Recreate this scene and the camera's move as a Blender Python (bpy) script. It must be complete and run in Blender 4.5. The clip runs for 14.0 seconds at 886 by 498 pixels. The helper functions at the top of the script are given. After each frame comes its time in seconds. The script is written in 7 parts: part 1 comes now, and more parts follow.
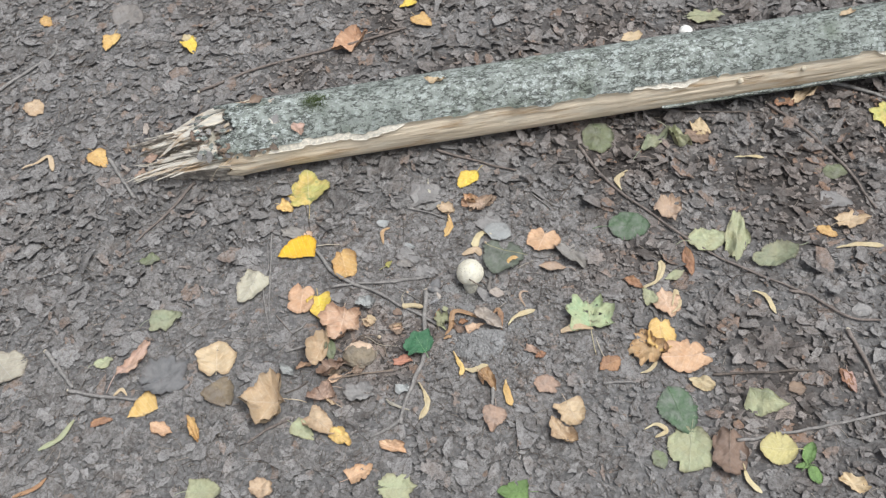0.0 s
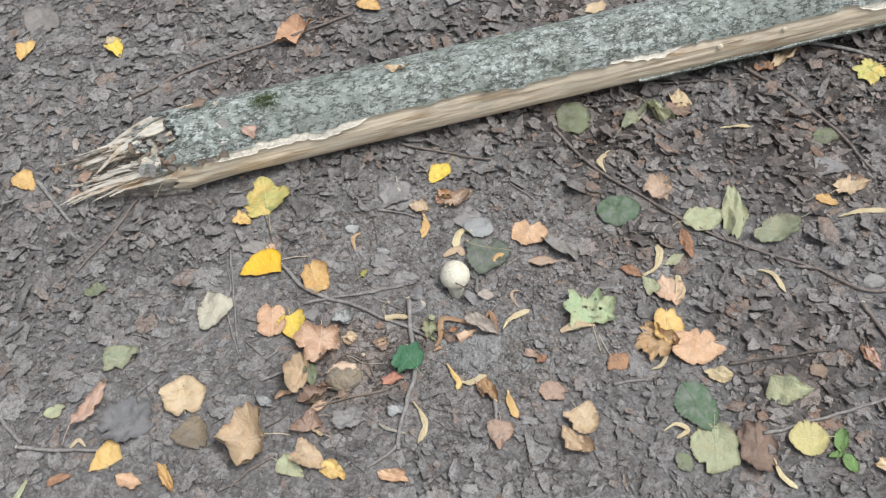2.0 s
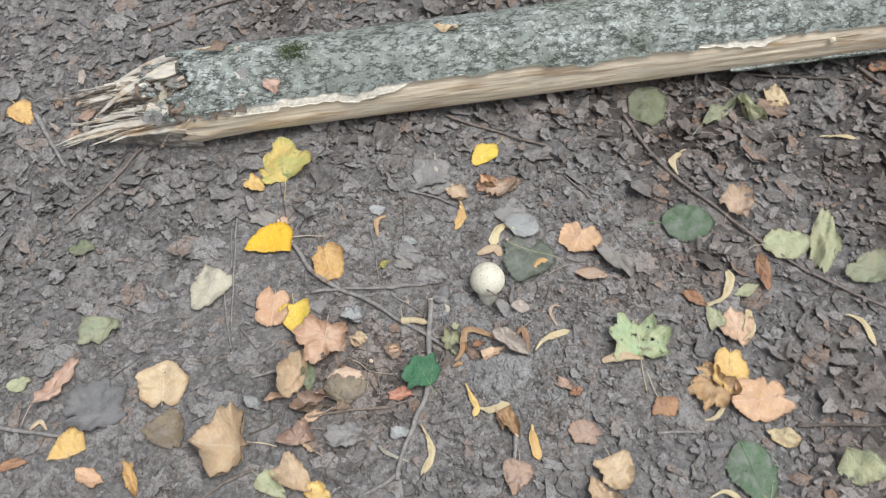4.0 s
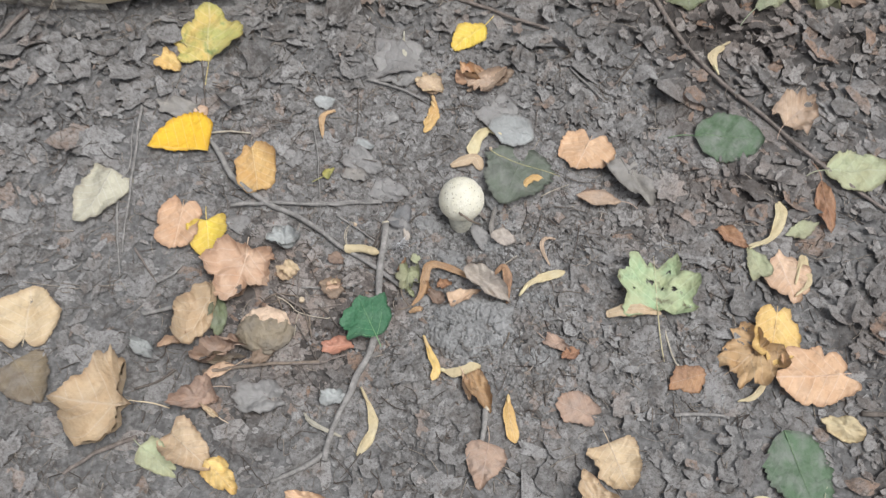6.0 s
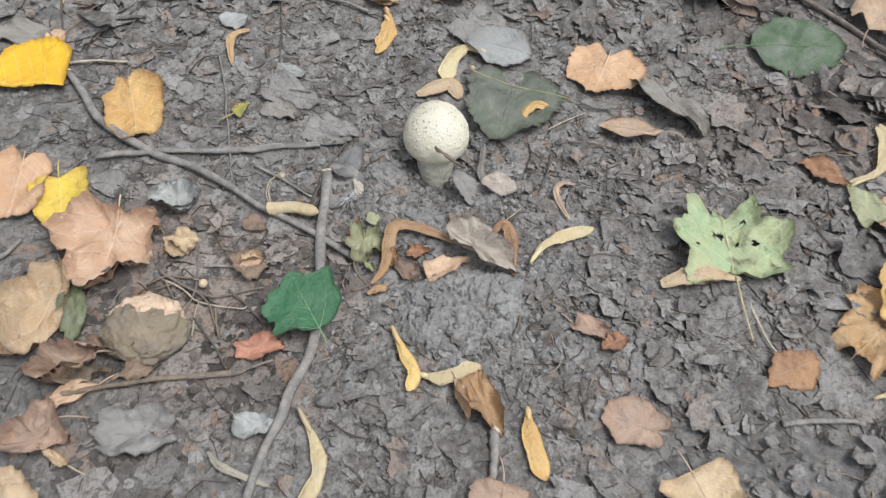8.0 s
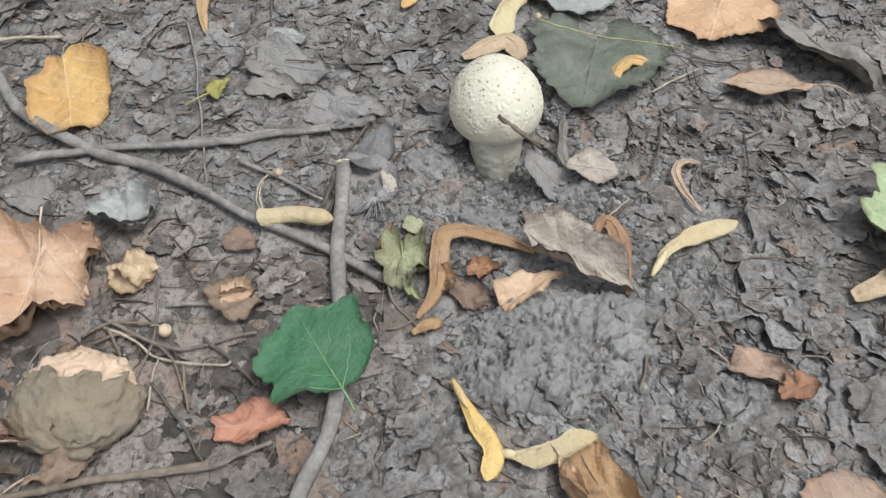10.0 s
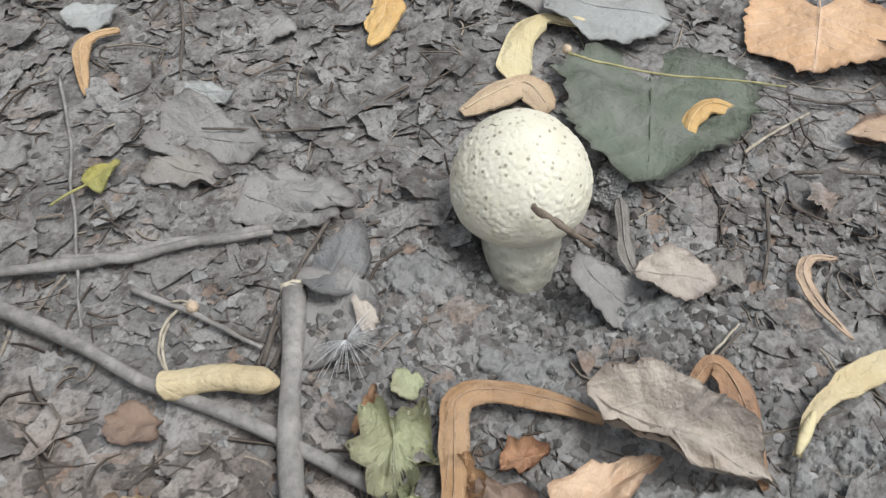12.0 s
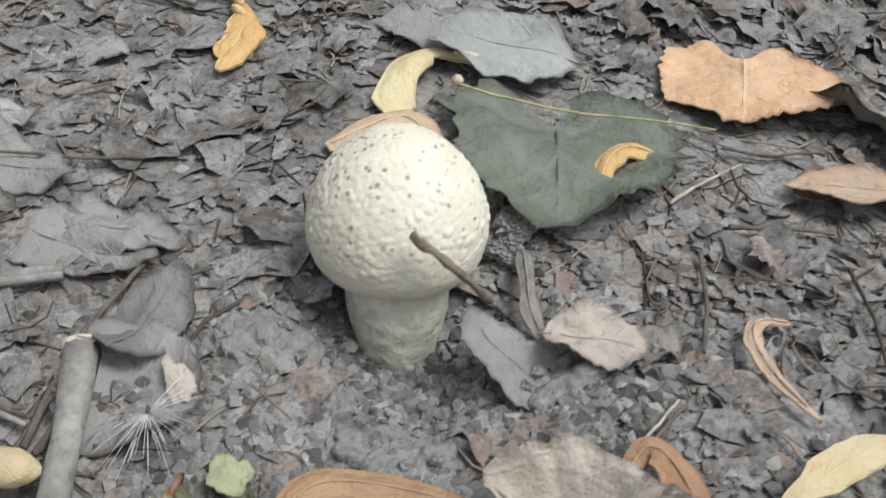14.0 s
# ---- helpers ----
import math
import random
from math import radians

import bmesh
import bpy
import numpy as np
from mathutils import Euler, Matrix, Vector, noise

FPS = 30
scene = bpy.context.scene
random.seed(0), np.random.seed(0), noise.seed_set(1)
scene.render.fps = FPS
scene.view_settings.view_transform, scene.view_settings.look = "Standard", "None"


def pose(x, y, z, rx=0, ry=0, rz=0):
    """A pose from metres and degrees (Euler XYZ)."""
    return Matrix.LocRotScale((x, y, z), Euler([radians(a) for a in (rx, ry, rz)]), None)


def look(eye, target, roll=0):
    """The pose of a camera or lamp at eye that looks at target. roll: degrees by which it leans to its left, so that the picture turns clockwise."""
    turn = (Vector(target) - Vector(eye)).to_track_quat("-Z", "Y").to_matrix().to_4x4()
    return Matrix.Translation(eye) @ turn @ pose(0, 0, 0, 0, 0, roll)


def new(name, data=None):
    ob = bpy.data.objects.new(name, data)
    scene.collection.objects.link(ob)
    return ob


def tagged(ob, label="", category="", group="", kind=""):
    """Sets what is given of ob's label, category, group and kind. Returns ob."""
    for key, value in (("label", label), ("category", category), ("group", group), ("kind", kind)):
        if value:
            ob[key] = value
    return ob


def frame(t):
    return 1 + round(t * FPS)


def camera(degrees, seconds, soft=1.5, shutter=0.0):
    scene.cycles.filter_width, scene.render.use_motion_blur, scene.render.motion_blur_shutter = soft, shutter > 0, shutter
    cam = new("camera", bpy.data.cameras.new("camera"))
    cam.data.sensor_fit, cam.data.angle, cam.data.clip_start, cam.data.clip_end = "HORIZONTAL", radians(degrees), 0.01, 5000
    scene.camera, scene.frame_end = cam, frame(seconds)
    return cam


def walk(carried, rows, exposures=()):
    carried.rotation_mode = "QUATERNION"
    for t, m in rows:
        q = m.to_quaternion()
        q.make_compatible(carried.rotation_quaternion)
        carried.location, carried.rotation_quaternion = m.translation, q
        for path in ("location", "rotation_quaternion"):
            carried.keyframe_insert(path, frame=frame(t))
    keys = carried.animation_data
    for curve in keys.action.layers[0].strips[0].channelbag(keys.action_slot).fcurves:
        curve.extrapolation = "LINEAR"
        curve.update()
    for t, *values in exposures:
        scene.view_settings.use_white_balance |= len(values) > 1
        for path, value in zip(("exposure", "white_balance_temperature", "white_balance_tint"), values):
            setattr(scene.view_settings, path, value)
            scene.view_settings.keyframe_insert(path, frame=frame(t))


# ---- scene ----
cam = camera(48.8, 14.0, soft=1.3, shutter=0.35)
PATH = [
    (0, (0.117, 0.07, 1.458), (-0.011, 1.242, -0.158), -7.9),
    (0.5, (0.101, 0.084, 1.452), (0.006, 1.25, -0.17), -7.1),
    (1, (0.069, 0.115, 1.436), (0.033, 1.272, -0.195), -6.6),
    (1.5, (0.033, 0.151, 1.401), (0.055, 1.294, -0.24), -6.4),
    (2, (0.02, 0.184, 1.359), (0.042, 1.324, -0.284), -6.6),
    (2.5, (0.037, 0.227, 1.322), (0.033, 1.357, -0.327), -6.3),
    (3, (0.04, 0.273, 1.28), (0.024, 1.372, -0.391), -5.1),
    (3.2, (0.037, 0.287, 1.268), (0.012, 1.369, -0.414), -5.0),
    (5.3, (0.095, 0.531, 1.052), (-0.094, 1.484, -0.696), -7.7),
    (5.5, (0.095, 0.538, 1.011), (-0.065, 1.468, -0.752), -6.8),
    (6, (0.085, 0.544, 0.93), (-0.014, 1.437, -0.858), -3.9),
    (6.5, (0.07, 0.559, 0.819), (0.009, 1.497, -0.946), -2.2),
    (7, (0.054, 0.569, 0.746), (0.03, 1.588, -0.975), -0.9),
    (7.5, (0.048, 0.565, 0.66), (0.053, 1.631, -1.033), -0.0),
    (8, (0.042, 0.606, 0.586), (0.079, 1.662, -1.112), 1.0),
    (8.5, (0.038, 0.642, 0.52), (0.078, 1.708, -1.172), 0.7),
    (8.7, (0.027, 0.647, 0.493), (0.077, 1.726, -1.191), 1.1),
    (10.8, (0.015, 0.745, 0.336), (0.033, 1.942, -1.266), -5.9),
    (11, (0.017, 0.756, 0.323), (0.047, 1.937, -1.291), -6.0),
    (11.5, (0.005, 0.816, 0.3), (0.062, 2.008, -1.305), -4.9),
    (12, (0.007, 0.841, 0.268), (0.099, 2.063, -1.312), -3.1),
    (12.5, (0.013, 0.857, 0.26), (0.134, 2.116, -1.289), -1.2),
    (13, (0.025, 0.853, 0.238), (0.199, 2.174, -1.253), 0.9),
    (13.5, (0.031, 0.867, 0.219), (0.304, 2.249, -1.201), 3.3),
    (14, (0.016, 0.868, 0.189), (0.375, 2.288, -1.173), 5.6),
]
walk(cam, [(t, look(eye, target, roll)) for t, eye, target, roll in PATH],
     [(0.0, 0.61, 6225, 10), (4.5, 0.57, 6240, 10), (9.0, 0.54, 6240, 9), (11.0, 0.55, 6230, 8), (14.0, 0.55, 6230, 8)])

# ---- light: soft daylight under an overcast sky ----
SUN_EL, SUN_AZ = 68.0, 115.0
world = bpy.data.worlds.new("overcast_sky")
world.use_nodes = True
scene.world = world
wn, wl = world.node_tree.nodes, world.node_tree.links
sky = wn.new("ShaderNodeTexSky")
sky.sky_type, sky.sun_disc = "NISHITA", False
sky.sun_elevation, sky.sun_rotation = radians(SUN_EL), radians(SUN_AZ)
sky.air_density, sky.dust_density = 1.0, 4.0
pale_sky = wn.new("ShaderNodeHueSaturation")
pale_sky.inputs["Saturation"].default_value = 0.25
wl.new(sky.outputs[0], pale_sky.inputs["Color"])
wl.new(pale_sky.outputs[0], wn["Background"].inputs["Color"])
wn["Background"].inputs["Strength"].default_value = 0.115
sun = new("sun", bpy.data.lights.new("sun", "SUN"))
sun.data.energy, sun.data.angle, sun.data.color = 1.5, radians(22), (1.0, 0.985, 0.96)
el, az = radians(SUN_EL), radians(SUN_AZ)
sun_way = Vector((math.sin(az) * math.cos(el), math.cos(az) * math.cos(el), math.sin(el)))
sun.matrix_world = look(sun_way * 20, (0, 0, 0))


# ---- small numeric helpers ----
def lattice(ix, iy, iz, seed):
    h = (ix.astype(np.int64) * 374761393 + iy.astype(np.int64) * 668265263 + iz.astype(np.int64) * 1274126177 + seed * 974634721) & 0xFFFFFFFF
    h = ((h ^ (h >> 13)) * 1274126177) & 0xFFFFFFFF
    h = ((h ^ (h >> 16)) * 2246822519) & 0xFFFFFFFF
    return ((h ^ (h >> 15)) & 0xFFFFFF) / 0xFFFFFF


def vnoise(x, y, z=0.0, seed=0):
    """Smooth value noise, 0 to 1, of arrays."""
    x, y, z = np.broadcast_arrays(np.asarray(x, float), np.asarray(y, float), np.asarray(z, float))
    fx, fy, fz = np.floor(x), np.floor(y), np.floor(z)
    u, v, w = x - fx, y - fy, z - fz
    u, v, w = u * u * (3 - 2 * u), v * v * (3 - 2 * v), w * w * (3 - 2 * w)
    out = 0
    for a in (0, 1):
        for b in (0, 1):
            for c in (0, 1):
                out = out + lattice(fx + a, fy + b, fz + c, seed) * (u if a else 1 - u) * (v if b else 1 - v) * (w if c else 1 - w)
    return out


def fbm(x, y, z=0.0, seed=0, octaves=3):
    total, gain, norm = 0, 1.0, 0
    for k in range(octaves):
        total = total + gain * (vnoise(np.asarray(x) * 2**k, np.asarray(y) * 2**k, np.asarray(z) * 2**k, seed + 17 * k) - 0.5)
        norm += gain
        gain *= 0.55
    return total / norm * 2


FOOT = (0.051, 1.049)
PRESS = []


def ground_z(x, y):
    """The height of the soil: gentle waves, clods, and the pit round the mushroom's foot."""
    x, y = np.asarray(x, float), np.asarray(y, float)
    near = np.exp(-np.maximum(0, np.hypot(x - 0.05, y - 1.1) - 1.5) * 1.2)
    z = 0.0035 * fbm(x * 5, y * 5, 0, 3, 2) * near + 0.0035 * fbm(x * 34, y * 34, 0, 7, 3) * near
    z = z + 0.0018 * np.abs(fbm(x * 130, y * 130, 0, 11, 2)) * near
    pit = np.exp(-((x - FOOT[0]) / 0.032) ** 2 - ((y - FOOT[1] + 0.012) / 0.032) ** 2)
    return z * (1 - 0.5 * pit) - 0.0172 * pit - 0.001


def smooth_path(points, n):
    """n places along a Catmull-Rom curve through the points."""
    p = np.array(points, float)
    p = np.vstack([2 * p[0] - p[1], p, 2 * p[-1] - p[-2]])
    out = []
    for t in np.linspace(0, len(p) - 3 - 1e-6, n):
        i = int(t)
        f = t - i
        a, b, c, d = p[i:i + 4]
        out.append(0.5 * (2 * b + (c - a) * f + (2 * a - 5 * b + 4 * c - d) * f * f + (3 * b - a - 3 * c + d) * f**3))
    return np.array(out)


def mesh_of(name, verts, faces, smooth=True):
    me = bpy.data.meshes.new(name)
    me.from_pydata([tuple(map(float, v)) for v in verts], [], [tuple(map(int, f)) for f in faces])
    me.validate()
    me.polygons.foreach_set("use_smooth", [smooth] * len(me.polygons))
    me.update()
    return me


def mesh_tris(name, verts, tris, smooth=False):
    """A large triangle mesh straight from arrays."""
    me = bpy.data.meshes.new(name)
    verts, tris = np.asarray(verts, np.float32), np.asarray(tris, np.int32)
    me.vertices.add(len(verts))
    me.vertices.foreach_set("co", verts.ravel())
    me.loops.add(tris.size)
    me.loops.foreach_set("vertex_index", tris.ravel())
    me.polygons.add(len(tris))
    me.polygons.foreach_set("loop_start", np.arange(0, tris.size, 3, dtype=np.int32))
    me.polygons.foreach_set("use_smooth", np.full(len(tris), smooth))
    me.update(calc_edges=True)
    me.validate()
    return me


def part(name, me, material, parent, label=""):
    ob = new(name, me)
    if material and not me.materials:
        me.materials.append(material)
    ob.parent = parent
    return tagged(ob, label)


def grid_faces(rows, cols, wrap=False, start=0):
    faces = []
    for i in range(rows - 1):
        for j in range(cols if wrap else cols - 1):
            a, b = i * cols + j, i * cols + (j + 1) % cols
            faces.append((start + a, start + b, start + b + cols, start + a + cols))
    return faces


# ---- materials ----
class Nodes:
    def __init__(self, name, rough=0.8, spec=0.3):
        self.mat = bpy.data.materials.new(name)
        self.mat.use_nodes = True
        self.tree = self.mat.node_tree
        self.bsdf = self.tree.nodes["Principled BSDF"]
        self.bsdf.inputs["Roughness"].default_value = rough
        self.bsdf.inputs["Specular IOR Level"].default_value = spec

    def add(self, kind, operation="", clamp=False, mixing=""):
        n = self.tree.nodes.new("ShaderNode" + kind)
        if operation:
            n.operation = operation
        if clamp:
            n.use_clamp = True
        if mixing:
            n.data_type, n.blend_type = "RGBA", mixing
        return n

    def put(self, socket, value):
        if isinstance(value, bpy.types.NodeSocket):
            self.tree.links.new(value, socket)
        else:
            socket.default_value = value

    def math(self, op, a, b=0.0, c=0.0, clamp=False):
        n = self.add("Math", op, clamp)
        for s, v in zip(n.inputs, (a, b, c)):
            self.put(s, v)
        return n.outputs[0]

    def coords(self, kind="Object"):
        return self.add("TexCoord").outputs[kind]

    def noise(self, scale, detail=3.0, vector=None, stretch=None, rough=0.55):
        n = self.add("TexNoise")
        n.inputs["Scale"].default_value, n.inputs["Detail"].default_value, n.inputs["Roughness"].default_value = scale, detail, rough
        v = vector if vector is not None else self.coords()
        if stretch:
            m = self.add("Mapping")
            m.inputs["Scale"].default_value = stretch
            self.put(m.inputs["Vector"], v)
            v = m.outputs[0]
        self.put(n.inputs["Vector"], v)
        return n.outputs["Fac"]

    def ramp(self, fac, *stops):
        n = self.add("ValToRGB")
        e = n.color_ramp.elements
        while len(e) < len(stops):
            e.new(0.5)
        for k, (p, c) in zip(e, stops):
            k.position, k.color = p, (*c, 1) if not isinstance(c, float) else (c, c, c, 1)
        self.put(n.inputs[0], fac)
        return n.outputs[0]

    def mix(self, fac, a, b, kind="MIX"):
        n = self.add("Mix", mixing=kind)
        for s, v in zip((n.inputs[0], n.inputs[6], n.inputs[7]), (fac, a, b)):
            self.put(s, (*v, 1) if isinstance(v, tuple) and len(v) == 3 else v)
        return n.outputs[2]

    def bump(self, height, strength, distance):
        n = self.add("Bump")
        n.inputs["Strength"].default_value, n.inputs["Distance"].default_value = strength, distance
        self.put(n.inputs["Height"], height)
        if self.bsdf.inputs["Normal"].links:
            self.put(n.inputs["Normal"], self.bsdf.inputs["Normal"].links[0].from_socket)
        self.put(self.bsdf.inputs["Normal"], n.outputs[0])

    def colour(self, value):
        self.put(self.bsdf.inputs["Base Color"], value)
        return self.mat


def shade(c, k):
    return tuple(min(1.0, v * k) for v in c)


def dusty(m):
    """Where the ground is trodden and dusty (1) and where loose brown humus lies (0); one patch also has shade put into
    its tone.
    """
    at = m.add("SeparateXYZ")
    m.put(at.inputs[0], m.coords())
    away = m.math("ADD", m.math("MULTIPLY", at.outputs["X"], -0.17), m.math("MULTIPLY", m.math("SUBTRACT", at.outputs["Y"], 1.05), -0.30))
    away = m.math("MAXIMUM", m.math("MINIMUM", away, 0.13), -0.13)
    # The patch at (0.125, 1.050) paints shade onto brown ground right of the mushroom.
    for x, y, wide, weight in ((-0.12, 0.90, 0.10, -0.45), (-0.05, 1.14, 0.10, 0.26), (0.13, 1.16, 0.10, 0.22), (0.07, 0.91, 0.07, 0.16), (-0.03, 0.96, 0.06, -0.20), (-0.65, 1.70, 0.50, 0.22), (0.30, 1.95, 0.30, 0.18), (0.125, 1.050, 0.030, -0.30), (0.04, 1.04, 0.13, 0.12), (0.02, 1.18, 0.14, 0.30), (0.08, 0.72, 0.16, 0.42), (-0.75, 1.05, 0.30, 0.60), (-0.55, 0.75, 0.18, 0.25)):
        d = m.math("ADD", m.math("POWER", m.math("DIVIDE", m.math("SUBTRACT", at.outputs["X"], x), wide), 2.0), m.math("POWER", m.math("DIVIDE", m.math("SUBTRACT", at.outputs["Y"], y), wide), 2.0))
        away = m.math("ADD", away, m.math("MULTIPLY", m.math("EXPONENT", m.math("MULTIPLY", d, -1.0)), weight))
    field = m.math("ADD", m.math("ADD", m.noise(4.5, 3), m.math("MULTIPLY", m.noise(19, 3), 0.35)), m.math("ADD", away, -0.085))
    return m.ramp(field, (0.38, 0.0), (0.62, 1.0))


def soil_material():
    m = Nodes("dry_grey_soil", 0.95, 0.15)
    # Soil and humus tones are lowered to put shade into gaps between leaf pieces.
    c = m.ramp(m.noise(9, 4), (0.3, (0.085, 0.080, 0.076)), (0.7, (0.135, 0.131, 0.126)))
    c = m.mix(m.ramp(m.noise(140, 5), (0.36, 0.0), (0.70, 0.9)), c, (0.235, 0.230, 0.222))
    humus = m.ramp(m.noise(160, 4), (0.35, (0.030, 0.025, 0.022)), (0.75, (0.092, 0.080, 0.071)))
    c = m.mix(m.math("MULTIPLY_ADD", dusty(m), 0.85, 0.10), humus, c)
    c = m.mix(m.ramp(m.noise(420, 3), (0.52, 0.0), (0.74, 0.5)), c, (0.070, 0.063, 0.058))
    m.bump(m.noise(300, 5), 0.7, 0.0025)
    m.bump(m.noise(1100, 4), 0.5, 0.0008)
    return m.colour(c)


def litter_material():
    m = Nodes("rotted_leaf_litter", 0.9, 0.2)
    rnd = m.add("NewGeometry").outputs["Random Per Island"]
    grey = m.ramp(rnd, (0.0, (0.085, 0.079, 0.073)), (0.18, (0.132, 0.125, 0.117)), (0.45, (0.176, 0.169, 0.160)), (0.70, (0.218, 0.211, 0.202)), (0.91, (0.275, 0.269, 0.258)), (0.97, (0.215, 0.160, 0.125)))
    brown = m.ramp(rnd, (0.0, (0.056, 0.046, 0.040)), (0.22, (0.110, 0.091, 0.079)), (0.48, (0.168, 0.138, 0.119)), (0.70, (0.222, 0.187, 0.163)), (0.88, (0.30, 0.265, 0.235)), (0.95, (0.25, 0.150, 0.095)))
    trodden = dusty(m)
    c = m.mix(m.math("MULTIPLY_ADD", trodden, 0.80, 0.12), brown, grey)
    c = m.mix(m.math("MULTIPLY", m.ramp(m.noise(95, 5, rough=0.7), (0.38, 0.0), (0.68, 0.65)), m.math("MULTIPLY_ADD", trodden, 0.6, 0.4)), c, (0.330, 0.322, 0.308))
    c = m.mix(m.ramp(m.noise(130, 6, rough=0.7), (0.50, 0.0), (0.70, 0.75)), c, (0.050, 0.042, 0.037))
    c = m.mix(m.ramp(m.noise(45, 5, rough=0.65), (0.52, 0.0), (0.72, 0.45)), c, (0.150, 0.118, 0.096))
    c = m.mix(m.ramp(m.noise(800, 3), (0.50, 0.0), (0.72, 0.5)), c, (0.085, 0.075, 0.068))
    c = m.mix(m.ramp(m.noise(310, 4, rough=0.65), (0.53, 0.0), (0.64, 0.6)), c, (0.066, 0.056, 0.049))
    m.bump(m.noise(420, 5), 0.8, 0.0016)
    return m.colour(c)


def fibre_material():
    m = Nodes("dry_fibres", 0.85, 0.2)
    rnd = m.add("NewGeometry").outputs["Random Per Island"]
    c = m.ramp(rnd, (0.0, (0.055, 0.043, 0.036)), (0.45, (0.125, 0.100, 0.082)), (0.75, (0.21, 0.18, 0.15)), (1.0, (0.36, 0.31, 0.25)))
    return m.colour(m.mix(m.ramp(m.noise(300, 3), (0.4, 0.0), (0.7, 0.5)), c, (0.06, 0.05, 0.042)))


def leaf_material(name, base, second, vein=0.35, spots=0.25, spot=(0.10, 0.06, 0.035), rough=0.7, dust=0.12, pale=None, edge=0.42):
    m = Nodes(name, rough, 0.3)
    obj = m.coords()
    c = m.mix(m.ramp(m.noise(38, 3, obj), (0.34, 0.0), (0.68, 1.0)), base, second)
    c = m.mix(m.ramp(m.noise(210, 4, obj), (0.35, 0.0), (0.75, 0.30)), c, shade(second, 0.72))
    uv = m.add("SeparateXYZ")
    m.put(uv.inputs[0], m.coords("UV"))
    across = m.math("ABSOLUTE", m.math("SUBTRACT", uv.outputs["Y"], 0.5))
    run = m.math("MULTIPLY", m.math("SUBTRACT", uv.outputs["X"], m.math("MULTIPLY", across, 0.62)), 6.5)
    side = m.math("SUBTRACT", 1.0, m.math("MULTIPLY", m.math("PINGPONG", run, 0.5), 13.0), clamp=True)
    rib = m.math("SUBTRACT", 1.0, m.math("MULTIPLY", across, 48.0), clamp=True)
    veins = m.math("MAXIMUM", m.math("MULTIPLY", side, 0.7), rib)
    c = m.mix(m.math("MULTIPLY", veins, vein), c, pale or shade(tuple(0.5 * v + 0.5 * max(base) for v in base), 1.15))
    c = m.mix(m.ramp(m.noise(95, 4, obj), (0.66 - 0.16 * spots, 0.0), (0.80 - 0.1 * spots, min(1.0, 2.2 * spots))), c, spot)
    border = m.add("UVMap")
    border.uv_map = "rim"
    far = m.add("SeparateXYZ")
    m.put(far.inputs[0], border.outputs[0])
    withered = m.math("ADD", far.outputs["X"], m.math("MULTIPLY", m.math("SUBTRACT", m.noise(55, 4, obj), 0.5), 0.55))
    c = m.mix(m.math("MULTIPLY", m.ramp(withered, (0.86, 0.0), (1.08, 1.0)), edge), c, tuple(0.55 * a * b for a, b in zip(second, (1.0, 0.86, 0.8))))
    rnd = m.add("ObjectInfo").outputs["Random"]
    hsv = m.add("HueSaturation")
    m.put(hsv.inputs["Value"], m.math("MULTIPLY_ADD", rnd, 0.24, 0.88))
    m.put(hsv.inputs["Hue"], m.math("MULTIPLY_ADD", rnd, 0.016, 0.492))
    m.put(hsv.inputs["Color"], c)
    c = m.mix(m.math("MULTIPLY", m.ramp(m.noise(60, 5, obj), (0.42, 0.0), (0.7, 1.0)), dust), hsv.outputs[0], (0.26, 0.25, 0.24))
    m.bump(veins, 0.35, 0.0008)
    m.bump(m.noise(240, 5, obj), 0.85, 0.0022)
    return m.colour(c)


WORDS = {}


def leaf_kind(key, words, base, second, **more):
    WORDS[key] = words
    return leaf_material(key + "_leaf", base, second, **more)


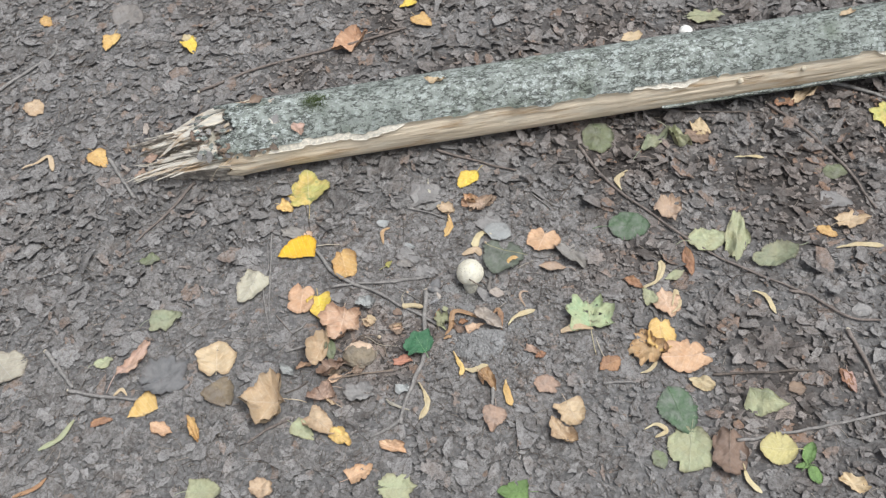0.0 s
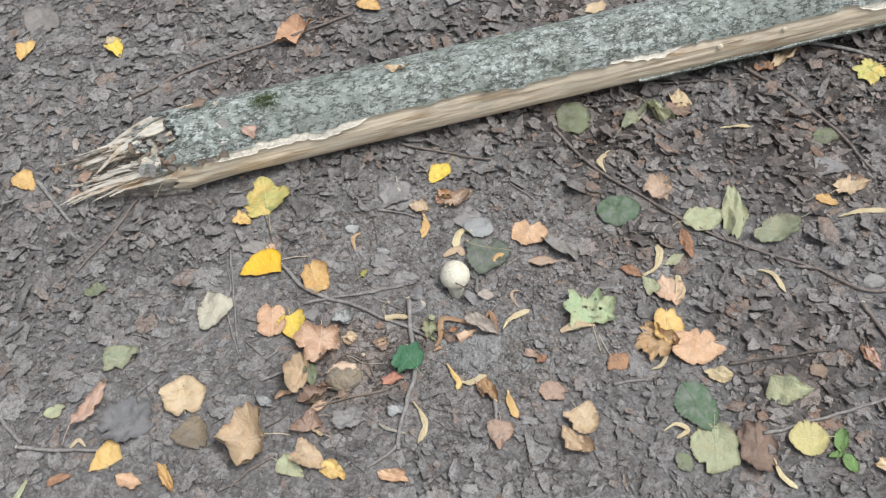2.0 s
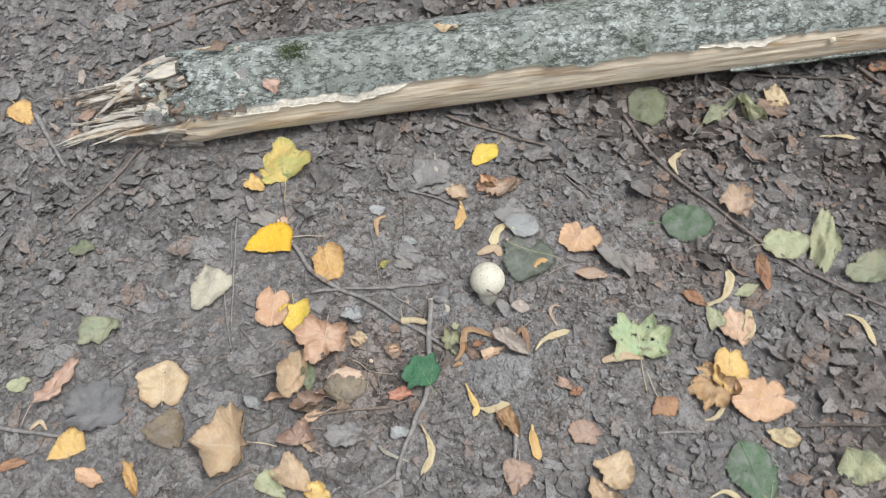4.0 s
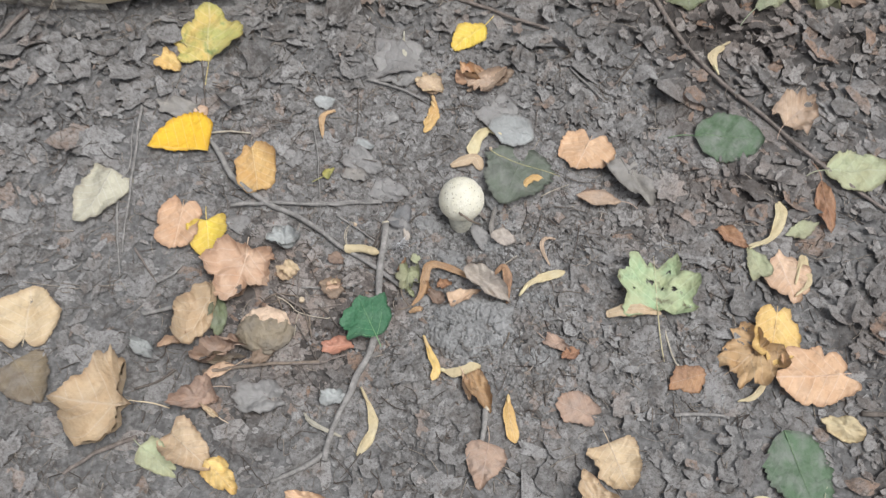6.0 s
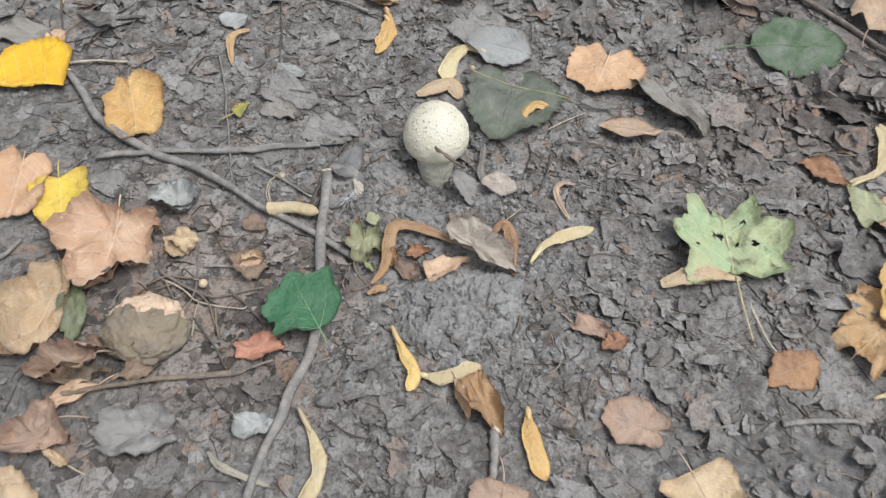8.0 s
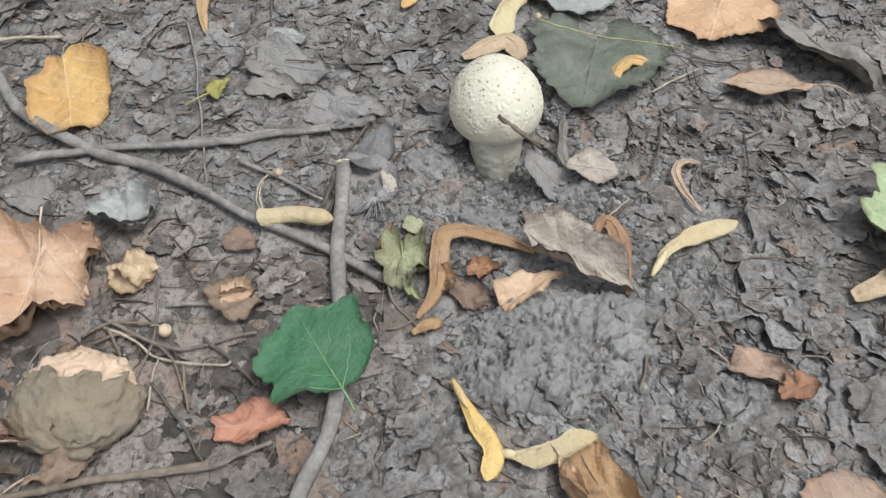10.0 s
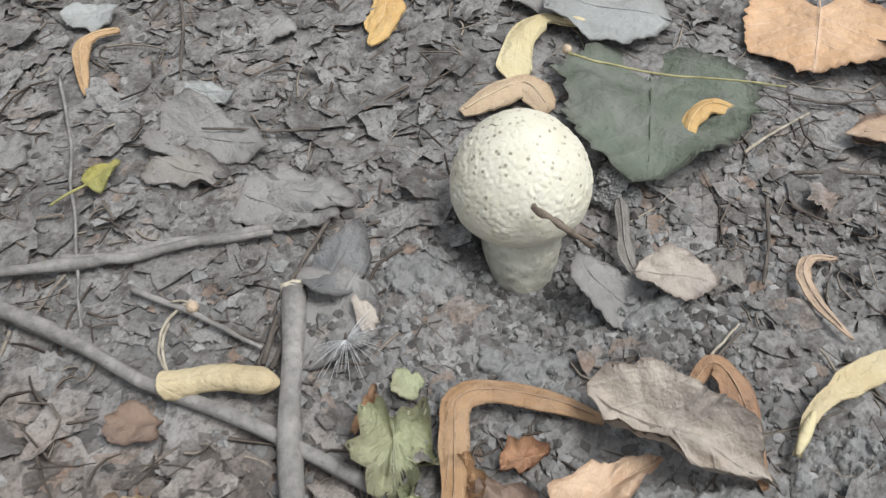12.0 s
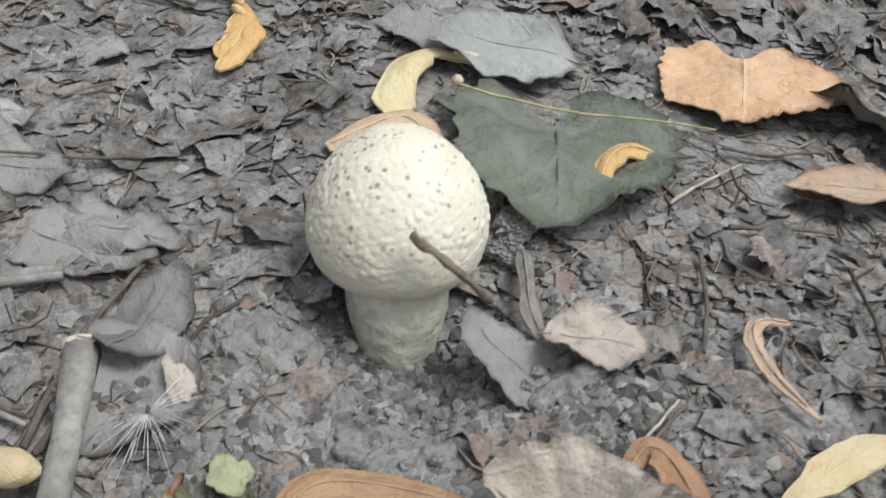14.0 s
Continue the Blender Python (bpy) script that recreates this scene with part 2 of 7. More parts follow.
LEAF = {
    "yellow": leaf_kind("yellow", "bright golden yellow", (0.76, 0.47, 0.028), (0.66, 0.385, 0.035), spots=0.02, dust=0.03, vein=0.2),
    "lemonyellow": leaf_kind("lemonyellow", "clear yellow", (0.7, 0.53, 0.08), (0.64, 0.45, 0.09), spots=0.06, dust=0.05),
    "lemon": leaf_kind("lemon", "pale lemon yellow", (0.58, 0.52, 0.22), (0.5, 0.45, 0.2), spots=0.05),
    "ochre": leaf_kind("ochre", "ochre yellow", (0.66, 0.46, 0.18), (0.57, 0.36, 0.125), spots=0.15),
    "orange": leaf_kind("orange", "dull orange", (0.60, 0.40, 0.255), (0.52, 0.32, 0.185), spots=0.12),
    "amber": leaf_kind("amber", "amber brown", (0.57, 0.405, 0.215), (0.45, 0.295, 0.14), spots=0.4),
    "copper": leaf_kind("copper", "copper coloured dry", (0.385, 0.245, 0.135), (0.29, 0.165, 0.085), spots=0.3),
    "peach": leaf_kind("peach", "peach coloured dry", (0.63, 0.465, 0.325), (0.54, 0.36, 0.23), spots=0.15),
    "tan": leaf_kind("tan", "tan dry", (0.56, 0.44, 0.29), (0.48, 0.35, 0.21), spots=0.15),
    "pale": leaf_kind("pale", "pale buff", (0.46, 0.43, 0.33), (0.38, 0.35, 0.27), spots=0.1, vein=0.5),
    "cream": leaf_kind("cream", "cream coloured", (0.58, 0.5, 0.31), (0.52, 0.415, 0.23), spots=0.10, vein=0.1),
    "brown": leaf_kind("brown", "dry brown", (0.27, 0.195, 0.14), (0.2, 0.14, 0.1), spots=0.2),
    "umber": leaf_kind("umber", "dusty umber brown", (0.235, 0.185, 0.120), (0.160, 0.122, 0.080), spots=0.35, dust=0.3),
    "rust": leaf_kind("rust", "rusty brown", (0.38, 0.22, 0.12), (0.27, 0.14, 0.075), spots=0.2),
    "salmon": leaf_kind("salmon", "salmon red", (0.50, 0.24, 0.16), (0.40, 0.18, 0.12), spots=0.15),
    "pink": leaf_kind("pink", "pinkish tan", (0.50, 0.34, 0.28), (0.42, 0.28, 0.2), spots=0.1),
    "green": leaf_kind("green", "fresh deep green", (0.058, 0.165, 0.082), (0.048, 0.138, 0.068), spots=0.0, vein=0.12, edge=0.1, dust=0.10, rough=0.55, pale=(0.20, 0.33, 0.17)),
    "darkgreen": leaf_kind("darkgreen", "dark green", (0.095, 0.145, 0.082), (0.080, 0.118, 0.068), spots=0.05, dust=0.45, rough=0.6, vein=0.2),
    "dullgreen": leaf_kind("dullgreen", "dull green fading", (0.185, 0.215, 0.12), (0.16, 0.17, 0.10), spots=0.2, dust=0.3),
    "duskgreen": leaf_kind("duskgreen", "dusty grey green", (0.168, 0.190, 0.146), (0.112, 0.130, 0.098), spots=0.10, dust=0.35, vein=0.2),
    "palegreen": leaf_kind("palegreen", "pale green fading", (0.37, 0.395, 0.245), (0.34, 0.335, 0.20), spots=0.12),
    "spotgreen": leaf_kind("spotgreen", "pale green spotted", (0.29, 0.385, 0.225), (0.36, 0.385, 0.22), spots=0.5, vein=0.7, pale=(0.46, 0.50, 0.33), spot=(0.10, 0.075, 0.045)),
    "greygreen": leaf_kind("greygreen", "greyish green", (0.25, 0.285, 0.185), (0.28, 0.28, 0.18), spots=0.15),
    "freshgreen": leaf_kind("freshgreen", "small bright green", (0.17, 0.27, 0.09), (0.13, 0.21, 0.075), spots=0.0, dust=0.0),
    "yellowgreen": leaf_kind("yellowgreen", "yellow and green", (0.62, 0.43, 0.14), (0.42, 0.40, 0.13), spots=0.55, spot=(0.16, 0.23, 0.075)),
    "grey": leaf_kind("grey", "dusty grey rotted", (0.275, 0.264, 0.248), (0.215, 0.205, 0.192), spots=0.1, dust=0.5, vein=0.2),
    "ash": leaf_kind("ash", "whitish grey bleached", (0.36, 0.37, 0.355), (0.29, 0.295, 0.28), spots=0.05, dust=0.2, vein=0.2),
    "dove": leaf_kind("dove", "pale pinkish grey", (0.45, 0.395, 0.335), (0.36, 0.305, 0.255), spots=0.1, dust=0.3, vein=0.3),
    "clay": leaf_kind("clay", "pinkish brown dry", (0.43, 0.31, 0.228), (0.35, 0.24, 0.168), spots=0.12, dust=0.25),
    "slate": leaf_kind("slate", "dark slate grey rotted", (0.150, 0.150, 0.150), (0.195, 0.193, 0.188), spots=0.2, dust=0.3, vein=0.2),
    "olive": leaf_kind("olive", "yellowish olive", (0.34, 0.30, 0.085), (0.25, 0.25, 0.08), spots=0.1, dust=0.1),
    "taupe": leaf_kind("taupe", "grey brown rotted", (0.270, 0.248, 0.220), (0.212, 0.195, 0.172), spots=0.1, dust=0.45, vein=0.2),
}


def wood_stick_material(name, base):
    m = Nodes(name, 0.85, 0.2)
    c = m.mix(m.ramp(m.noise(130, 4), (0.35, 0.0), (0.7, 1.0)), shade(base, 0.72), shade(base, 1.25))
    c = m.mix(m.ramp(m.noise(420, 3), (0.5, 0.0), (0.75, 0.5)), c, shade(base, 0.4))
    m.bump(m.noise(500, 4), 0.6, 0.001)
    return m.colour(c)


STICK = {
    "grey": ("weathered grey", wood_stick_material("grey_twig", (0.250, 0.236, 0.218))),
    "darkbrown": ("dark brown", wood_stick_material("brown_twig", (0.200, 0.168, 0.146))),
    "dark": ("thin dark", wood_stick_material("dark_twig", (0.125, 0.106, 0.090))),
    "pale": ("pale straw coloured", wood_stick_material("straw_stalk", (0.42, 0.37, 0.29))),
    "brown": ("rough brown", wood_stick_material("rough_brown_twig", (0.200, 0.160, 0.125))),
    "green": ("thin yellowish green", wood_stick_material("green_stalk", (0.36, 0.33, 0.17))),
}


def bark_material():
    """Grey green bark with pale lichen rosettes, dark pits and short cracks along the grain."""
    m = Nodes("grey_lichened_bark", 0.9, 0.2)
    warp, scaled, wobble = m.add("VectorMath", "ADD"), m.add("VectorMath", "SCALE"), m.add("TexNoise")
    wobble.inputs["Scale"].default_value = 55
    wobble.inputs["Detail"].default_value = 4
    scaled.inputs["Scale"].default_value = 0.030
    m.put(wobble.inputs["Vector"], m.coords())
    m.put(scaled.inputs[0], wobble.outputs["Color"])
    m.put(warp.inputs[0], m.coords())
    m.put(warp.inputs[1], scaled.outputs[0])
    long = m.add("Mapping")
    long.inputs["Scale"].default_value = (0.7, 1, 1)
    m.put(long.inputs["Vector"], warp.outputs[0])
    rosette, fleck = m.add("TexVoronoi"), m.add("TexVoronoi")
    for v, scale in ((rosette, 92), (fleck, 260)):
        v.inputs["Scale"].default_value = scale
        m.put(v.inputs["Vector"], long.outputs[0])
    tone, small = m.add("SeparateColor"), m.add("SeparateColor")
    m.put(tone.inputs[0], rosette.outputs["Color"])
    m.put(small.inputs[0], fleck.outputs["Color"])
    c = m.ramp(m.noise(30, 5, rough=0.7), (0.32, (0.175, 0.196, 0.175)), (0.52, (0.265, 0.290, 0.258)), (0.72, (0.345, 0.375, 0.338)))
    patch = m.math("MULTIPLY", m.ramp(rosette.outputs["Distance"], (0.34, 1.0), (0.52, 0.0)), m.ramp(tone.outputs[0], (0.36, 0.0), (0.50, 1.0)))
    where = m.ramp(m.noise(7, 4), (0.36, 0.15), (0.58, 1.0))
    c = m.mix(m.math("MULTIPLY", m.math("MULTIPLY", patch, where), 0.78), c, (0.50, 0.54, 0.51))
    flecks = m.math("MULTIPLY", m.ramp(fleck.outputs["Distance"], (0.30, 1.0), (0.55, 0.0)), m.ramp(small.outputs[1], (0.55, 0.0), (0.75, 1.0)))
    c = m.mix(m.math("MULTIPLY", m.math("MULTIPLY", flecks, where), 0.7), c, (0.62, 0.65, 0.62))
    c = m.mix(m.ramp(m.noise(11, 5), (0.56, 0.0), (0.70, 0.55)), c, (0.125, 0.150, 0.098))
    split = m.math("ABSOLUTE", m.math("SUBTRACT", m.noise(70, 5, stretch=(0.45, 1, 1), rough=0.65), 0.5))
    cracks = m.math("MULTIPLY", m.ramp(split, (0.015, 1.0), (0.045, 0.0)), m.ramp(m.noise(40, 3), (0.40, 0.0), (0.50, 1.0)))
    pits = m.ramp(m.noise(150, 5, stretch=(0.55, 1, 1), rough=0.7), (0.55, 0.0), (0.62, 1.0))
    dark = m.math("MAXIMUM", m.math("MULTIPLY", cracks, 0.85), m.math("MULTIPLY", pits, 0.75))
    c = m.mix(dark, c, (0.045, 0.047, 0.040))
    m.bump(dark, -1.0, 0.004)
    m.bump(m.noise(170, 6, rough=0.7), 1.0, 0.004)
    return m.colour(c)


def split_wood_material(name="split_pale_wood", base=(0.74, 0.63, 0.470)):
    m = Nodes(name, 0.75, 0.25)
    c = m.mix(m.ramp(m.noise(34, 5, stretch=(0.15, 1, 1)), (0.35, 0.0), (0.65, 1.0)), shade(base, 0.84), shade(base, 1.12))
    c = m.mix(m.ramp(m.noise(190, 4, stretch=(0.035, 1, 1)), (0.46, 0.0), (0.72, 0.45)), c, shade(base, 0.60))
    c = m.mix(m.ramp(m.noise(48, 6, stretch=(0.11, 1, 1), rough=0.65), (0.52, 0.0), (0.62, 0.85)), c, (0.44, 0.300, 0.170))
    c = m.mix(m.ramp(m.noise(44, 6, stretch=(0.18, 1, 1), rough=0.7), (0.52, 0.0), (0.64, 0.8)), c, (0.69, 0.62, 0.49))
    c = m.mix(m.ramp(m.noise(70, 6, stretch=(0.10, 1, 1), rough=0.7), (0.60, 0.0), (0.68, 0.8)), c, (0.24, 0.17, 0.11))
    c = m.mix(m.ramp(m.noise(9, 4), (0.56, 0.0), (0.72, 0.35)), c, (0.36, 0.32, 0.25))
    m.bump(m.noise(160, 5, stretch=(0.03, 1, 1)), 0.6, 0.002)
    m.bump(m.noise(55, 5, stretch=(0.10, 1, 1)), 0.9, 0.008)
    return m.colour(c)


def cap_material():
    m = Nodes("cream_warty_skin", 0.68, 0.3)
    c = m.ramp(m.noise(70, 3), (0.3, (0.58, 0.545, 0.43)), (0.7, (0.67, 0.64, 0.53)))
    at = m.add("SeparateXYZ")
    m.put(at.inputs[0], m.coords())
    top = m.ramp(m.math("MULTIPLY", at.outputs["Z"], 10.0), (0.24, 0.12), (0.40, 1.0))
    v = m.add("TexVoronoi")
    v.inputs["Scale"].default_value = 400
    m.put(v.inputs["Vector"], m.coords())
    cell = m.add("SeparateColor")
    m.put(cell.inputs[0], v.outputs["Color"])
    dots = m.math("MULTIPLY", m.ramp(v.outputs["Distance"], (0.16, 1.0), (0.34, 0.0)), m.ramp(cell.outputs[0], (0.34, 0.0), (0.42, 1.0)))
    dots = m.math("MULTIPLY", dots, m.math("MULTIPLY", top, m.ramp(m.noise(120, 2), (0.36, 0.25), (0.52, 1.0))))
    c = m.mix(m.math("MULTIPLY", dots, 0.90), c, (0.235, 0.20, 0.15))
    c = m.mix(m.ramp(m.noise(30, 4), (0.50, 0.0), (0.75, 0.55)), c, (0.66, 0.545, 0.40))
    m.bump(dots, -0.7, 0.001)
    m.bump(m.noise(420, 3), 0.5, 0.0010)
    m.bsdf.inputs["Subsurface Weight"].default_value = 0.10
    m.bsdf.inputs["Subsurface Radius"].default_value = (0.004, 0.0035, 0.002)
    return m.colour(c)


def stem_material():
    m = Nodes("soil_dusted_stem", 0.85, 0.2)
    c = m.ramp(m.noise(90, 4), (0.35, (0.50, 0.475, 0.385)), (0.7, (0.62, 0.60, 0.50)))
    c = m.mix(m.ramp(m.noise(260, 4), (0.50, 0.0), (0.72, 0.65)), c, (0.25, 0.235, 0.20))
    m.bump(m.noise(300, 4), 0.6, 0.0015)
    return m.colour(c)


def plain_material(name, base, rough=0.8):
    m = Nodes(name, rough, 0.25)
    c = m.mix(m.ramp(m.noise(160, 4), (0.35, 0.0), (0.7, 1.0)), shade(base, 0.75), shade(base, 1.15))
    m.bump(m.noise(600, 3), 0.4, 0.0008)
    return m.colour(c)


def clod_material():
    m = Nodes("pale_grey_clod", 0.97, 0.1)
    c = m.ramp(m.noise(45, 5), (0.3, (0.205, 0.202, 0.194)), (0.7, (0.315, 0.312, 0.302)))
    c = m.mix(m.ramp(m.noise(260, 5), (0.45, 0.0), (0.75, 0.7)), c, (0.15, 0.143, 0.135))
    m.bump(m.noise(380, 6), 0.9, 0.002)
    m.bump(m.noise(1300, 4), 0.6, 0.0008)
    return m.colour(c)


def crumb_material():
    m = Nodes("loose_grey_crumbs", 0.95, 0.15)
    rnd = m.add("NewGeometry").outputs["Random Per Island"]
    c = m.ramp(rnd, (0.0, (0.075, 0.069, 0.064)), (0.4, (0.165, 0.160, 0.153)), (0.8, (0.235, 0.232, 0.224)), (1.0, (0.34, 0.335, 0.32)))
    c = m.mix(m.ramp(m.noise(350, 4), (0.45, 0.0), (0.75, 0.6)), c, (0.09, 0.083, 0.077))
    m.bump(m.noise(700, 4), 0.7, 0.001)
    return m.colour(c)


CRUMB = crumb_material()
FIBRE = fibre_material()
SOIL, LITTER, BARK, WOOD, CAP, STEM = soil_material(), litter_material(), bark_material(), split_wood_material(), cap_material(), stem_material()
SPLINTER = split_wood_material("torn_pale_splinters", (0.60, 0.56, 0.48))
CLOD = clod_material()


def torn_material():
    m = Nodes("weathered_torn_fibres", 0.85, 0.2)
    c = m.ramp(m.noise(120, 5, stretch=(0.06, 1, 1), rough=0.7), (0.36, (0.16, 0.135, 0.11)), (0.48, (0.36, 0.32, 0.265)), (0.62, (0.62, 0.57, 0.485)))
    c = m.mix(m.ramp(m.noise(48, 5, rough=0.7), (0.50, 0.0), (0.60, 0.8)), c, (0.17, 0.15, 0.128))
    m.bump(m.noise(240, 5, stretch=(0.05, 1, 1)), 0.8, 0.003)
    return m.colour(c)


TORN = torn_material()
MOSS = plain_material("green_moss", (0.085, 0.115, 0.040), 0.9)
FLUFF = plain_material("white_seed_hairs", (0.62, 0.62, 0.62), 0.6)
WHITE = plain_material("white_button_skin", (0.82, 0.80, 0.74), 0.7)
INNER = plain_material("whitish_inner_bark", (0.80, 0.745, 0.625), 0.8)
STUB = plain_material("pale_broken_wood", (0.62, 0.55, 0.42), 0.8)

# ---- the ground: one sheet to the horizon ----
def spaced(centre, fine, coarse):
    """Coordinates that lie close together near the centre and ever wider apart towards the horizon."""
    a = np.arange(0, fine, 0.0048)
    b = np.arange(a[-1] + 0.012, coarse, 0.012)
    c = coarse + np.geomspace(0.02, 420, 34)
    half = np.concatenate([a[1:], b, c])
    return np.concatenate([centre - half[::-1], [centre], centre + half])


gx, gy = spaced(0.06, 0.32, 1.15), spaced(1.06, 0.30, 1.05)
GX, GY = np.meshgrid(gx, gy)
gv = np.stack([GX, GY, ground_z(GX, GY)], -1).reshape(-1, 3)
nx, ny = len(gx), len(gy)
corner = (np.arange(ny - 1)[:, None] * nx + np.arange(nx - 1)[None, :]).ravel()
gt = np.concatenate([np.stack([corner, corner + 1, corner + nx + 1], -1), np.stack([corner, corner + nx + 1, corner + nx], -1)])
ground = new("ground", mesh_tris("ground", gv, gt, True))
ground.data.materials.append(SOIL)
tagged(ground, "trodden dry grey forest soil with small clods", "soil", kind="structure")



# ---- the mushroom ----
def lathe(name, profile, rings, turns, bumps):
    """A turned body along local z through (height, radius) stations, with a small relief on it."""
    p = smooth_path([(h, r, 0) for h, r in profile], rings)
    a = np.linspace(0, 2 * np.pi, turns, endpoint=False)
    H = np.repeat(p[:, :1], turns, 1)
    R = np.repeat(np.maximum(p[:, 1:2], 0.00005), turns, 1)
    X, Y = R * np.cos(a), R * np.sin(a)
    R2 = R + bumps(X, Y, H) * np.minimum(1, R / 0.004)
    verts = np.stack([R2 * np.cos(a), R2 * np.sin(a), H], -1).reshape(-1, 3)
    return mesh_of(name, verts, grid_faces(rings, turns, True))


def cap_cells():
    """Evenly strewn centres of warts on the rounded cap."""
    r = np.random.RandomState(12)
    k = np.arange(900) + 0.5
    e, a = np.arccos(1 - 1.75 * k / 900), np.pi * (1 + 5**0.5) * k
    p = np.stack([np.sin(e) * np.cos(a), np.sin(e) * np.sin(a), np.cos(e)], -1) + r.normal(0, 0.026, (900, 3))
    return p / np.linalg.norm(p, axis=1, keepdims=True), r.uniform(0.15, 1.0, 900)


def cap_relief(x, y, z):
    """Warts with grooves between them, strongest on the upper half."""
    centres, heights = cap_cells()
    p = np.stack([x, y, z - 0.034], -1).reshape(-1, 3)
    p = p + 0.0012 * np.stack([fbm(p[:, 0] * 300, p[:, 1] * 300, p[:, 2] * 300, k, 2) for k in (51, 52, 53)], -1)
    p /= np.maximum(np.linalg.norm(p, axis=1, keepdims=True), 1e-6)
    wart = np.zeros(len(p))
    for i in range(0, len(p), 20000):
        q = p[i:i + 20000] @ centres.T
        near = np.argpartition(-q, 1, axis=1)[:, :2]
        d = np.sort(np.arccos(np.clip(np.take_along_axis(q, near, 1), -1, 1)), axis=1)
        first = near[np.arange(len(q)), np.argmax(np.take_along_axis(q, near, 1), 1)]
        wart[i:i + 20000] = heights[first] * np.clip((d[:, 1] - d[:, 0]) / 0.045, 0, 1) ** 0.7
    wart = wart.reshape(x.shape)
    strength = np.clip((z - 0.020) / 0.020, 0.30, 1) * (0.75 + 0.9 * fbm(x * 70, y * 70, z * 70, 5, 2))
    return 0.00095 * strength * wart + 0.00035 * fbm(x * 70, y * 70, z * 70, 9, 3)


mushroom = new("mushroom")
mushroom.matrix_basis = look((FOOT[0], FOOT[1], -0.0155), (FOOT[0] - 0.0003, FOOT[1] - 0.0117, -0.0155 - 0.0353))
tagged(mushroom, "round cream white puffball mushroom standing in dry grey soil", "mushroom")
part("cap", lathe("cap", [(0.0200, 0.0120), (0.0188, 0.0148), (0.0190, 0.0168), (0.0203, 0.0189), (0.0226, 0.0211), (0.0262, 0.0231), (0.0312, 0.0242), (0.0375, 0.0239), (0.0440, 0.0219), (0.0497, 0.0185), (0.0545, 0.0140), (0.0580, 0.0086), (0.0596, 0.0040), (0.0599, 0.0001)], 180, 290, cap_relief), CAP, mushroom, "warty cream white rounded cap")
part("stem", lathe("stem", [(-0.006, 0.0112), (0.0, 0.0122), (0.005, 0.0132), (0.010, 0.0139), (0.0160, 0.0141), (0.0215, 0.0136)], 60, 140, lambda x, y, z: 0.0009 * fbm(x * 160, y * 160, z * 160, 8, 3)), STEM, mushroom, "pale soil-dusted tapering stem")


# ---- twigs and stalks ----
def tube(name, pts, radii, sides=8, rough=0.0, seed=0):
    p = np.asarray(pts, float)
    d = np.gradient(p, axis=0)
    d /= np.linalg.norm(d, axis=1, keepdims=True)
    up = np.array([0.13, 0.21, 0.97])
    e1 = np.cross(d, up)
    e1 /= np.linalg.norm(e1, axis=1, keepdims=True)
    e2 = np.cross(e1, d)
    a = np.linspace(0, 2 * np.pi, sides, endpoint=False)
    r = np.asarray(radii)[:, None] * np.ones(sides)
    if rough:
        i = np.arange(len(p))[:, None]
        r = r * (1 + rough * fbm(i * 0.45, a[None, :] * 0.9, 0, seed, 2))
    v = p[:, None] + r[..., None] * (np.cos(a)[None, :, None] * e1[:, None] + np.sin(a)[None, :, None] * e2[:, None])
    verts = np.concatenate([v.reshape(-1, 3), p[:1], p[-1:]])
    n, m = len(p), sides
    faces = grid_faces(n, m, True)
    faces += [(n * m, (j + 1) % m, j) for j in range(m)] + [(n * m + 1, (n - 1) * m + j, (n - 1) * m + (j + 1) % m) for j in range(m)]
    return mesh_of(name, verts, faces)


COUNT = [0]


def twig(colour, radius, *points, raise_by=0.0):
    COUNT[0] += 1
    seed = COUNT[0]
    p = smooth_path([(x, y, 0) for x, y in points], 26)
    span = np.linalg.norm(p[-1] - p[0])
    t = np.linspace(0, 1, 26)
    p[:, 0] += 0.012 * span * fbm(t * 7, seed * 3.1, 0, 1, 2)
    p[:, 1] += 0.012 * span * fbm(t * 7, seed * 5.7, 0, 2, 2)
    base = ground_z(p[:, 0], p[:, 1])
    base = np.convolve(np.pad(base, 4, "edge"), np.ones(9) / 9, "valid")
    p[:, 2] = base + radius * 0.8 + 0.0035 + raise_by
    for i in range(1, 26, 2):
        PRESS.append((p[i, 0], p[i, 1], radius))
    words, material = STICK[colour]
    o = p[0].copy()
    thing = new("twig", tube("twig", p - o, radius * (1.08 - 0.35 * t), 9 if radius > 0.002 else 6, 0.35, seed))
    thing.location = o
    thing.data.materials.append(material)
    if radius > 0.0028:
        end = p[0] - o
        way = (p[0] - p[2]) / np.linalg.norm(p[0] - p[2])
        part("broken_end", tube("broken_end", np.array([end - way * 0.001, end + way * 0.001, end + way * 0.0035]), [radius * 1.0, radius * 1.05, radius * 0.35], 7, 0.8, seed), STUB, thing, "pale torn wood")
    return tagged(thing, words + (" broken twig" if colour in ("grey", "darkbrown", "dark") else " dry stalk") + " lying across the leaf litter", "twig", "twigs on the forest floor")


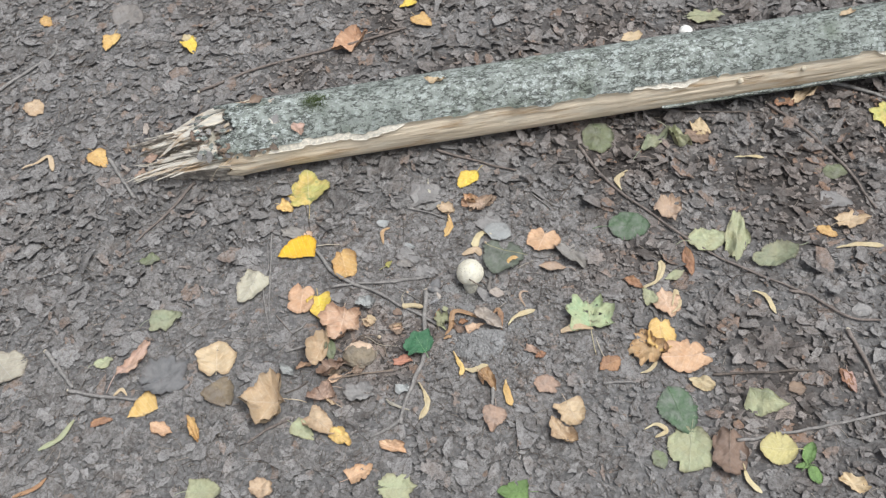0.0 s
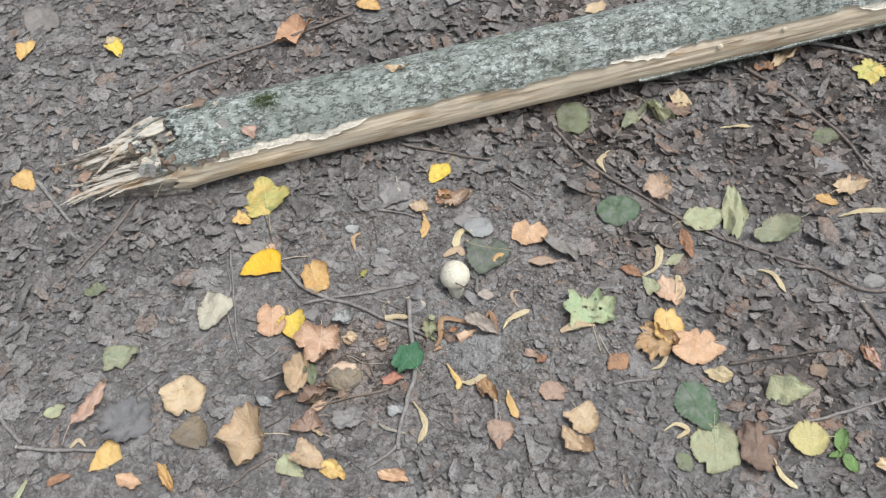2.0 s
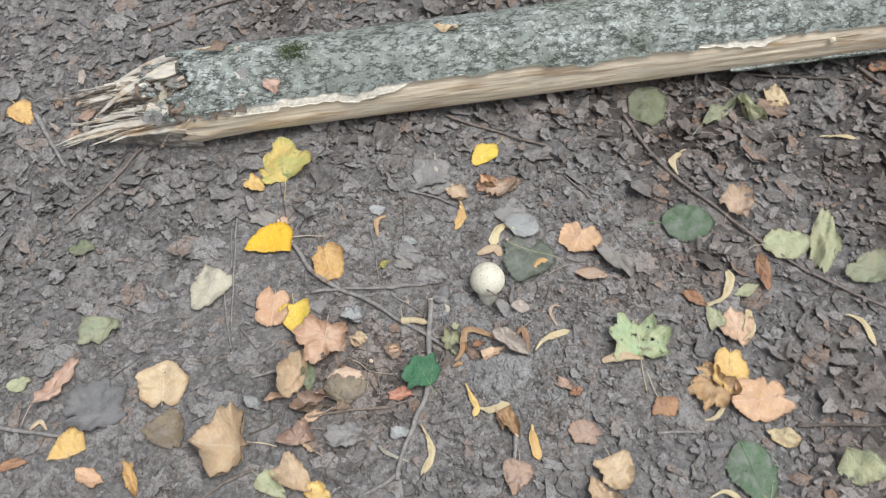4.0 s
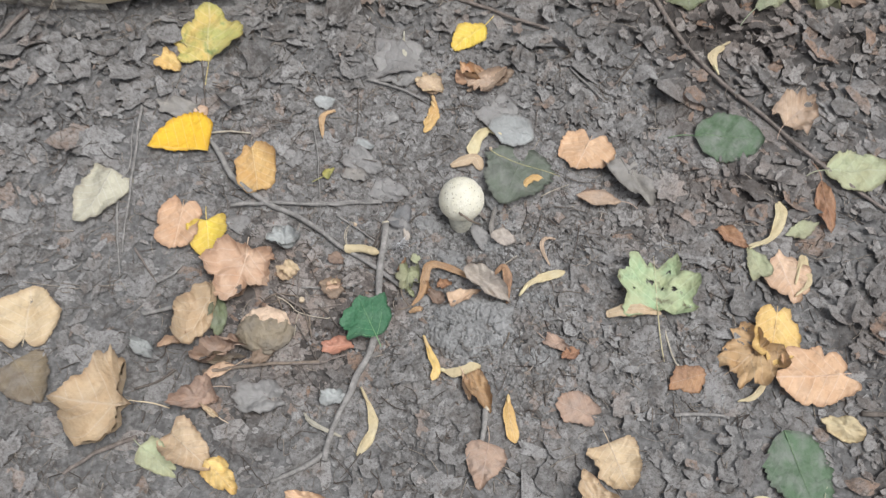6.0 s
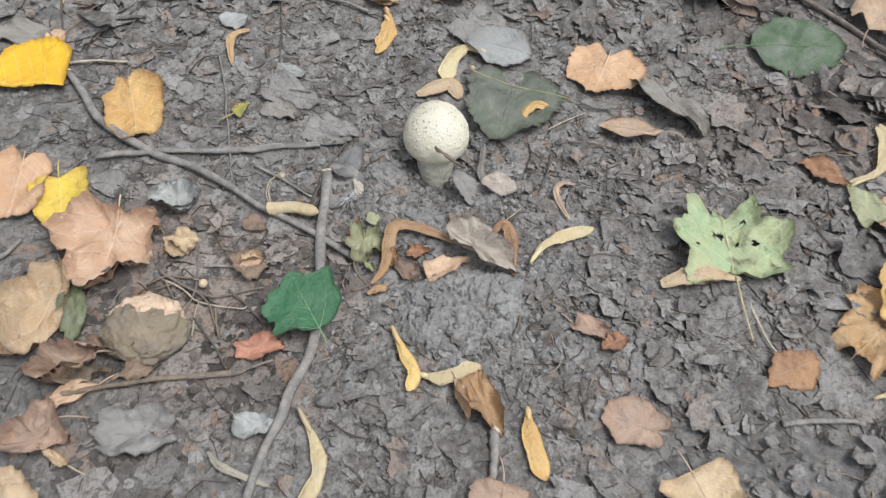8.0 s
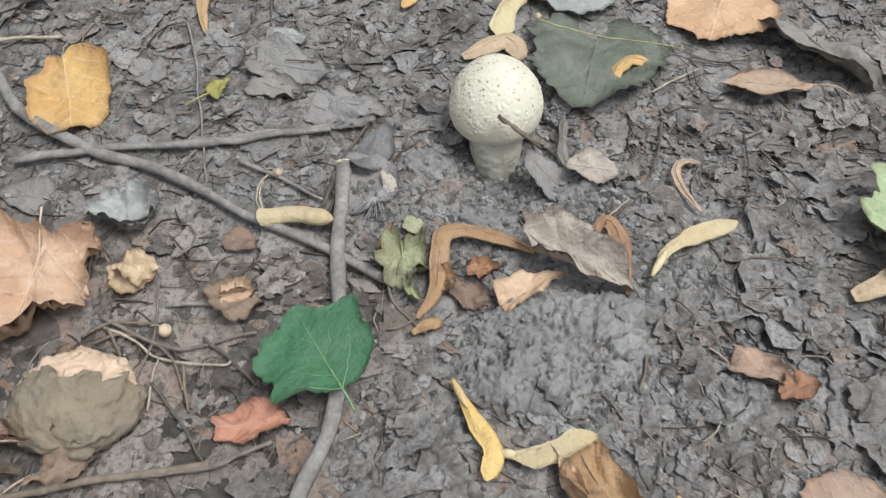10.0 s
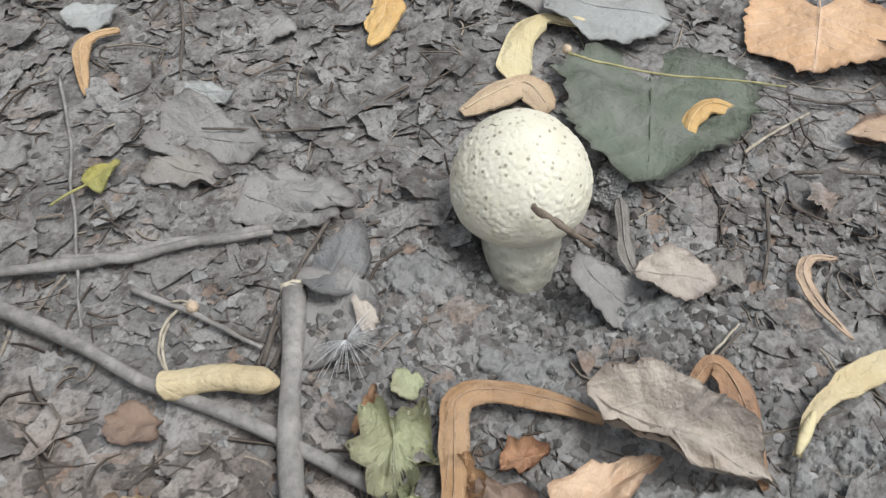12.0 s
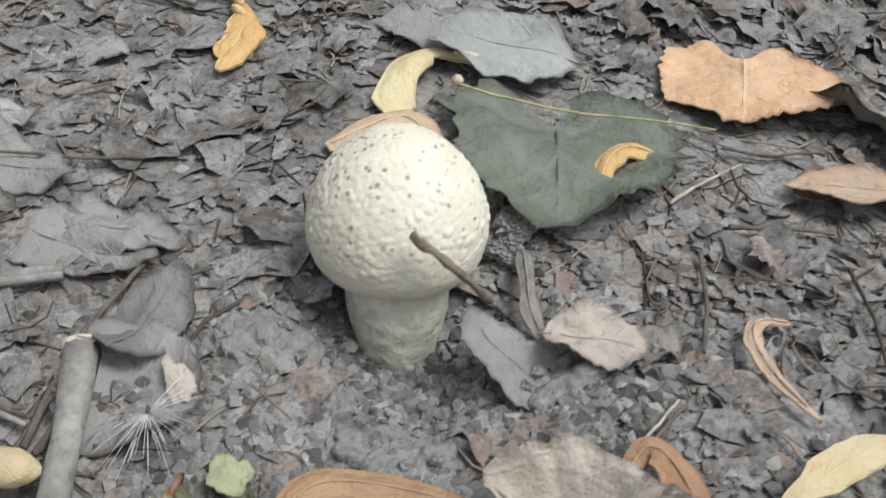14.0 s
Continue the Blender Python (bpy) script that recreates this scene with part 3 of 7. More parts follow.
# ---- leaves ----
def outline(kind, n, rng):
    """The rim of a leaf of length 1 and half-width 0.5, from the base round by the tip."""
    t = np.linspace(0, 1, n // 2 + 1)
    if kind == "poplar":
        u = t**1.1 - 0.04 * np.sin(np.pi * np.minimum(1, t / 0.3))
        v = 0.5 * np.sin(np.pi * t**0.54) ** 0.76
    elif kind == "linden":
        u = t**1.2 - 0.16 * np.sin(np.pi * np.minimum(1, t / 0.5))
        v = 0.5 * np.sin(np.pi * t**0.66) ** 0.62
    elif kind == "lance":
        u, v = t, 0.5 * np.sin(np.pi * t**0.9) ** 0.9
    else:
        u, v = t, 0.5 * np.sin(np.pi * t**0.92) ** 0.62
    if kind == "ovate":
        u, v = t, 0.5 * np.sin(np.pi * t**0.80) ** 0.72
    teeth = 1 + (0.075 if kind == "ovate" else 0.035) * (2 * ((t * 13) % 1.0) - 1) * (kind != "lance")
    v = v * teeth
    right, left = np.stack([u, v], -1), np.stack([u, -v * rng.uniform(0.88, 1.08)], -1)[::-1][1:-1]
    rim, heart = np.concatenate([right, left]), np.array([0.42, 0.0])
    if kind == "maple":
        a = np.linspace(-np.pi, np.pi, len(rim), endpoint=False)
        lobes = 0.47 + 0 * a
        for at, reach, wide in ((0, 0.72, 0.55), (0.82, 0.74, 0.50), (-0.82, 0.72, 0.50), (1.75, 0.58, 0.46), (-1.75, 0.56, 0.46)):
            d = np.abs((a - at + np.pi) % (2 * np.pi) - np.pi) / wide
            lobes = np.maximum(lobes, 0.47 + (reach - 0.47) * np.clip(1 - d, 0, 1) ** 0.8)
        lobes *= 1 + 0.05 * np.sin(a * 17 + 1) - 0.75 * np.exp(-((np.abs(a) - np.pi) / 0.16) ** 2) * 0.6
        heart = np.array([0.22, 0.0])
        rim = (heart + np.stack([lobes * np.cos(a), lobes * np.sin(a) * 0.86], -1))[::-1]
    if kind in ("deltoid", "palm"):
        a = np.linspace(-np.pi, np.pi, 4 * len(rim) // 3, endpoint=False)
        heart, reach0, corners = np.array([0.45, 0.0]), 0.44, ((-53, 0.63, 26), (0, 0.54, 30), (53, 0.52, 24), (78, 0.59, 24), (117, 0.63, 18), (-100, 0.47, 40))
        if kind == "palm":
            heart, reach0, corners = np.array([0.40, 0.0]), 0.50, ((0, 0.60, 34), (52, 0.62, 32), (-50, 0.60, 32), (105, 0.60, 40), (-110, 0.58, 40), (150, 0.56, 26), (-148, 0.54, 26))
        lobes = reach0 + 0 * a
        for at, reach, wide in corners:
            d = np.abs((a - radians(at) + np.pi) % (2 * np.pi) - np.pi) / radians(wide)
            lobes = np.maximum(lobes, reach0 + (reach - reach0) * np.clip(1 - d**1.3, 0, 1))
        lobes *= 1 + 0.022 * (2 * ((a * 6.7) % 1.0) - 1)
        if kind == "palm":
            lobes *= 1 - 0.52 * np.exp(-((np.abs(a) - np.pi) / 0.26) ** 2)
        rim = (heart + np.stack([lobes * np.cos(a), lobes * np.sin(a)], -1))[::-1]
    if kind == "half":
        heart = np.array([0.36, -0.17])
        edge = 0.5 * np.sin(np.pi * (0.22 + 0.78 * t)) ** 0.85 * teeth
        rim = np.concatenate([np.stack([t, 0.035 * np.sin(np.pi * t)], -1), np.stack([t, -edge], -1)[::-1][1:]])
    if kind in ("fan", "ivy"):
        a = np.linspace(-np.pi, np.pi, 4 * len(rim) // 3, endpoint=False)
        if kind == "fan":
            heart, reach0, corners = np.array([0.16, 0.0]), 0.46, ((0, 0.62, 20), (29, 0.80, 22), (-27, 0.74, 22), (60, 0.74, 26), (-62, 0.72, 28), (100, 0.58, 26), (-98, 0.60, 22))
        else:
            heart, reach0, corners = np.array([0.32, 0.0]), 0.40, ((0, 0.68, 44), (68, 0.66, 38), (-72, 0.64, 40), (125, 0.56, 30), (-130, 0.52, 30))
        lobes = reach0 + 0 * a
        for at, reach, wide in corners:
            d = np.abs((a - radians(at) + np.pi) % (2 * np.pi) - np.pi) / radians(wide)
            lobes = np.maximum(lobes, reach0 + (reach - reach0) * np.clip(1 - d, 0, 1) ** 0.85)
        lobes *= 1 - (0.72 if kind == "fan" else 0.40) * np.clip((np.abs(a) - 2.0) / 0.5, 0, 1) ** 1.2
        lobes *= 1 + 0.03 * (2 * ((a * 6.7) % 1.0) - 1)
        rim = (heart + np.stack([lobes * np.cos(a), lobes * np.sin(a)], -1))[::-1]
    if kind == "pentagon":
        a = np.linspace(-np.pi, np.pi, len(rim), endpoint=False)
        k, turn = rng.randint(5, 7), rng.uniform(-0.2, 0.2)
        corner = np.cos(np.pi / k) / np.cos((a + turn) % (2 * np.pi / k) - np.pi / k)
        corner = 0.54 * corner**0.5 * (1 + 0.26 * fbm(np.cos(a) * 1.6 + 3, np.sin(a) * 1.6, rng.uniform(0, 50), 3, 2) + 0.022 * (2 * ((a * 6.1) % 1.0) - 1))
        corner *= 1 - 0.30 * np.exp(-((np.abs(a) - np.pi) / 0.20) ** 2)
        heart = np.array([0.46, 0.0])
        rim = (heart + np.stack([corner * np.cos(a), corner * np.sin(a)], -1))[::-1]
    if kind == "scrap":
        a = np.linspace(0, 2 * np.pi, len(rim), endpoint=False)
        k = rng.randint(3, 7)
        corner = np.cos(np.pi / k) / np.cos((a + rng.uniform(0, 6)) % (2 * np.pi / k) - np.pi / k)
        corner = np.clip(corner / corner.mean(), 0.7, 1.3) ** 0.7
        ragged = corner * (1 + 0.34 * fbm(np.cos(a) * 2.5 + 7, np.sin(a) * 2.5, rng.uniform(0, 50), 3, 3))
        heart = np.array([0.5, 0.0])
        rim = (heart + np.stack([0.53 * ragged * np.cos(a), 0.53 * ragged * np.sin(a)], -1))[::-1]
    return rim, heart


SPECIES = {"poplar": "triangular poplar", "linden": "heart-shaped linden", "maple": "lobed maple", "oval": "oval", "lance": "narrow", "scrap": "torn", "deltoid": "broad poplar", "palm": "round-lobed", "half": "folded poplar", "fan": "spread maple", "ivy": "three-lobed", "pentagon": "blunt-cornered", "ovate": "toothed oval"}


def leaf(kind, colour, x, y, heading, length, ratio, stalk=None, cup=0.0, fold=0.0, crumple=0.35, arch=0.0, dome=0.0, rise=0.0, lift=0.0, floor=None, holes=0, bowl=0.0):
    """A fallen leaf with its base at (x, y), pointing to heading."""
    COUNT[0] += 1
    seed = COUNT[0]
    rng = np.random.RandomState(seed)
    ns, nr = (72, 16 if holes else 9) if length > 0.036 else (56, 6)
    rim, heart = outline(kind, ns, rng)
    ns = len(rim)
    if kind != "scrap":
        a = np.linspace(0, 2 * np.pi, ns, endpoint=False)
        rim = heart + (rim - heart) * (1 + (0.05 + 0.10 * crumple) * (0.4 if crumple < 0.25 else 1.0) * (1.2 if kind in ("maple", "palm") else 0.6 if kind in ("half", "fan", "ivy", "pentagon") else 1.0) * fbm(np.cos(a) * 2 + seed, np.sin(a) * 2, 0, 5, 3) + 0.05 * fbm(np.cos(a) * 9 + seed, np.sin(a) * 9, 0, 6, 2))[:, None]
        for bite in range(rng.randint(0, 3) if kind not in ("lance", "deltoid", "palm", "half") and colour not in ("yellow", "lemonyellow", "darkgreen", "duskgreen") and length > 0.02 else 0):
            near = np.abs((a - rng.uniform(0.9, 5.4) + np.pi) % (2 * np.pi) - np.pi) / rng.uniform(0.07, 0.16)
            rim = heart + (rim - heart) * (1 - rng.uniform(0.08, 0.24) * np.clip(1.2 - near, 0, 1) ** 0.6)[:, None]
    rho = np.linspace(0, 1, nr + 1)[1:] ** 0.9
    uv = np.concatenate([heart[None], (heart + rho[:, None, None] * (rim - heart)[None]).reshape(-1, 2)])
    far = np.concatenate([[0], np.repeat(rho, ns)])
    u, v = uv[:, 0], uv[:, 1]
    k = rng.uniform(0, 40)
    z = 0.35 * cup * far**2 * v**2 * 4 * 0.5 + fold * np.abs(v) * 0.55 + arch * 0.5 * u * (1 - u)
    z = z + 0.55 * dome * (1 - far**2.2) + crumple * 0.32 * fbm(u * 2.3 + k, v * 2.3, 0, seed, 3) * (0.4 + far) + (0.012 + 0.045 * crumple) * fbm(u * 8 + k, v * 8 * ratio, 0, seed + 3, 3)
    z = z + (0.05 + 0.14 * crumple) * far**3 * np.clip(fbm(u * 3 + k, v * 3 + 9, 0, seed + 5, 2) + 0.25, -0.1, 1)
    z = z + max(0.0, crumple - 0.3) * 0.22 * (0.5 - np.abs(fbm(u * 2.6 + k, v * 2.6 + 3, 0, seed + 8, 2))) * (0.3 + far)
    for line in range(3):
        way, off = rng.uniform(0, np.pi), rng.uniform(-0.25, 0.25)
        z = z + rng.uniform(-0.20, 0.20) * min(crumple, 1.0) * np.abs((u - 0.45) * math.cos(way) + v * math.sin(way) - off)
    z = z + max(0.0, crumple - 0.45) * 0.45 * far**5 * np.clip(fbm(u * 2.2 + k, v * 2.2, 7, seed, 2) + 0.3, 0, 1)
    z = z + max(0.0, crumple - 0.6) * 0.35 * far**4 * vnoise(u * 2 + k, v * 2, 0, seed + 9)
    pull = 1 - 0.40 * np.abs(fbm(u * 2, v * 2 + k, 0, seed, 2)) * min(crumple, 1.2) - 0.15 * max(0.0, crumple - 0.5)
    if bowl:
        turned = np.clip(0.55 + 1.3 * fbm(np.arctan2(v, u - heart[0]) * 1.1 + k, 0.5, 0, seed + 2, 2), 0.1, 1.2)
        z = z + bowl * 0.42 * turned * np.clip((far - 0.35) / 0.65, 0, 1) ** 1.6
        inward = 1 - 0.14 * bowl * turned * np.clip((far - 0.7) / 0.3, 0, 1) ** 1.5
        u, v = heart[0] + (u - heart[0]) * inward, heart[1] + (v - heart[1]) * inward
    px, py, pz = u * length, v * ratio * length * pull, z * length
    if rise:
        pz = pz + rise * np.clip(1 - u, 0, 1)
    pz = pz - np.percentile(pz, 12)
    c, s = math.cos(radians(heading)), math.sin(radians(heading))
    under = ground_z(x + c * px - s * py, y + s * px + c * py)
    layer_z = 0.0012 if colour in ("grey", "taupe") else 0.0045
    base = (float(np.percentile(under, 60)) + layer_z if floor is None else floor) + lift
    for q in (0.22, 0.5, 0.78):
        PRESS.append((x + c * q * length, y + s * q * length, 0.36 * length * max(0.5, ratio)))
    thick = np.array([0, 0, 0.0004])
    top = np.stack([px, py, pz], -1)
    n = len(top)
    faces = [(0, 1 + (j + 1) % ns, 1 + j) for j in range(ns)] + grid_faces(nr, ns, True, 1)
    for hole in range(holes):
        hu, hv, hr = rng.uniform(0.30, 0.88), rng.uniform(-0.40, 0.40), rng.uniform(0.022, 0.042)
        faces = [f for f in faces if math.hypot(np.mean(u[list(f)]) - hu, np.mean(v[list(f)]) - hv) > hr]
    faces += [tuple(n + i for i in f[::-1]) for f in faces]
    edge = 1 + (nr - 1) * ns
    faces += [(edge + j, n + edge + j, n + edge + (j + 1) % ns, edge + (j + 1) % ns) for j in range(ns)]
    me = mesh_of("blade", np.concatenate([top, top - thick]), faces)
    layer = me.uv_layers.new(name="leaf")
    both = np.concatenate([uv, uv]) + (0.0, 0.5)
    index = np.empty(len(me.loops), np.int32)
    me.loops.foreach_get("vertex_index", index)
    layer.data.foreach_set("uv", both[index].astype(np.float32).ravel())
    second = me.uv_layers.new(name="rim")
    outward = np.stack([np.concatenate([far, far]), 0 * both[:, 0]], -1)
    second.data.foreach_set("uv", outward[index].astype(np.float32).ravel())
    label = f"{WORDS[colour]} {SPECIES[kind]} leaf " + ("curled up" if crumple > 0.75 or dome else "lying flat" if crumple < 0.3 else "slightly curled") + " on grey litter"
    place = pose(x, y, base, 0, 0, heading)
    if kind == "scrap":
        thing = new("leaf_fragment", me)
        me.materials.append(LEAF[colour])
        thing.matrix_basis = place
        return tagged(thing, label.replace("torn leaf", "torn leaf fragment"), "leaf", "fallen leaves")
    thing = new("fallen_leaf")
    thing.matrix_basis = place
    tagged(thing, label, "leaf", "fallen leaves")
    part("blade", me, LEAF[colour], thing)

    def vein_rows(u0, v0, u1, v1, bow=0.0):
        """Places along a vein, just above the blade."""
        rows = []
        for q in np.linspace(0, 1, 14):
            pu, pv = u0 + (u1 - u0) * q, v0 + (v1 - v0) * q + bow * math.sin(math.pi * q)
            d = (u - pu) ** 2 + (v - pv) ** 2
            k = np.argsort(d)[:4]
            w = 1 / (d[k] + 1e-5)
            rows.append(((w @ px[k]) / w.sum() if v0 or v1 else pu * length, (w @ py[k]) / w.sum() if v0 or v1 else 0.0, (w @ pz[k]) / w.sum()))
        rows = np.array(rows)
        rows[:, 2] = np.convolve(np.pad(rows[:, 2], 1, "edge"), np.ones(3) / 3, "valid") + 0.0002
        return rows

    rows = vein_rows(0.0, 0.0, 0.80 if kind == "deltoid" else 0.86, 0.0)
    wide = (0.0065 if kind == "deltoid" else 0.0075) * length
    if kind == "deltoid":
        for u0, u1, v1, thin in ((0.0, 0.62, -0.36, 0.7), (0.0, 0.30, 0.44, 0.7), (0.16, 0.44, 0.34, 0.45), (0.36, 0.62, 0.22, 0.4), (0.34, 0.72, -0.20, 0.45), (0.54, 0.80, 0.12, 0.35)):
            part("side_vein", tube("side_vein", vein_rows(u0, 0.0001, u1, v1, 0.03 * np.sign(v1)), thin * wide * np.linspace(1.0, 0.25, 14), 5), VEIN[colour], thing)
    part("midrib", tube("midrib", rows, wide * np.linspace(1.0, 0.3, 14), 5), VEIN.get(colour, LEAF[colour]), thing)
    reach = (0.0 if colour in ("grey", "taupe", "ash", "slate", "dove") else length * 0.35) if stalk is None else stalk
    if reach > 0.004:
        q = np.linspace(0, 1, 9)
        sway = rng.uniform(-0.35, 0.35)
        root = np.stack([-reach * q, sway * reach * q**2, rows[0, 2] * (1 - q) + 0.0015 * np.sin(np.pi * q)], -1)
        part("stalk", tube("stalk", root, np.full(9, max(0.0005, wide * 1.1)), 6), VEIN.get(colour, LEAF[colour]), thing)
    return thing


VEIN = {
    "green": plain_material("pale_green_vein", (0.22, 0.36, 0.18)),
    "darkgreen": plain_material("green_vein", (0.15, 0.22, 0.12)),
    "duskgreen": plain_material("dull_green_vein", (0.13, 0.155, 0.11)),
    "spotgreen": plain_material("straw_vein", (0.48, 0.42, 0.26)),
}


def ribbon(kind, colour, width, lift, *points):
    """A narrow dry wing or bract that follows a curve over the ground."""
    COUNT[0] += 1
    seed = COUNT[0]
    n, m = 26, 7
    p = smooth_path([(x, y, 0) for x, y in points], n)
    t = np.linspace(0, 1, n)
    base = ground_z(p[:, 0], p[:, 1])
    p[:, 2] = np.convolve(np.pad(base, 4, "edge"), np.ones(9) / 9, "valid") + 0.005 + lift * 0.45 * np.sin(np.pi * t)
    d = np.gradient(p, axis=0)
    d /= np.linalg.norm(d, axis=1, keepdims=True)
    side = np.cross(d, (0, 0, 1))
    side /= np.linalg.norm(side, axis=1, keepdims=True)
    up = np.cross(side, d)
    body = np.sin(np.pi * np.clip(t * 0.93 + 0.05, 0, 1)) ** 0.55 if kind == "curled_bract" else (0.28 + 0.72 * np.clip((t - 0.08) / 0.4, 0, 1) ** 1.3) * np.clip((1.005 - t) / 0.16, 0, 1) ** 0.5
    half = width * 0.5 * body * (1 + 0.35 * fbm(t * 6, seed, 0, 4, 3))
    twist = 0.45 * fbm(t * 2.2, seed * 2.3, 0, 6, 2)
    w = np.linspace(-1, 1, m)
    off = half[:, None] * w[None, :]
    rise = -0.30 * half[:, None] * w[None, :] ** 2 + 0.0006 * fbm(t[:, None] * 9, w[None, :] * 2, seed, 3, 2)
    dx = off * np.cos(twist)[:, None] - rise * np.sin(twist)[:, None]
    dz = off * np.sin(twist)[:, None] + rise * np.cos(twist)[:, None]
    for i in range(2, n, 4):
        PRESS.append((p[i, 0], p[i, 1], width * 0.6))
    o = p[0].copy()
    top = (p[:, None] - o + dx[..., None] * side[:, None] + dz[..., None] * up[:, None]).reshape(-1, 3)
    low = (p[:, None] - o + dx[..., None] * side[:, None] + (dz - 0.0006)[..., None] * up[:, None]).reshape(-1, 3)
    k = len(top)
    faces = grid_faces(n, m)
    faces += [tuple(k + i for i in f[::-1]) for f in faces]
    loop = list(range(m)) + [i * m + m - 1 for i in range(1, n)] + [(n - 1) * m + j for j in range(m - 2, -1, -1)] + [i * m for i in range(n - 2, 0, -1)]
    faces += [(loop[i - 1], loop[i], k + loop[i], k + loop[i - 1]) for i in range(len(loop))]
    me = mesh_of("wing", np.concatenate([top, low]), faces)
    layer = me.uv_layers.new(name="leaf")
    uv = np.stack([np.repeat(t, m), np.tile(w, n) * 0.4 + 0.5], -1)
    index = np.empty(len(me.loops), np.int32)
    me.loops.foreach_get("vertex_index", index)
    layer.data.foreach_set("uv", np.concatenate([uv, uv])[index].astype(np.float32).ravel())
    second = me.uv_layers.new(name="rim")
    edge = np.stack([np.tile(np.abs(w), n) * 0.80, np.zeros(n * m)], -1)
    second.data.foreach_set("uv", np.concatenate([edge, edge])[index].astype(np.float32).ravel())
    if kind == "curled_bract":
        thing = new("curled_leaf", me)
        me.materials.append(LEAF[colour])
        thing.location = o
        part("midrib", tube("midrib", p[1:-2] - o + np.array([0, 0, 0.0003]), np.linspace(0.00035, 0.0002, n - 3), 5), LEAF[colour], thing)
        return tagged(thing, f"{WORDS[colour]} narrow curled leaf strip on grey litter", "leaf", "fallen leaves")
    thing = new("winged_seed")
    thing.location = o
    tagged(thing, f"{WORDS[colour]} dry winged maple seed lying on soil", "seed", "winged seeds")
    part("wing", me, LEAF[colour], thing)
    q = np.linspace(0, 1, 9)
    line = (p[0] - o) + (p[6] - p[0])[None] * q[:, None] + np.array([0, 0, 0.0006])
    part("seed", tube("seed", line, 0.0003 + width * 0.17 * np.sin(np.pi * np.clip(q, 0.03, 0.97)) ** 0.7, 7), LEAF[colour], thing)
    return thing


def rolled_bract(x, y, heading, length, radius):
    """A dry bract rolled into a tube: flared and open at one end, closed and rounded at the other."""
    COUNT[0] += 1
    n, m = 40, 26
    t, a = np.linspace(0, 1, n), np.linspace(radians(-150), radians(165), m)
    T, A = np.meshgrid(t, a, indexing="ij")
    R = radius * (1.0 + 0.30 * np.clip(0.10 - T, 0, 1) / 0.10 * np.cos(A) - 0.05 * np.sin(np.pi * np.clip((T - 0.1) / 0.4, 0, 1))) * np.clip((1.0 - T) / 0.14, 0.02, 1) ** 0.5
    R = R * (1 + 0.22 * fbm(T * 4, A * 0.9, 0, 61, 3))
    X = length * T - 0.006 * np.clip(0.2 - T, 0, 1) * np.cos(A * 1.5)
    Y = R * np.sin(A) + 0.0025 * np.sin(np.pi * T)
    Z = R * np.cos(A) * 0.85 + radius * 0.75 + 0.0015 * T
    me = mesh_of("curled_leaf", np.stack([X, Y, Z], -1).reshape(-1, 3), grid_faces(n, m))
    me.materials.append(LEAF["cream"])
    for name in ("leaf", "rim"):
        uv = me.uv_layers.new(name=name)
        flat = np.stack([T, A / 6.5 + 0.5], -1).reshape(-1, 2) if name == "leaf" else np.stack([0.8 - 0.8 * T, 0 * T], -1).reshape(-1, 2)
        index = np.empty(len(me.loops), np.int32)
        me.loops.foreach_get("vertex_index", index)
        uv.data.foreach_set("uv", flat[index].astype(np.float32).ravel())
    thing = new("curled_leaf", me)
    thing.matrix_basis = pose(x, y, float(ground_z(x, y)) + 0.0065, 0, 0, heading)
    q = np.linspace(0, 1, 10)
    part("stalk", tube("stalk", np.stack([0.001 - 0.004 * np.sin(q * 2.2), 0.004 + 0.020 * q, radius * 1.4 - 0.003 * q], -1), np.full(10, 0.0005), 5), STICK["pale"][1], thing)
    for k in range(4, 40, 12):
        PRESS.append((x + length * k / 40, y, radius))
    return tagged(thing, "cream coloured dry bract rolled into a tube on a twig", "leaf", "fallen leaves")


# ---- the broken log ----
LOG_AT, LOG_WAY = Vector((0.0, 1.4218, 0.0667)), Vector((1.0, 0.1227, 0.0109)).normalized()
LOG_SIDE = Vector((0, 0, 1)).cross(LOG_WAY).normalized()
LOG_UP = LOG_WAY.cross(LOG_SIDE).normalized()
LOG_R, LOG_END, LOG_FAR = 0.0705, -0.41, 1.75


def bark_edge(s):
    """The angle round the log at which its bark is torn off: 90 is the top, 180 the side towards the path."""
    return 147 + 6.0 * fbm(s * 5, 0.7, 0, 19, 2) + 4.5 * (vnoise(s * 13, 0.5, 0, 15) > 0.52) + 3.0 * (vnoise(s * 31, 0.5, 0, 16) > 0.6) + 4.0 * fbm(s * 75, 0.3, 0, 12, 3) * vnoise(s * 11, 0.2, 0, 18) + 5 * np.clip(s - 0.45, 0, 0.4)


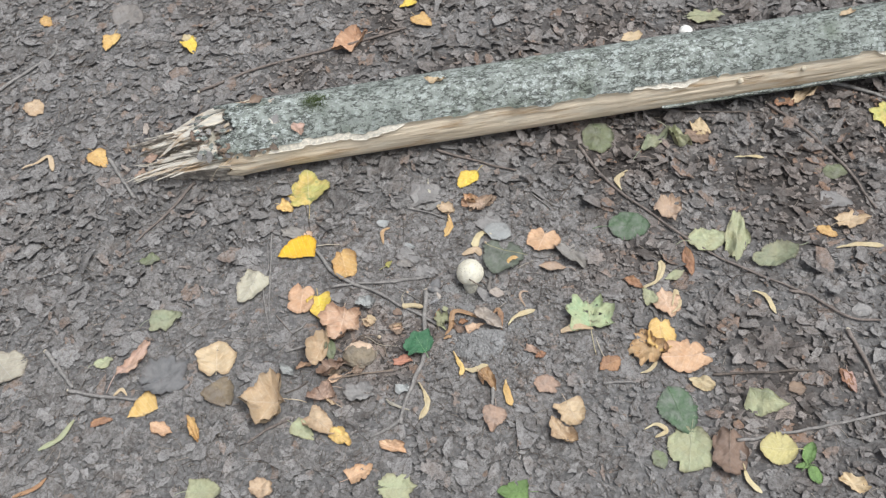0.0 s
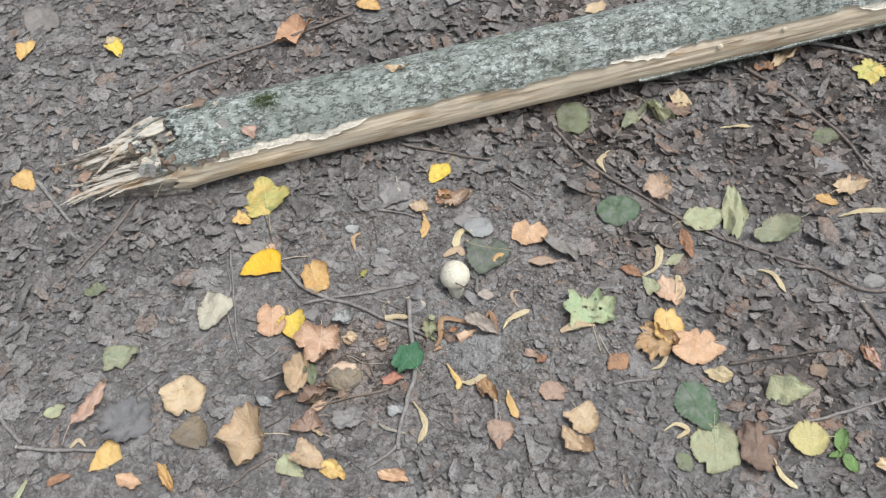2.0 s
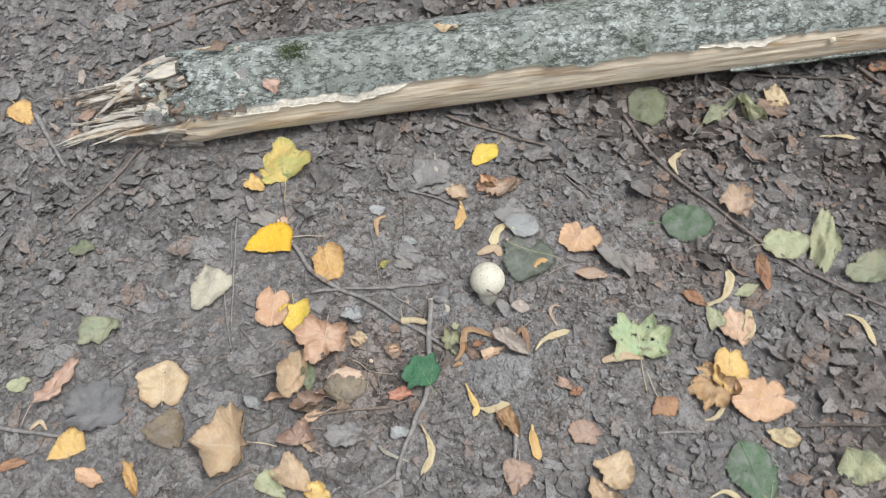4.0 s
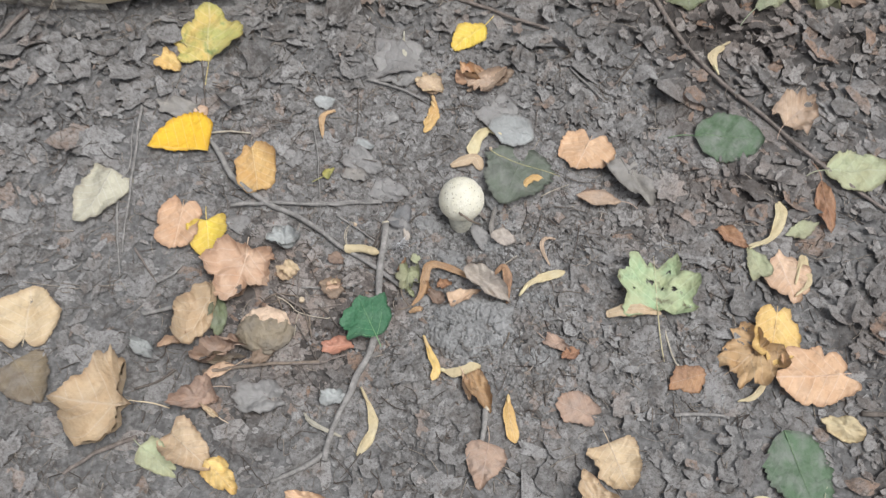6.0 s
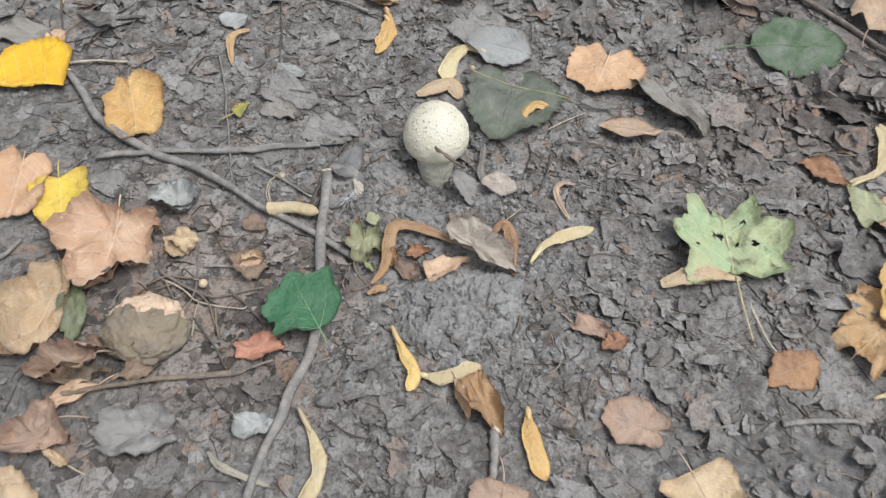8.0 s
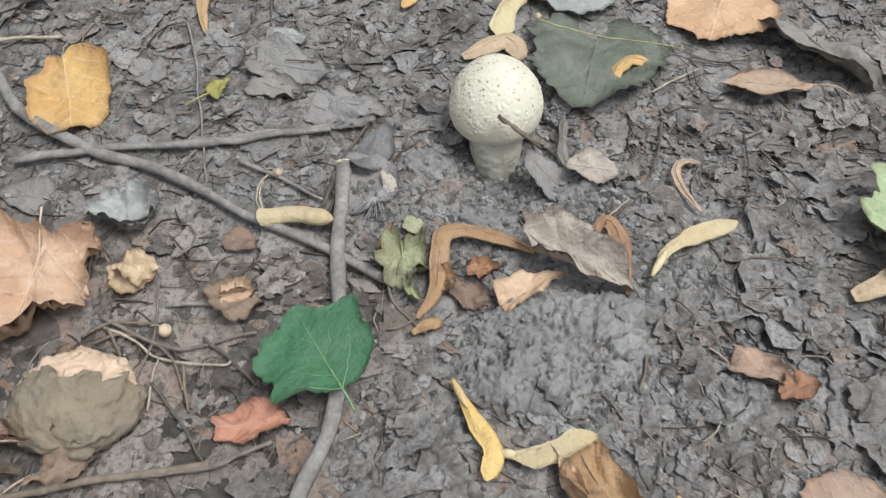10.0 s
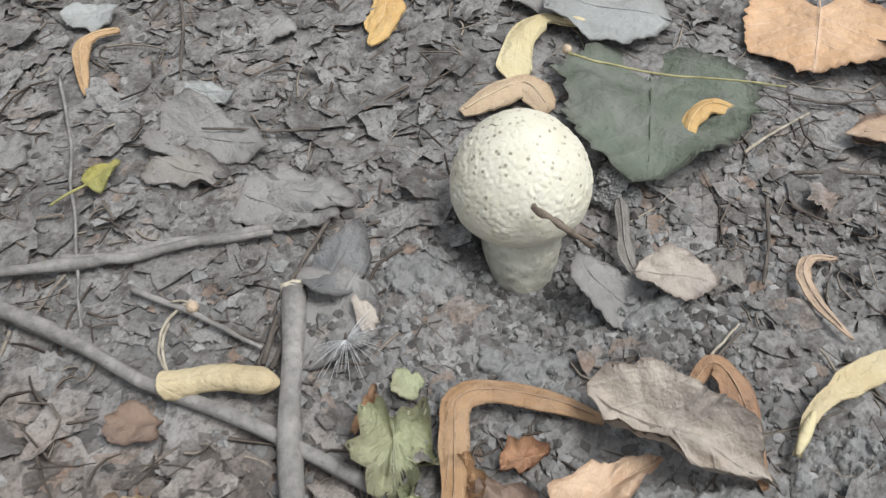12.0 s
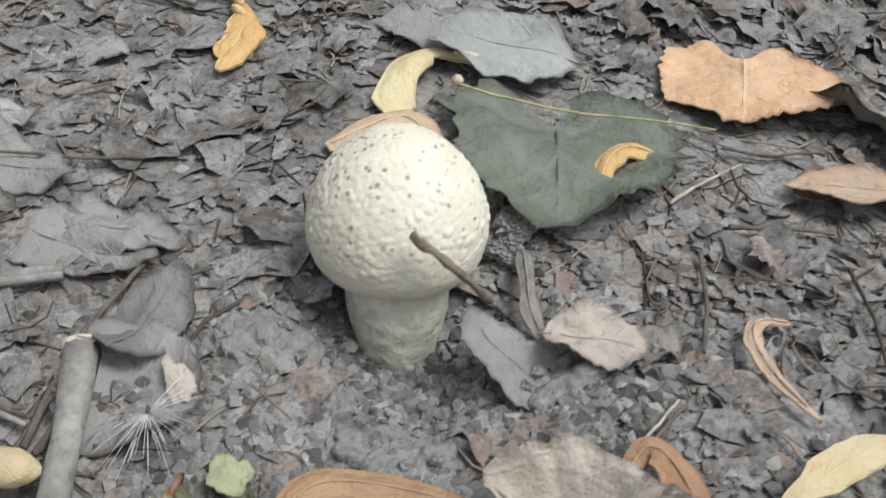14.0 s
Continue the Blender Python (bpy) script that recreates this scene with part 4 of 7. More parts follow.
def log_core():
    s, a = np.linspace(LOG_END, LOG_FAR, 260), np.radians(np.linspace(0, 360, 100, endpoint=False))
    S, A = np.meshgrid(s, a, indexing="ij")
    deg = np.degrees(A)
    r = LOG_R - 0.0045 + 0 * A
    face = np.exp(-(((deg - 172) / 26) ** 2) ** 2)
    r = r - 0.0035 * face + 0.0013 * fbm(S * 6, deg / 7.0, 0, 21, 3) * (0.4 + face) + 0.0006 * fbm(S * 30, deg / 2.0, 0, 24, 2) * face
    rag = np.clip((LOG_END + 0.10 - S) / 0.10, 0, 1)
    r = r * (1 - 0.35 * rag * np.clip(np.sin(A), 0, 1)) + 0.010 * rag * fbm(S * 16, deg / 11, 0, 22, 3)
    S = S - 0.05 * rag * (vnoise(deg / 13, 0.4, 0, 27) - 0.2)
    verts = np.stack([S, r * np.cos(A), r * np.sin(A)], -1).reshape(-1, 3)
    n, m = len(s), len(a)
    verts = np.concatenate([verts, [(LOG_END + 0.03, 0, -0.015), (LOG_FAR, 0, 0)]])
    faces = grid_faces(n, m, True) + [(n * m, j, (j + 1) % m) for j in range(m)] + [(n * m + 1, (n - 1) * m + (j + 1) % m, (n - 1) * m + j) for j in range(m)]
    return mesh_of("core", verts, faces)


def bark_shell(name, s0, s1, low, high, steps, around, drop=0.0):
    s = np.linspace(s0, s1, steps)
    q = np.linspace(0, 1, around)
    S = np.repeat(s[:, None], around, 1)
    lo, hi = low(s)[:, None], high(s)[:, None]
    deg = lo + (hi - lo) * q[None, :]
    A = np.radians(deg)
    cell = np.abs(fbm(S * 75 + 0.6 * fbm(S * 20, deg / 9, 0, 2, 2), deg / 5.2, 0, 41, 3))
    r = LOG_R + 0.0015 * fbm(S * 10, deg / 14, 0, 44, 2) + (0.0042 if not drop else 0.001) * np.clip(cell, 0, 0.35) - 0.0006 - drop
    start = s0 + 0.075 * vnoise(deg / 13, 0.1, 0, 51) + 0.022 * vnoise(deg / 4, 0.7, 0, 52)
    S = np.maximum(S, start)
    outer = np.stack([S, r * np.cos(A), r * np.sin(A)], -1).reshape(-1, 3)
    ri = LOG_R - 0.0058
    inner = np.stack([S, ri * np.cos(A), ri * np.sin(A)], -1).reshape(-1, 3)
    k = len(outer)
    faces = grid_faces(steps, around)
    faces += [tuple(k + i for i in f[::-1]) for f in faces]
    loop = list(range(around)) + [i * around + around - 1 for i in range(1, steps)] + [(steps - 1) * around + j for j in range(around - 2, -1, -1)] + [i * around for i in range(steps - 2, 0, -1)]
    faces += [(loop[i - 1], loop[i], k + loop[i], k + loop[i - 1]) for i in range(len(loop))]
    me = mesh_of(name, np.concatenate([outer, inner]), faces)
    return me


def splinter(rng, s, angle, r, length, width, droop, spread):
    """A torn, tapering sliver that points out of the broken end."""
    n = 9
    t = np.linspace(0, 1, n)
    a = radians(angle)
    y = r * math.cos(a) + spread * t
    z = r * math.sin(a) - droop * t**1.5 + 0.003 * fbm(t * 4, rng.uniform(0, 90), 0, 3, 2)
    x = s - length * t
    z = np.maximum(z, -LOG_R + 0.004)
    half = width * (1 - t**2.2 * 0.92) * (1 + 0.8 * fbm(t * 6, rng.uniform(0, 90), 0, 6, 3))
    y = y + 0.010 * fbm(t * 3, rng.uniform(0, 90), 0, 8, 2) * t
    flat = min(0.003, width * 0.38) * (1 - 0.8 * t)
    tilt = rng.uniform(-0.7, 0.7)
    verts = []
    for i in range(n):
        for w, h in ((-1, -0.5), (-0.3, -1), (1, -0.4), (0.8, 0.6), (-0.1, 1), (-0.9, 0.5)):
            dy, dz = w * half[i], h * flat[i]
            verts.append((x[i], y[i] + dy * math.cos(tilt) - dz * math.sin(tilt), z[i] + dy * math.sin(tilt) + dz * math.cos(tilt)))
    faces = grid_faces(n, 6, True) + [tuple(range(5, -1, -1)), tuple((n - 1) * 6 + j for j in range(6))]
    return mesh_of("splinter", verts, faces, False)


log = new("fallen_log")
log.matrix_basis = Matrix((
    (LOG_WAY.x, LOG_SIDE.x, LOG_UP.x, LOG_AT.x), (LOG_WAY.y, LOG_SIDE.y, LOG_UP.y, LOG_AT.y),
    (LOG_WAY.z, LOG_SIDE.z, LOG_UP.z, LOG_AT.z), (0, 0, 0, 1)))
tagged(log, "broken fallen log with grey lichened bark and a stripped pale side", "log")
part("core", log_core(), WOOD, log, "pale split wood with long grain")
part("bark", bark_shell("bark", LOG_END - 0.045, LOG_FAR, lambda s: -55 + 0 * s, bark_edge, 360, 84), BARK, log, "grey green bark with lichen, torn along one edge")
part("inner_bark", bark_shell("inner_bark", LOG_END + 0.06, LOG_FAR, lambda s: bark_edge(s) - 3, lambda s: bark_edge(s) + np.clip(60 * (vnoise(s * 6.5, 0.9, 0, 71) - 0.55) + 2.5 * fbm(s * 60, 0.4, 0, 72, 2), -1, 13), 500, 8, 0.0024), INNER, log, "pale inner bark along the torn edge")
part("bark", bark_shell("lower_bark", 0.40, LOG_FAR, lambda s: 206 + 5 * fbm(s * 20, 0.2, 0, 61, 3), lambda s: 285 + 0 * s, 220, 40), BARK, log, "dark strip of bark along the underside")
def torn_surface(T, W):
    """Places on the torn slope: T from the break (0) to the tips (1), W across it."""
    reach = 0.13 + 0.11 * vnoise(W * 7, 0.3, 0, 91) + 0.05 * vnoise(W * 26, 0.8, 0, 92) - 0.05 * np.exp(-((W + 0.1) / 0.3) ** 2)
    S = LOG_END + 0.006 - (reach - 0.02) * T
    half = LOG_R * 0.86 * (1 - 0.30 * T)
    y = half * np.where(W < 0, 0.82, 1.0) * W + 0.035 * T**1.3
    arc = LOG_R * np.sqrt(np.clip(1 - W**2, 0.02, 1))
    fall = np.clip(1 - T, 0, 1) ** 0.85
    z = -LOG_R + 0.010 + (arc * 0.80 + LOG_R - 0.014) * fall * (1 - 0.42 * np.exp(-((W + 0.15) / 0.38) ** 2) * np.minimum(1, T * 4))
    z = z + 0.009 * fbm(W * 9, T * 1.6, 0, 93, 3) * np.minimum(1, T * 5) + 0.004 * fbm(W * 34, T * 3, 0, 94, 2)
    return S, y, z


def strand(rng, T0, T1, W, width):
    """A sliver that lies along the torn slope, its tip lifted a little."""
    n = 10
    q = np.linspace(0, 1, n)
    S, y, z = torn_surface(T0 + (T1 - T0) * q, W + rng.normal(0, 0.05) * q)
    z = np.convolve(np.pad(z, 2, "edge"), np.ones(5) / 5, "valid") + 0.0015 + rng.uniform(0.0, 0.010) * q**2 + rng.uniform(0, 0.003)
    half = width * (1 - q**2.5 * 0.9) * (1 + 0.6 * fbm(q * 6, rng.uniform(0, 90), 0, 6, 3))
    flat, tilt = min(0.0025, width * 0.5), rng.uniform(-0.5, 0.5)
    verts = []
    for i in range(n):
        for w, h in ((-1, -0.5), (-0.3, -1), (1, -0.4), (0.8, 0.6), (-0.1, 1), (-0.9, 0.5)):
            dy, dz = w * half[i], h * flat
            verts.append((S[i], y[i] + dy * math.cos(tilt) - dz * math.sin(tilt), z[i] + dy * math.sin(tilt) + dz * math.cos(tilt)))
    return mesh_of("splinter", verts, grid_faces(n, 6, True) + [tuple(range(5, -1, -1)), tuple((n - 1) * 6 + j for j in range(6))], False)


def torn_end():
    """The torn stump of the log: fibrous wood that slopes from the break down to the ground, with a hollow along its middle."""
    T, W = np.meshgrid(np.linspace(0, 1, 90), np.linspace(-1, 1, 110), indexing="ij")
    S, y, z = torn_surface(T, W)
    z[np.abs(W) > 0.985] = -LOG_R + 0.004
    z[T > 0.985] = -LOG_R + 0.004
    return mesh_of("torn_end", np.stack([S, y, z], -1).reshape(-1, 3), grid_faces(90, 110), False)


part("torn_end", torn_end(), TORN, log, "grey and pale torn fibres at the broken end")
rng = np.random.RandomState(77)
# (count, angle round the log, depth, reach, sideways way of the tips, how far they sink)
for count, angles, depths, reaches, sides, sink in (
        (22, (38, 92), (0.72, 0.99), (0.05, 0.20), (0.000, 0.030), 1.0),
        (16, (160, 196), (0.55, 0.86), (0.07, 0.24), (0.012, 0.045), 0.9),
        (20, (70, 170), (0.15, 0.80), (0.03, 0.19), (-0.006, 0.026), 1.0),
        (20, (95, 170), (0.45, 0.90), (0.02, 0.10), (-0.012, 0.012), 1.1)):
    for i in range(count):
        angle, depth = rng.uniform(*angles), rng.uniform(*depths) * LOG_R
        reach = reaches[0] + (reaches[1] - reaches[0]) * rng.rand() ** 1.3
        slab = rng.rand() < 0.40
        fall = (depth * math.sin(radians(angle)) + LOG_R - 0.010) * sink * min(1.0, reach / reaches[1]) ** 1.3
        part("splinter", splinter(rng, LOG_END + rng.uniform(-0.01, 0.06 if angle < 150 else 0.025), angle, depth, reach, rng.uniform(0.004, 0.009) if slab else rng.uniform(0.0010, 0.0030), fall, rng.uniform(*sides) * reach / reaches[1] + rng.normal(0, 0.003)), SPLINTER if rng.rand() < 0.8 else WOOD, log)
for i in range(170):
    W = rng.uniform(0.0, 0.95) if rng.rand() < 0.58 else rng.uniform(-0.95, -0.45) if rng.rand() < 0.75 else rng.uniform(-0.5, 0.1)
    T0 = rng.uniform(-0.10, 0.70)
    part("splinter", strand(rng, T0, min(1.05, T0 + rng.uniform(0.22, 0.55)), W, rng.uniform(0.003, 0.006) if rng.rand() < 0.35 else rng.uniform(0.0009, 0.0025)), SPLINTER if rng.rand() < 0.75 else TORN, log)
for i in range(150):
    s, angle, size = LOG_END - 0.06 + 0.16 * rng.rand() ** 1.3, rng.uniform(50, 165), rng.uniform(0.004, 0.014)
    turn, h = rng.uniform(0, 3.14), LOG_R * (1 - 0.30 * min(1, max(0, (LOG_END + 0.10 - s) / 0.10)) * math.sin(radians(angle))) + 0.0005
    n = 9
    ring = [(size * (0.55 + 0.6 * rng.rand()) * math.cos(k * 6.283 / n), size * (0.30 + 0.4 * rng.rand()) * math.sin(k * 6.283 / n)) for k in range(n)]
    verts = []
    for level, shrink in ((0.0, 1.0), (0.0022, 0.86)):
        for pu, pv in ring:
            cu, cv = (pu * math.cos(turn) - pv * math.sin(turn)) * shrink, (pu * math.sin(turn) + pv * math.cos(turn)) * shrink
            a = radians(angle) + cv / LOG_R
            verts.append((s + cu, (h + level) * math.cos(a), (h + level + 0.12 * cu) * math.sin(a)))
    part("chip", mesh_of("chip", verts, grid_faces(2, n, True) + [tuple(range(n, 2 * n))], False), (BARK, BARK, STICK["brown"][1], LEAF["taupe"], LEAF["grey"], SPLINTER)[rng.randint(6)], log)
for s, angle, size in ((0.580, 170, 0.006), (0.702, 165, 0.005)):
    a = radians(angle)
    knot = part("knot", mesh_of("knot", [(s + size * math.cos(b) * f, (LOG_R - 0.0045 + h) * math.cos(a) + size * f * math.sin(b) * math.sin(a), (LOG_R - 0.0045 + h) * math.sin(a) - size * f * math.sin(b) * math.cos(a)) for f, h in ((1.0, -0.004), (0.9, 0.0006), (0.4, 0.0010)) for b in np.linspace(0, 2 * math.pi, 12, endpoint=False)], grid_faces(3, 12, True) + [tuple(range(24, 36))]), STUB, log, "small pale knot in the bare wood")


def tufts(count, s, angle, ds, da, seed):
    """Short moss shoots that stand on the bark."""
    r = np.random.RandomState(seed)
    S, A = r.normal(s, ds, count), np.radians(r.normal(angle, da, count))
    verts, tris = [], []
    for i in range(count):
        h, w, b = r.uniform(0.003, 0.007), 0.0007, len(verts)
        for k in range(3):
            verts.append((S[i] + w * math.cos(k * 2.1), (LOG_R - 0.001) * math.cos(A[i]) + w * math.sin(k * 2.1), (LOG_R - 0.001) * math.sin(A[i])))
        verts.append((S[i] + r.normal(0, 0.002), (LOG_R + h) * math.cos(A[i]) + r.normal(0, 0.002), (LOG_R + h) * math.sin(A[i])))
        tris += [(b, b + 1, b + 3), (b + 1, b + 2, b + 3), (b + 2, b, b + 3)]
    return mesh_tris("moss", verts, tris)


tagged(part("moss", tufts(700, -0.235, 93, 0.011, 7, 3), MOSS, log, "small dark green cushion of moss"), kind="stuff")


# ---- soil clods ----
def clod(x, y, rx, ry, height, seed, label, coarse=0.008, step=0.0006, slab=False):
    """A dried mass of soil: lumps of several sizes grown together, cracked and crumbling at its edge."""
    r = np.random.RandomState(seed)
    gx, gy = np.arange(-rx * 1.35, rx * 1.35, step), np.arange(-ry * 1.35, ry * 1.35, step)
    X, Y = np.meshgrid(gx, gy)
    wob = 1 + 0.30 * fbm(X * 45, Y * 45, 0, seed, 3) + 0.10 * fbm(X * 240, Y * 240, 0, seed + 1, 2)
    D = np.hypot(X / rx, Y / ry) / wob
    body = height * np.clip((1 - D) / 0.22, -0.5, 1) ** 1.0
    body = np.where(D < 1, height * np.clip((1 - D) / 0.22, 0, 1) ** 0.45, -0.012)
    H = body * (0.62 + 0.35 * fbm(X * 30, Y * 30, 0, seed + 2, 2))
    if slab:
        cx, cy = r.uniform(-1.1, 1.1, 46) * rx, r.uniform(-1.1, 1.1, 46) * ry
        off, tx, ty = r.normal(0, 0.0008, 46), r.normal(0, 0.05, 46), r.normal(0, 0.05, 46)
        wx, wy = X + 0.004 * fbm(X * 90, Y * 90, 0, seed + 7, 3), Y + 0.004 * fbm(X * 90, Y * 90, 5, seed + 8, 3)
        d = np.hypot(wx[..., None] - cx, wy[..., None] - cy)
        which = d.argmin(-1)
        two = np.partition(d, 1, axis=-1)
        gap = np.clip(1 - (two[..., 1] - two[..., 0]) / 0.0022, 0, 1) * np.clip(fbm(X * 40, Y * 40, 0, seed + 9, 2) + 0.35, 0, 1)
        H = np.where(D < 1, body * 0.72 + off[which] + tx[which] * (X - cx[which]) + ty[which] * (Y - cy[which]) - 0.0055 * gap + 0.0006 * np.abs(fbm(X * 170, Y * 170, 0, seed + 13, 3)) + 0.0012 * fbm(X * 55, Y * 55, 0, seed + 10, 3), H)
    for size, count in ((coarse * 0.25, 0.30), (coarse * 0.12, 0.7)) if slab else ((coarse, 2.6), (coarse * 0.5, 2.2), (coarse * 0.25, 1.6), (coarse * 0.14, 1.0)):
        for k in range(int(count * rx * ry / size**2)):
            a, q = r.uniform(0, 6.28), math.sqrt(r.uniform(0, 1)) * 1.08
            cx, cy, s = q * rx * math.cos(a), q * ry * math.sin(a), size * r.uniform(0.5, 1.0)
            i0, i1 = np.searchsorted(gx, (cx - s, cx + s))
            j0, j1 = np.searchsorted(gy, (cy - s, cy + s))
            if i1 <= i0 or j1 <= j0:
                continue
            sub = H[j0:j1, i0:i1]
            px, py = (X[j0:j1, i0:i1] - cx) / s, (Y[j0:j1, i0:i1] - cy) / s
            turn = r.uniform(0, 3.14)
            pu, pv = px * math.cos(turn) + py * math.sin(turn), (py * math.cos(turn) - px * math.sin(turn)) * r.uniform(1.0, 1.7)
            mid = body[min(len(gy) - 1, (j0 + j1) // 2), min(len(gx) - 1, (i0 + i1) // 2)]
            bump = np.sqrt(np.clip(1 - np.abs(pu) ** 2.6 - np.abs(pv) ** 2.6, 0, 1))
            top = max(0.0, mid) * r.uniform(0.45, 0.95) + s * r.uniform(0.30, 0.65) * bump + r.normal(0, 0.12) * s * pu
            H[j0:j1, i0:i1] = np.where(bump > 0.02, np.maximum(sub, top), sub)
    H = H + 0.0009 * fbm(X * 300, Y * 300, 0, seed + 5, 3)
    n, m = X.shape
    Z = H + ground_z(x + X, y + Y) - float(ground_z(x, y))
    inside = (H > -0.004).ravel()
    corner = (np.arange(n - 1)[:, None] * m + np.arange(m - 1)[None, :]).ravel()
    corner = corner[inside[corner] | inside[corner + 1] | inside[corner + m] | inside[corner + m + 1]]
    tris = np.concatenate([np.stack([corner, corner + 1, corner + m + 1], -1), np.stack([corner, corner + m + 1, corner + m], -1)])
    used, tris = np.unique(tris, return_inverse=True)
    thing = new("soil_clod", mesh_tris("soil_clod", np.stack([X, Y, Z], -1).reshape(-1, 3)[used], tris.reshape(-1, 3), True))
    thing.data.materials.append(CLOD)
    thing.location = (x, y, float(ground_z(x, y)))
    for k in range(int(9 * rx / 0.02)):
        a, s = r.uniform(0, 6.28), r.uniform(0.10, 0.24) * coarse + 0.0008
        q = r.uniform(0.35, 1.12)
        at = (q * rx * math.cos(a), q * ry * math.sin(a))
        i, j = np.clip(np.searchsorted(gx, at[0]), 0, m - 1), np.clip(np.searchsorted(gy, at[1]), 0, n - 1)
        E, F = np.meshgrid(np.linspace(0, np.pi, 9), np.linspace(0, 2 * np.pi, 12, endpoint=False), indexing="ij")
        ux, uy, uz = np.sin(E) * np.cos(F), np.sin(E) * np.sin(F), np.cos(E)
        rr = s * (0.9 + 1.1 * fbm(ux * 1.7 + k, uy * 1.7, uz * 1.7, seed + k, 3))
        spot = np.array([at[0], at[1], max(Z[j, i], float(ground_z(x + at[0], y + at[1]) - ground_z(x, y))) + 0.35 * s])
        crumb = part("crumb", mesh_of("crumb", np.stack([rr * ux, rr * uy, 0.8 * rr * uz], -1).reshape(-1, 3), grid_faces(9, 12, True), False), CLOD, thing)
        crumb.location = spot
    if rx > 0.012:
        BARE.append((x, y, rx * 0.95, ry * 0.95))
    return tagged(thing, label, "soil", "soil clods")


BARE = []
clod(0.064, 0.921, 0.047, 0.031, 0.0095, 3, "flat pale grey cracked clod of dried soil", 0.010, 0.0007, True)
clod(0.136, 0.893, 0.020, 0.014, 0.0045, 6, "low crumbling pale grey clod of soil", 0.008, 0.0006, True)
clod(0.135, 0.948, 0.022, 0.014, 0.0035, 8, "low crumbling pale grey clod of soil", 0.008, 0.0006, True)


def lump(x, y, radius, height, seed, label):
    """A heap of craggy crumbs of soil, the largest in the middle."""
    r = np.random.RandomState(seed)
    thing = new("soil_clod")
    thing.location = (x, y, float(ground_z(x, y)))
    E, F = np.meshgrid(np.linspace(0, np.pi, 26), np.linspace(0, 2 * np.pi, 36, endpoint=False), indexing="ij")
    ux, uy, uz = np.sin(E) * np.cos(F), np.sin(E) * np.sin(F), np.cos(E)
    for k in range(16):
        s = radius * (0.62 if k == 0 else r.uniform(0.20, 0.46))
        a, q = r.uniform(0, 6.28), 0 if k == 0 else radius * r.uniform(0.35, 1.0)
        f = 60 * s / radius * 0.05
        rr = s * (1 + 0.55 * fbm(ux * f, uy * f, uz * f, seed + k, 2) + 0.65 * np.abs(fbm(ux * 3.5, uy * 3.5, uz * 3.5, seed + 40 + k, 3)) + 0.30 * fbm(ux * 8, uy * 8, uz * 8, seed + 80 + k, 2))
        crumb = part("crumb", mesh_of("crumb", np.stack([rr * ux, rr * uy, rr * uz * 0.85], -1).reshape(-1, 3), grid_faces(26, 36, True), False), CLOD, thing)
        crumb.location = (q * math.cos(a), q * math.sin(a), 0.5 * s + height * max(0.0, 1 - q / radius) * r.uniform(0.2, 0.8))
    return tagged(thing, label, "soil", "soil clods")


lump(0.0880, 1.070, 0.0085, 0.009, 9, "crumbly grey soil lump beside the mushroom")
lump(0.0830, 1.083, 0.0070, 0.006, 14, "crumbly grey soil lump beside the mushroom")
clod(0.015, 1.040, 0.013, 0.010, 0.004, 23, "flat crumbly heap of grey soil", 0.005, 0.0005)
clod(0.045, 1.000, 0.014, 0.009, 0.004, 27, "flat crumbly heap of grey soil", 0.005, 0.0005)
clod(0.088, 1.018, 0.012, 0.009, 0.004, 29, "flat crumbly heap of grey soil", 0.005, 0.0005)


def ball_leaf(x, y, wide, height, seed):
    """A dead leaf curled into a ball, its paler upper side showing at the back."""
    n, m = 40, 64
    q, a = np.linspace(0.0, 0.80 * np.pi, n), np.linspace(0, 2 * np.pi, m, endpoint=False)
    Q, A = np.meshgrid(q, a, indexing="ij")
    X, Y, Z = np.sin(Q) * np.cos(A), np.sin(Q) * np.sin(A), np.cos(Q)
    split = Y - 0.30 - 0.5 * fbm(X * 2.6, Z * 2.6, 0, seed, 4) + 0.25 * np.abs(X)
    r = 1 + 0.22 * fbm(X * 1.6, Y * 1.6, Z * 1.6, seed, 3) + 0.16 * np.abs(fbm(X * 3.2, Y * 3.2, Z * 3.2, seed + 2, 4)) + 0.05 * fbm(X * 11, Y * 11, Z * 11, seed + 4, 2) + 0.14 * np.abs(fbm(X * 6, Y * 6, Z * 6, seed + 6, 3)) - 0.13 * (split > 0)
    verts = np.stack([wide * r * X, wide * r * Y * 0.92, height * (r * Z + 0.62)], -1).reshape(-1, 3)
    faces = grid_faces(n, m, True)
    back = split.ravel() > 0
    thing = new("curled_leaf")
    thing.location = (x, y, float(ground_z(x, y)))
    for name, colour, side, words in (("underside", "umber", False, ""), ("upper_side", "peach", True, "pale peach upper side showing at the rim")):
        part(name, mesh_of(name, verts, [f for f in faces if (back[list(f)].mean() > 0.5) == side]), LEAF[colour], thing, words)
    PRESS.append((x, y, wide))
    return tagged(thing, "umber brown dead leaf curled into a ball with a peach rim", "leaf", "fallen leaves")


ball_leaf(-0.143, 0.907, 0.0265, 0.0165, 5)

# ---- small things round the mushroom ----
stick = new("twig", tube("twig", smooth_path([(0, 0, 0), (0.007, -0.002, -0.006), (0.014, -0.003, -0.013), (0.022, 0.001, -0.026)], 18), np.linspace(0.0012, 0.0008, 18), 8, 0.9, 4))
stick.location = (0.0500, 1.0340, 0.0350)
stick.data.materials.append(STICK["brown"][1])
tagged(stick, "thin brown twig leaning on the white mushroom cap", "twig", "twigs on the forest floor")


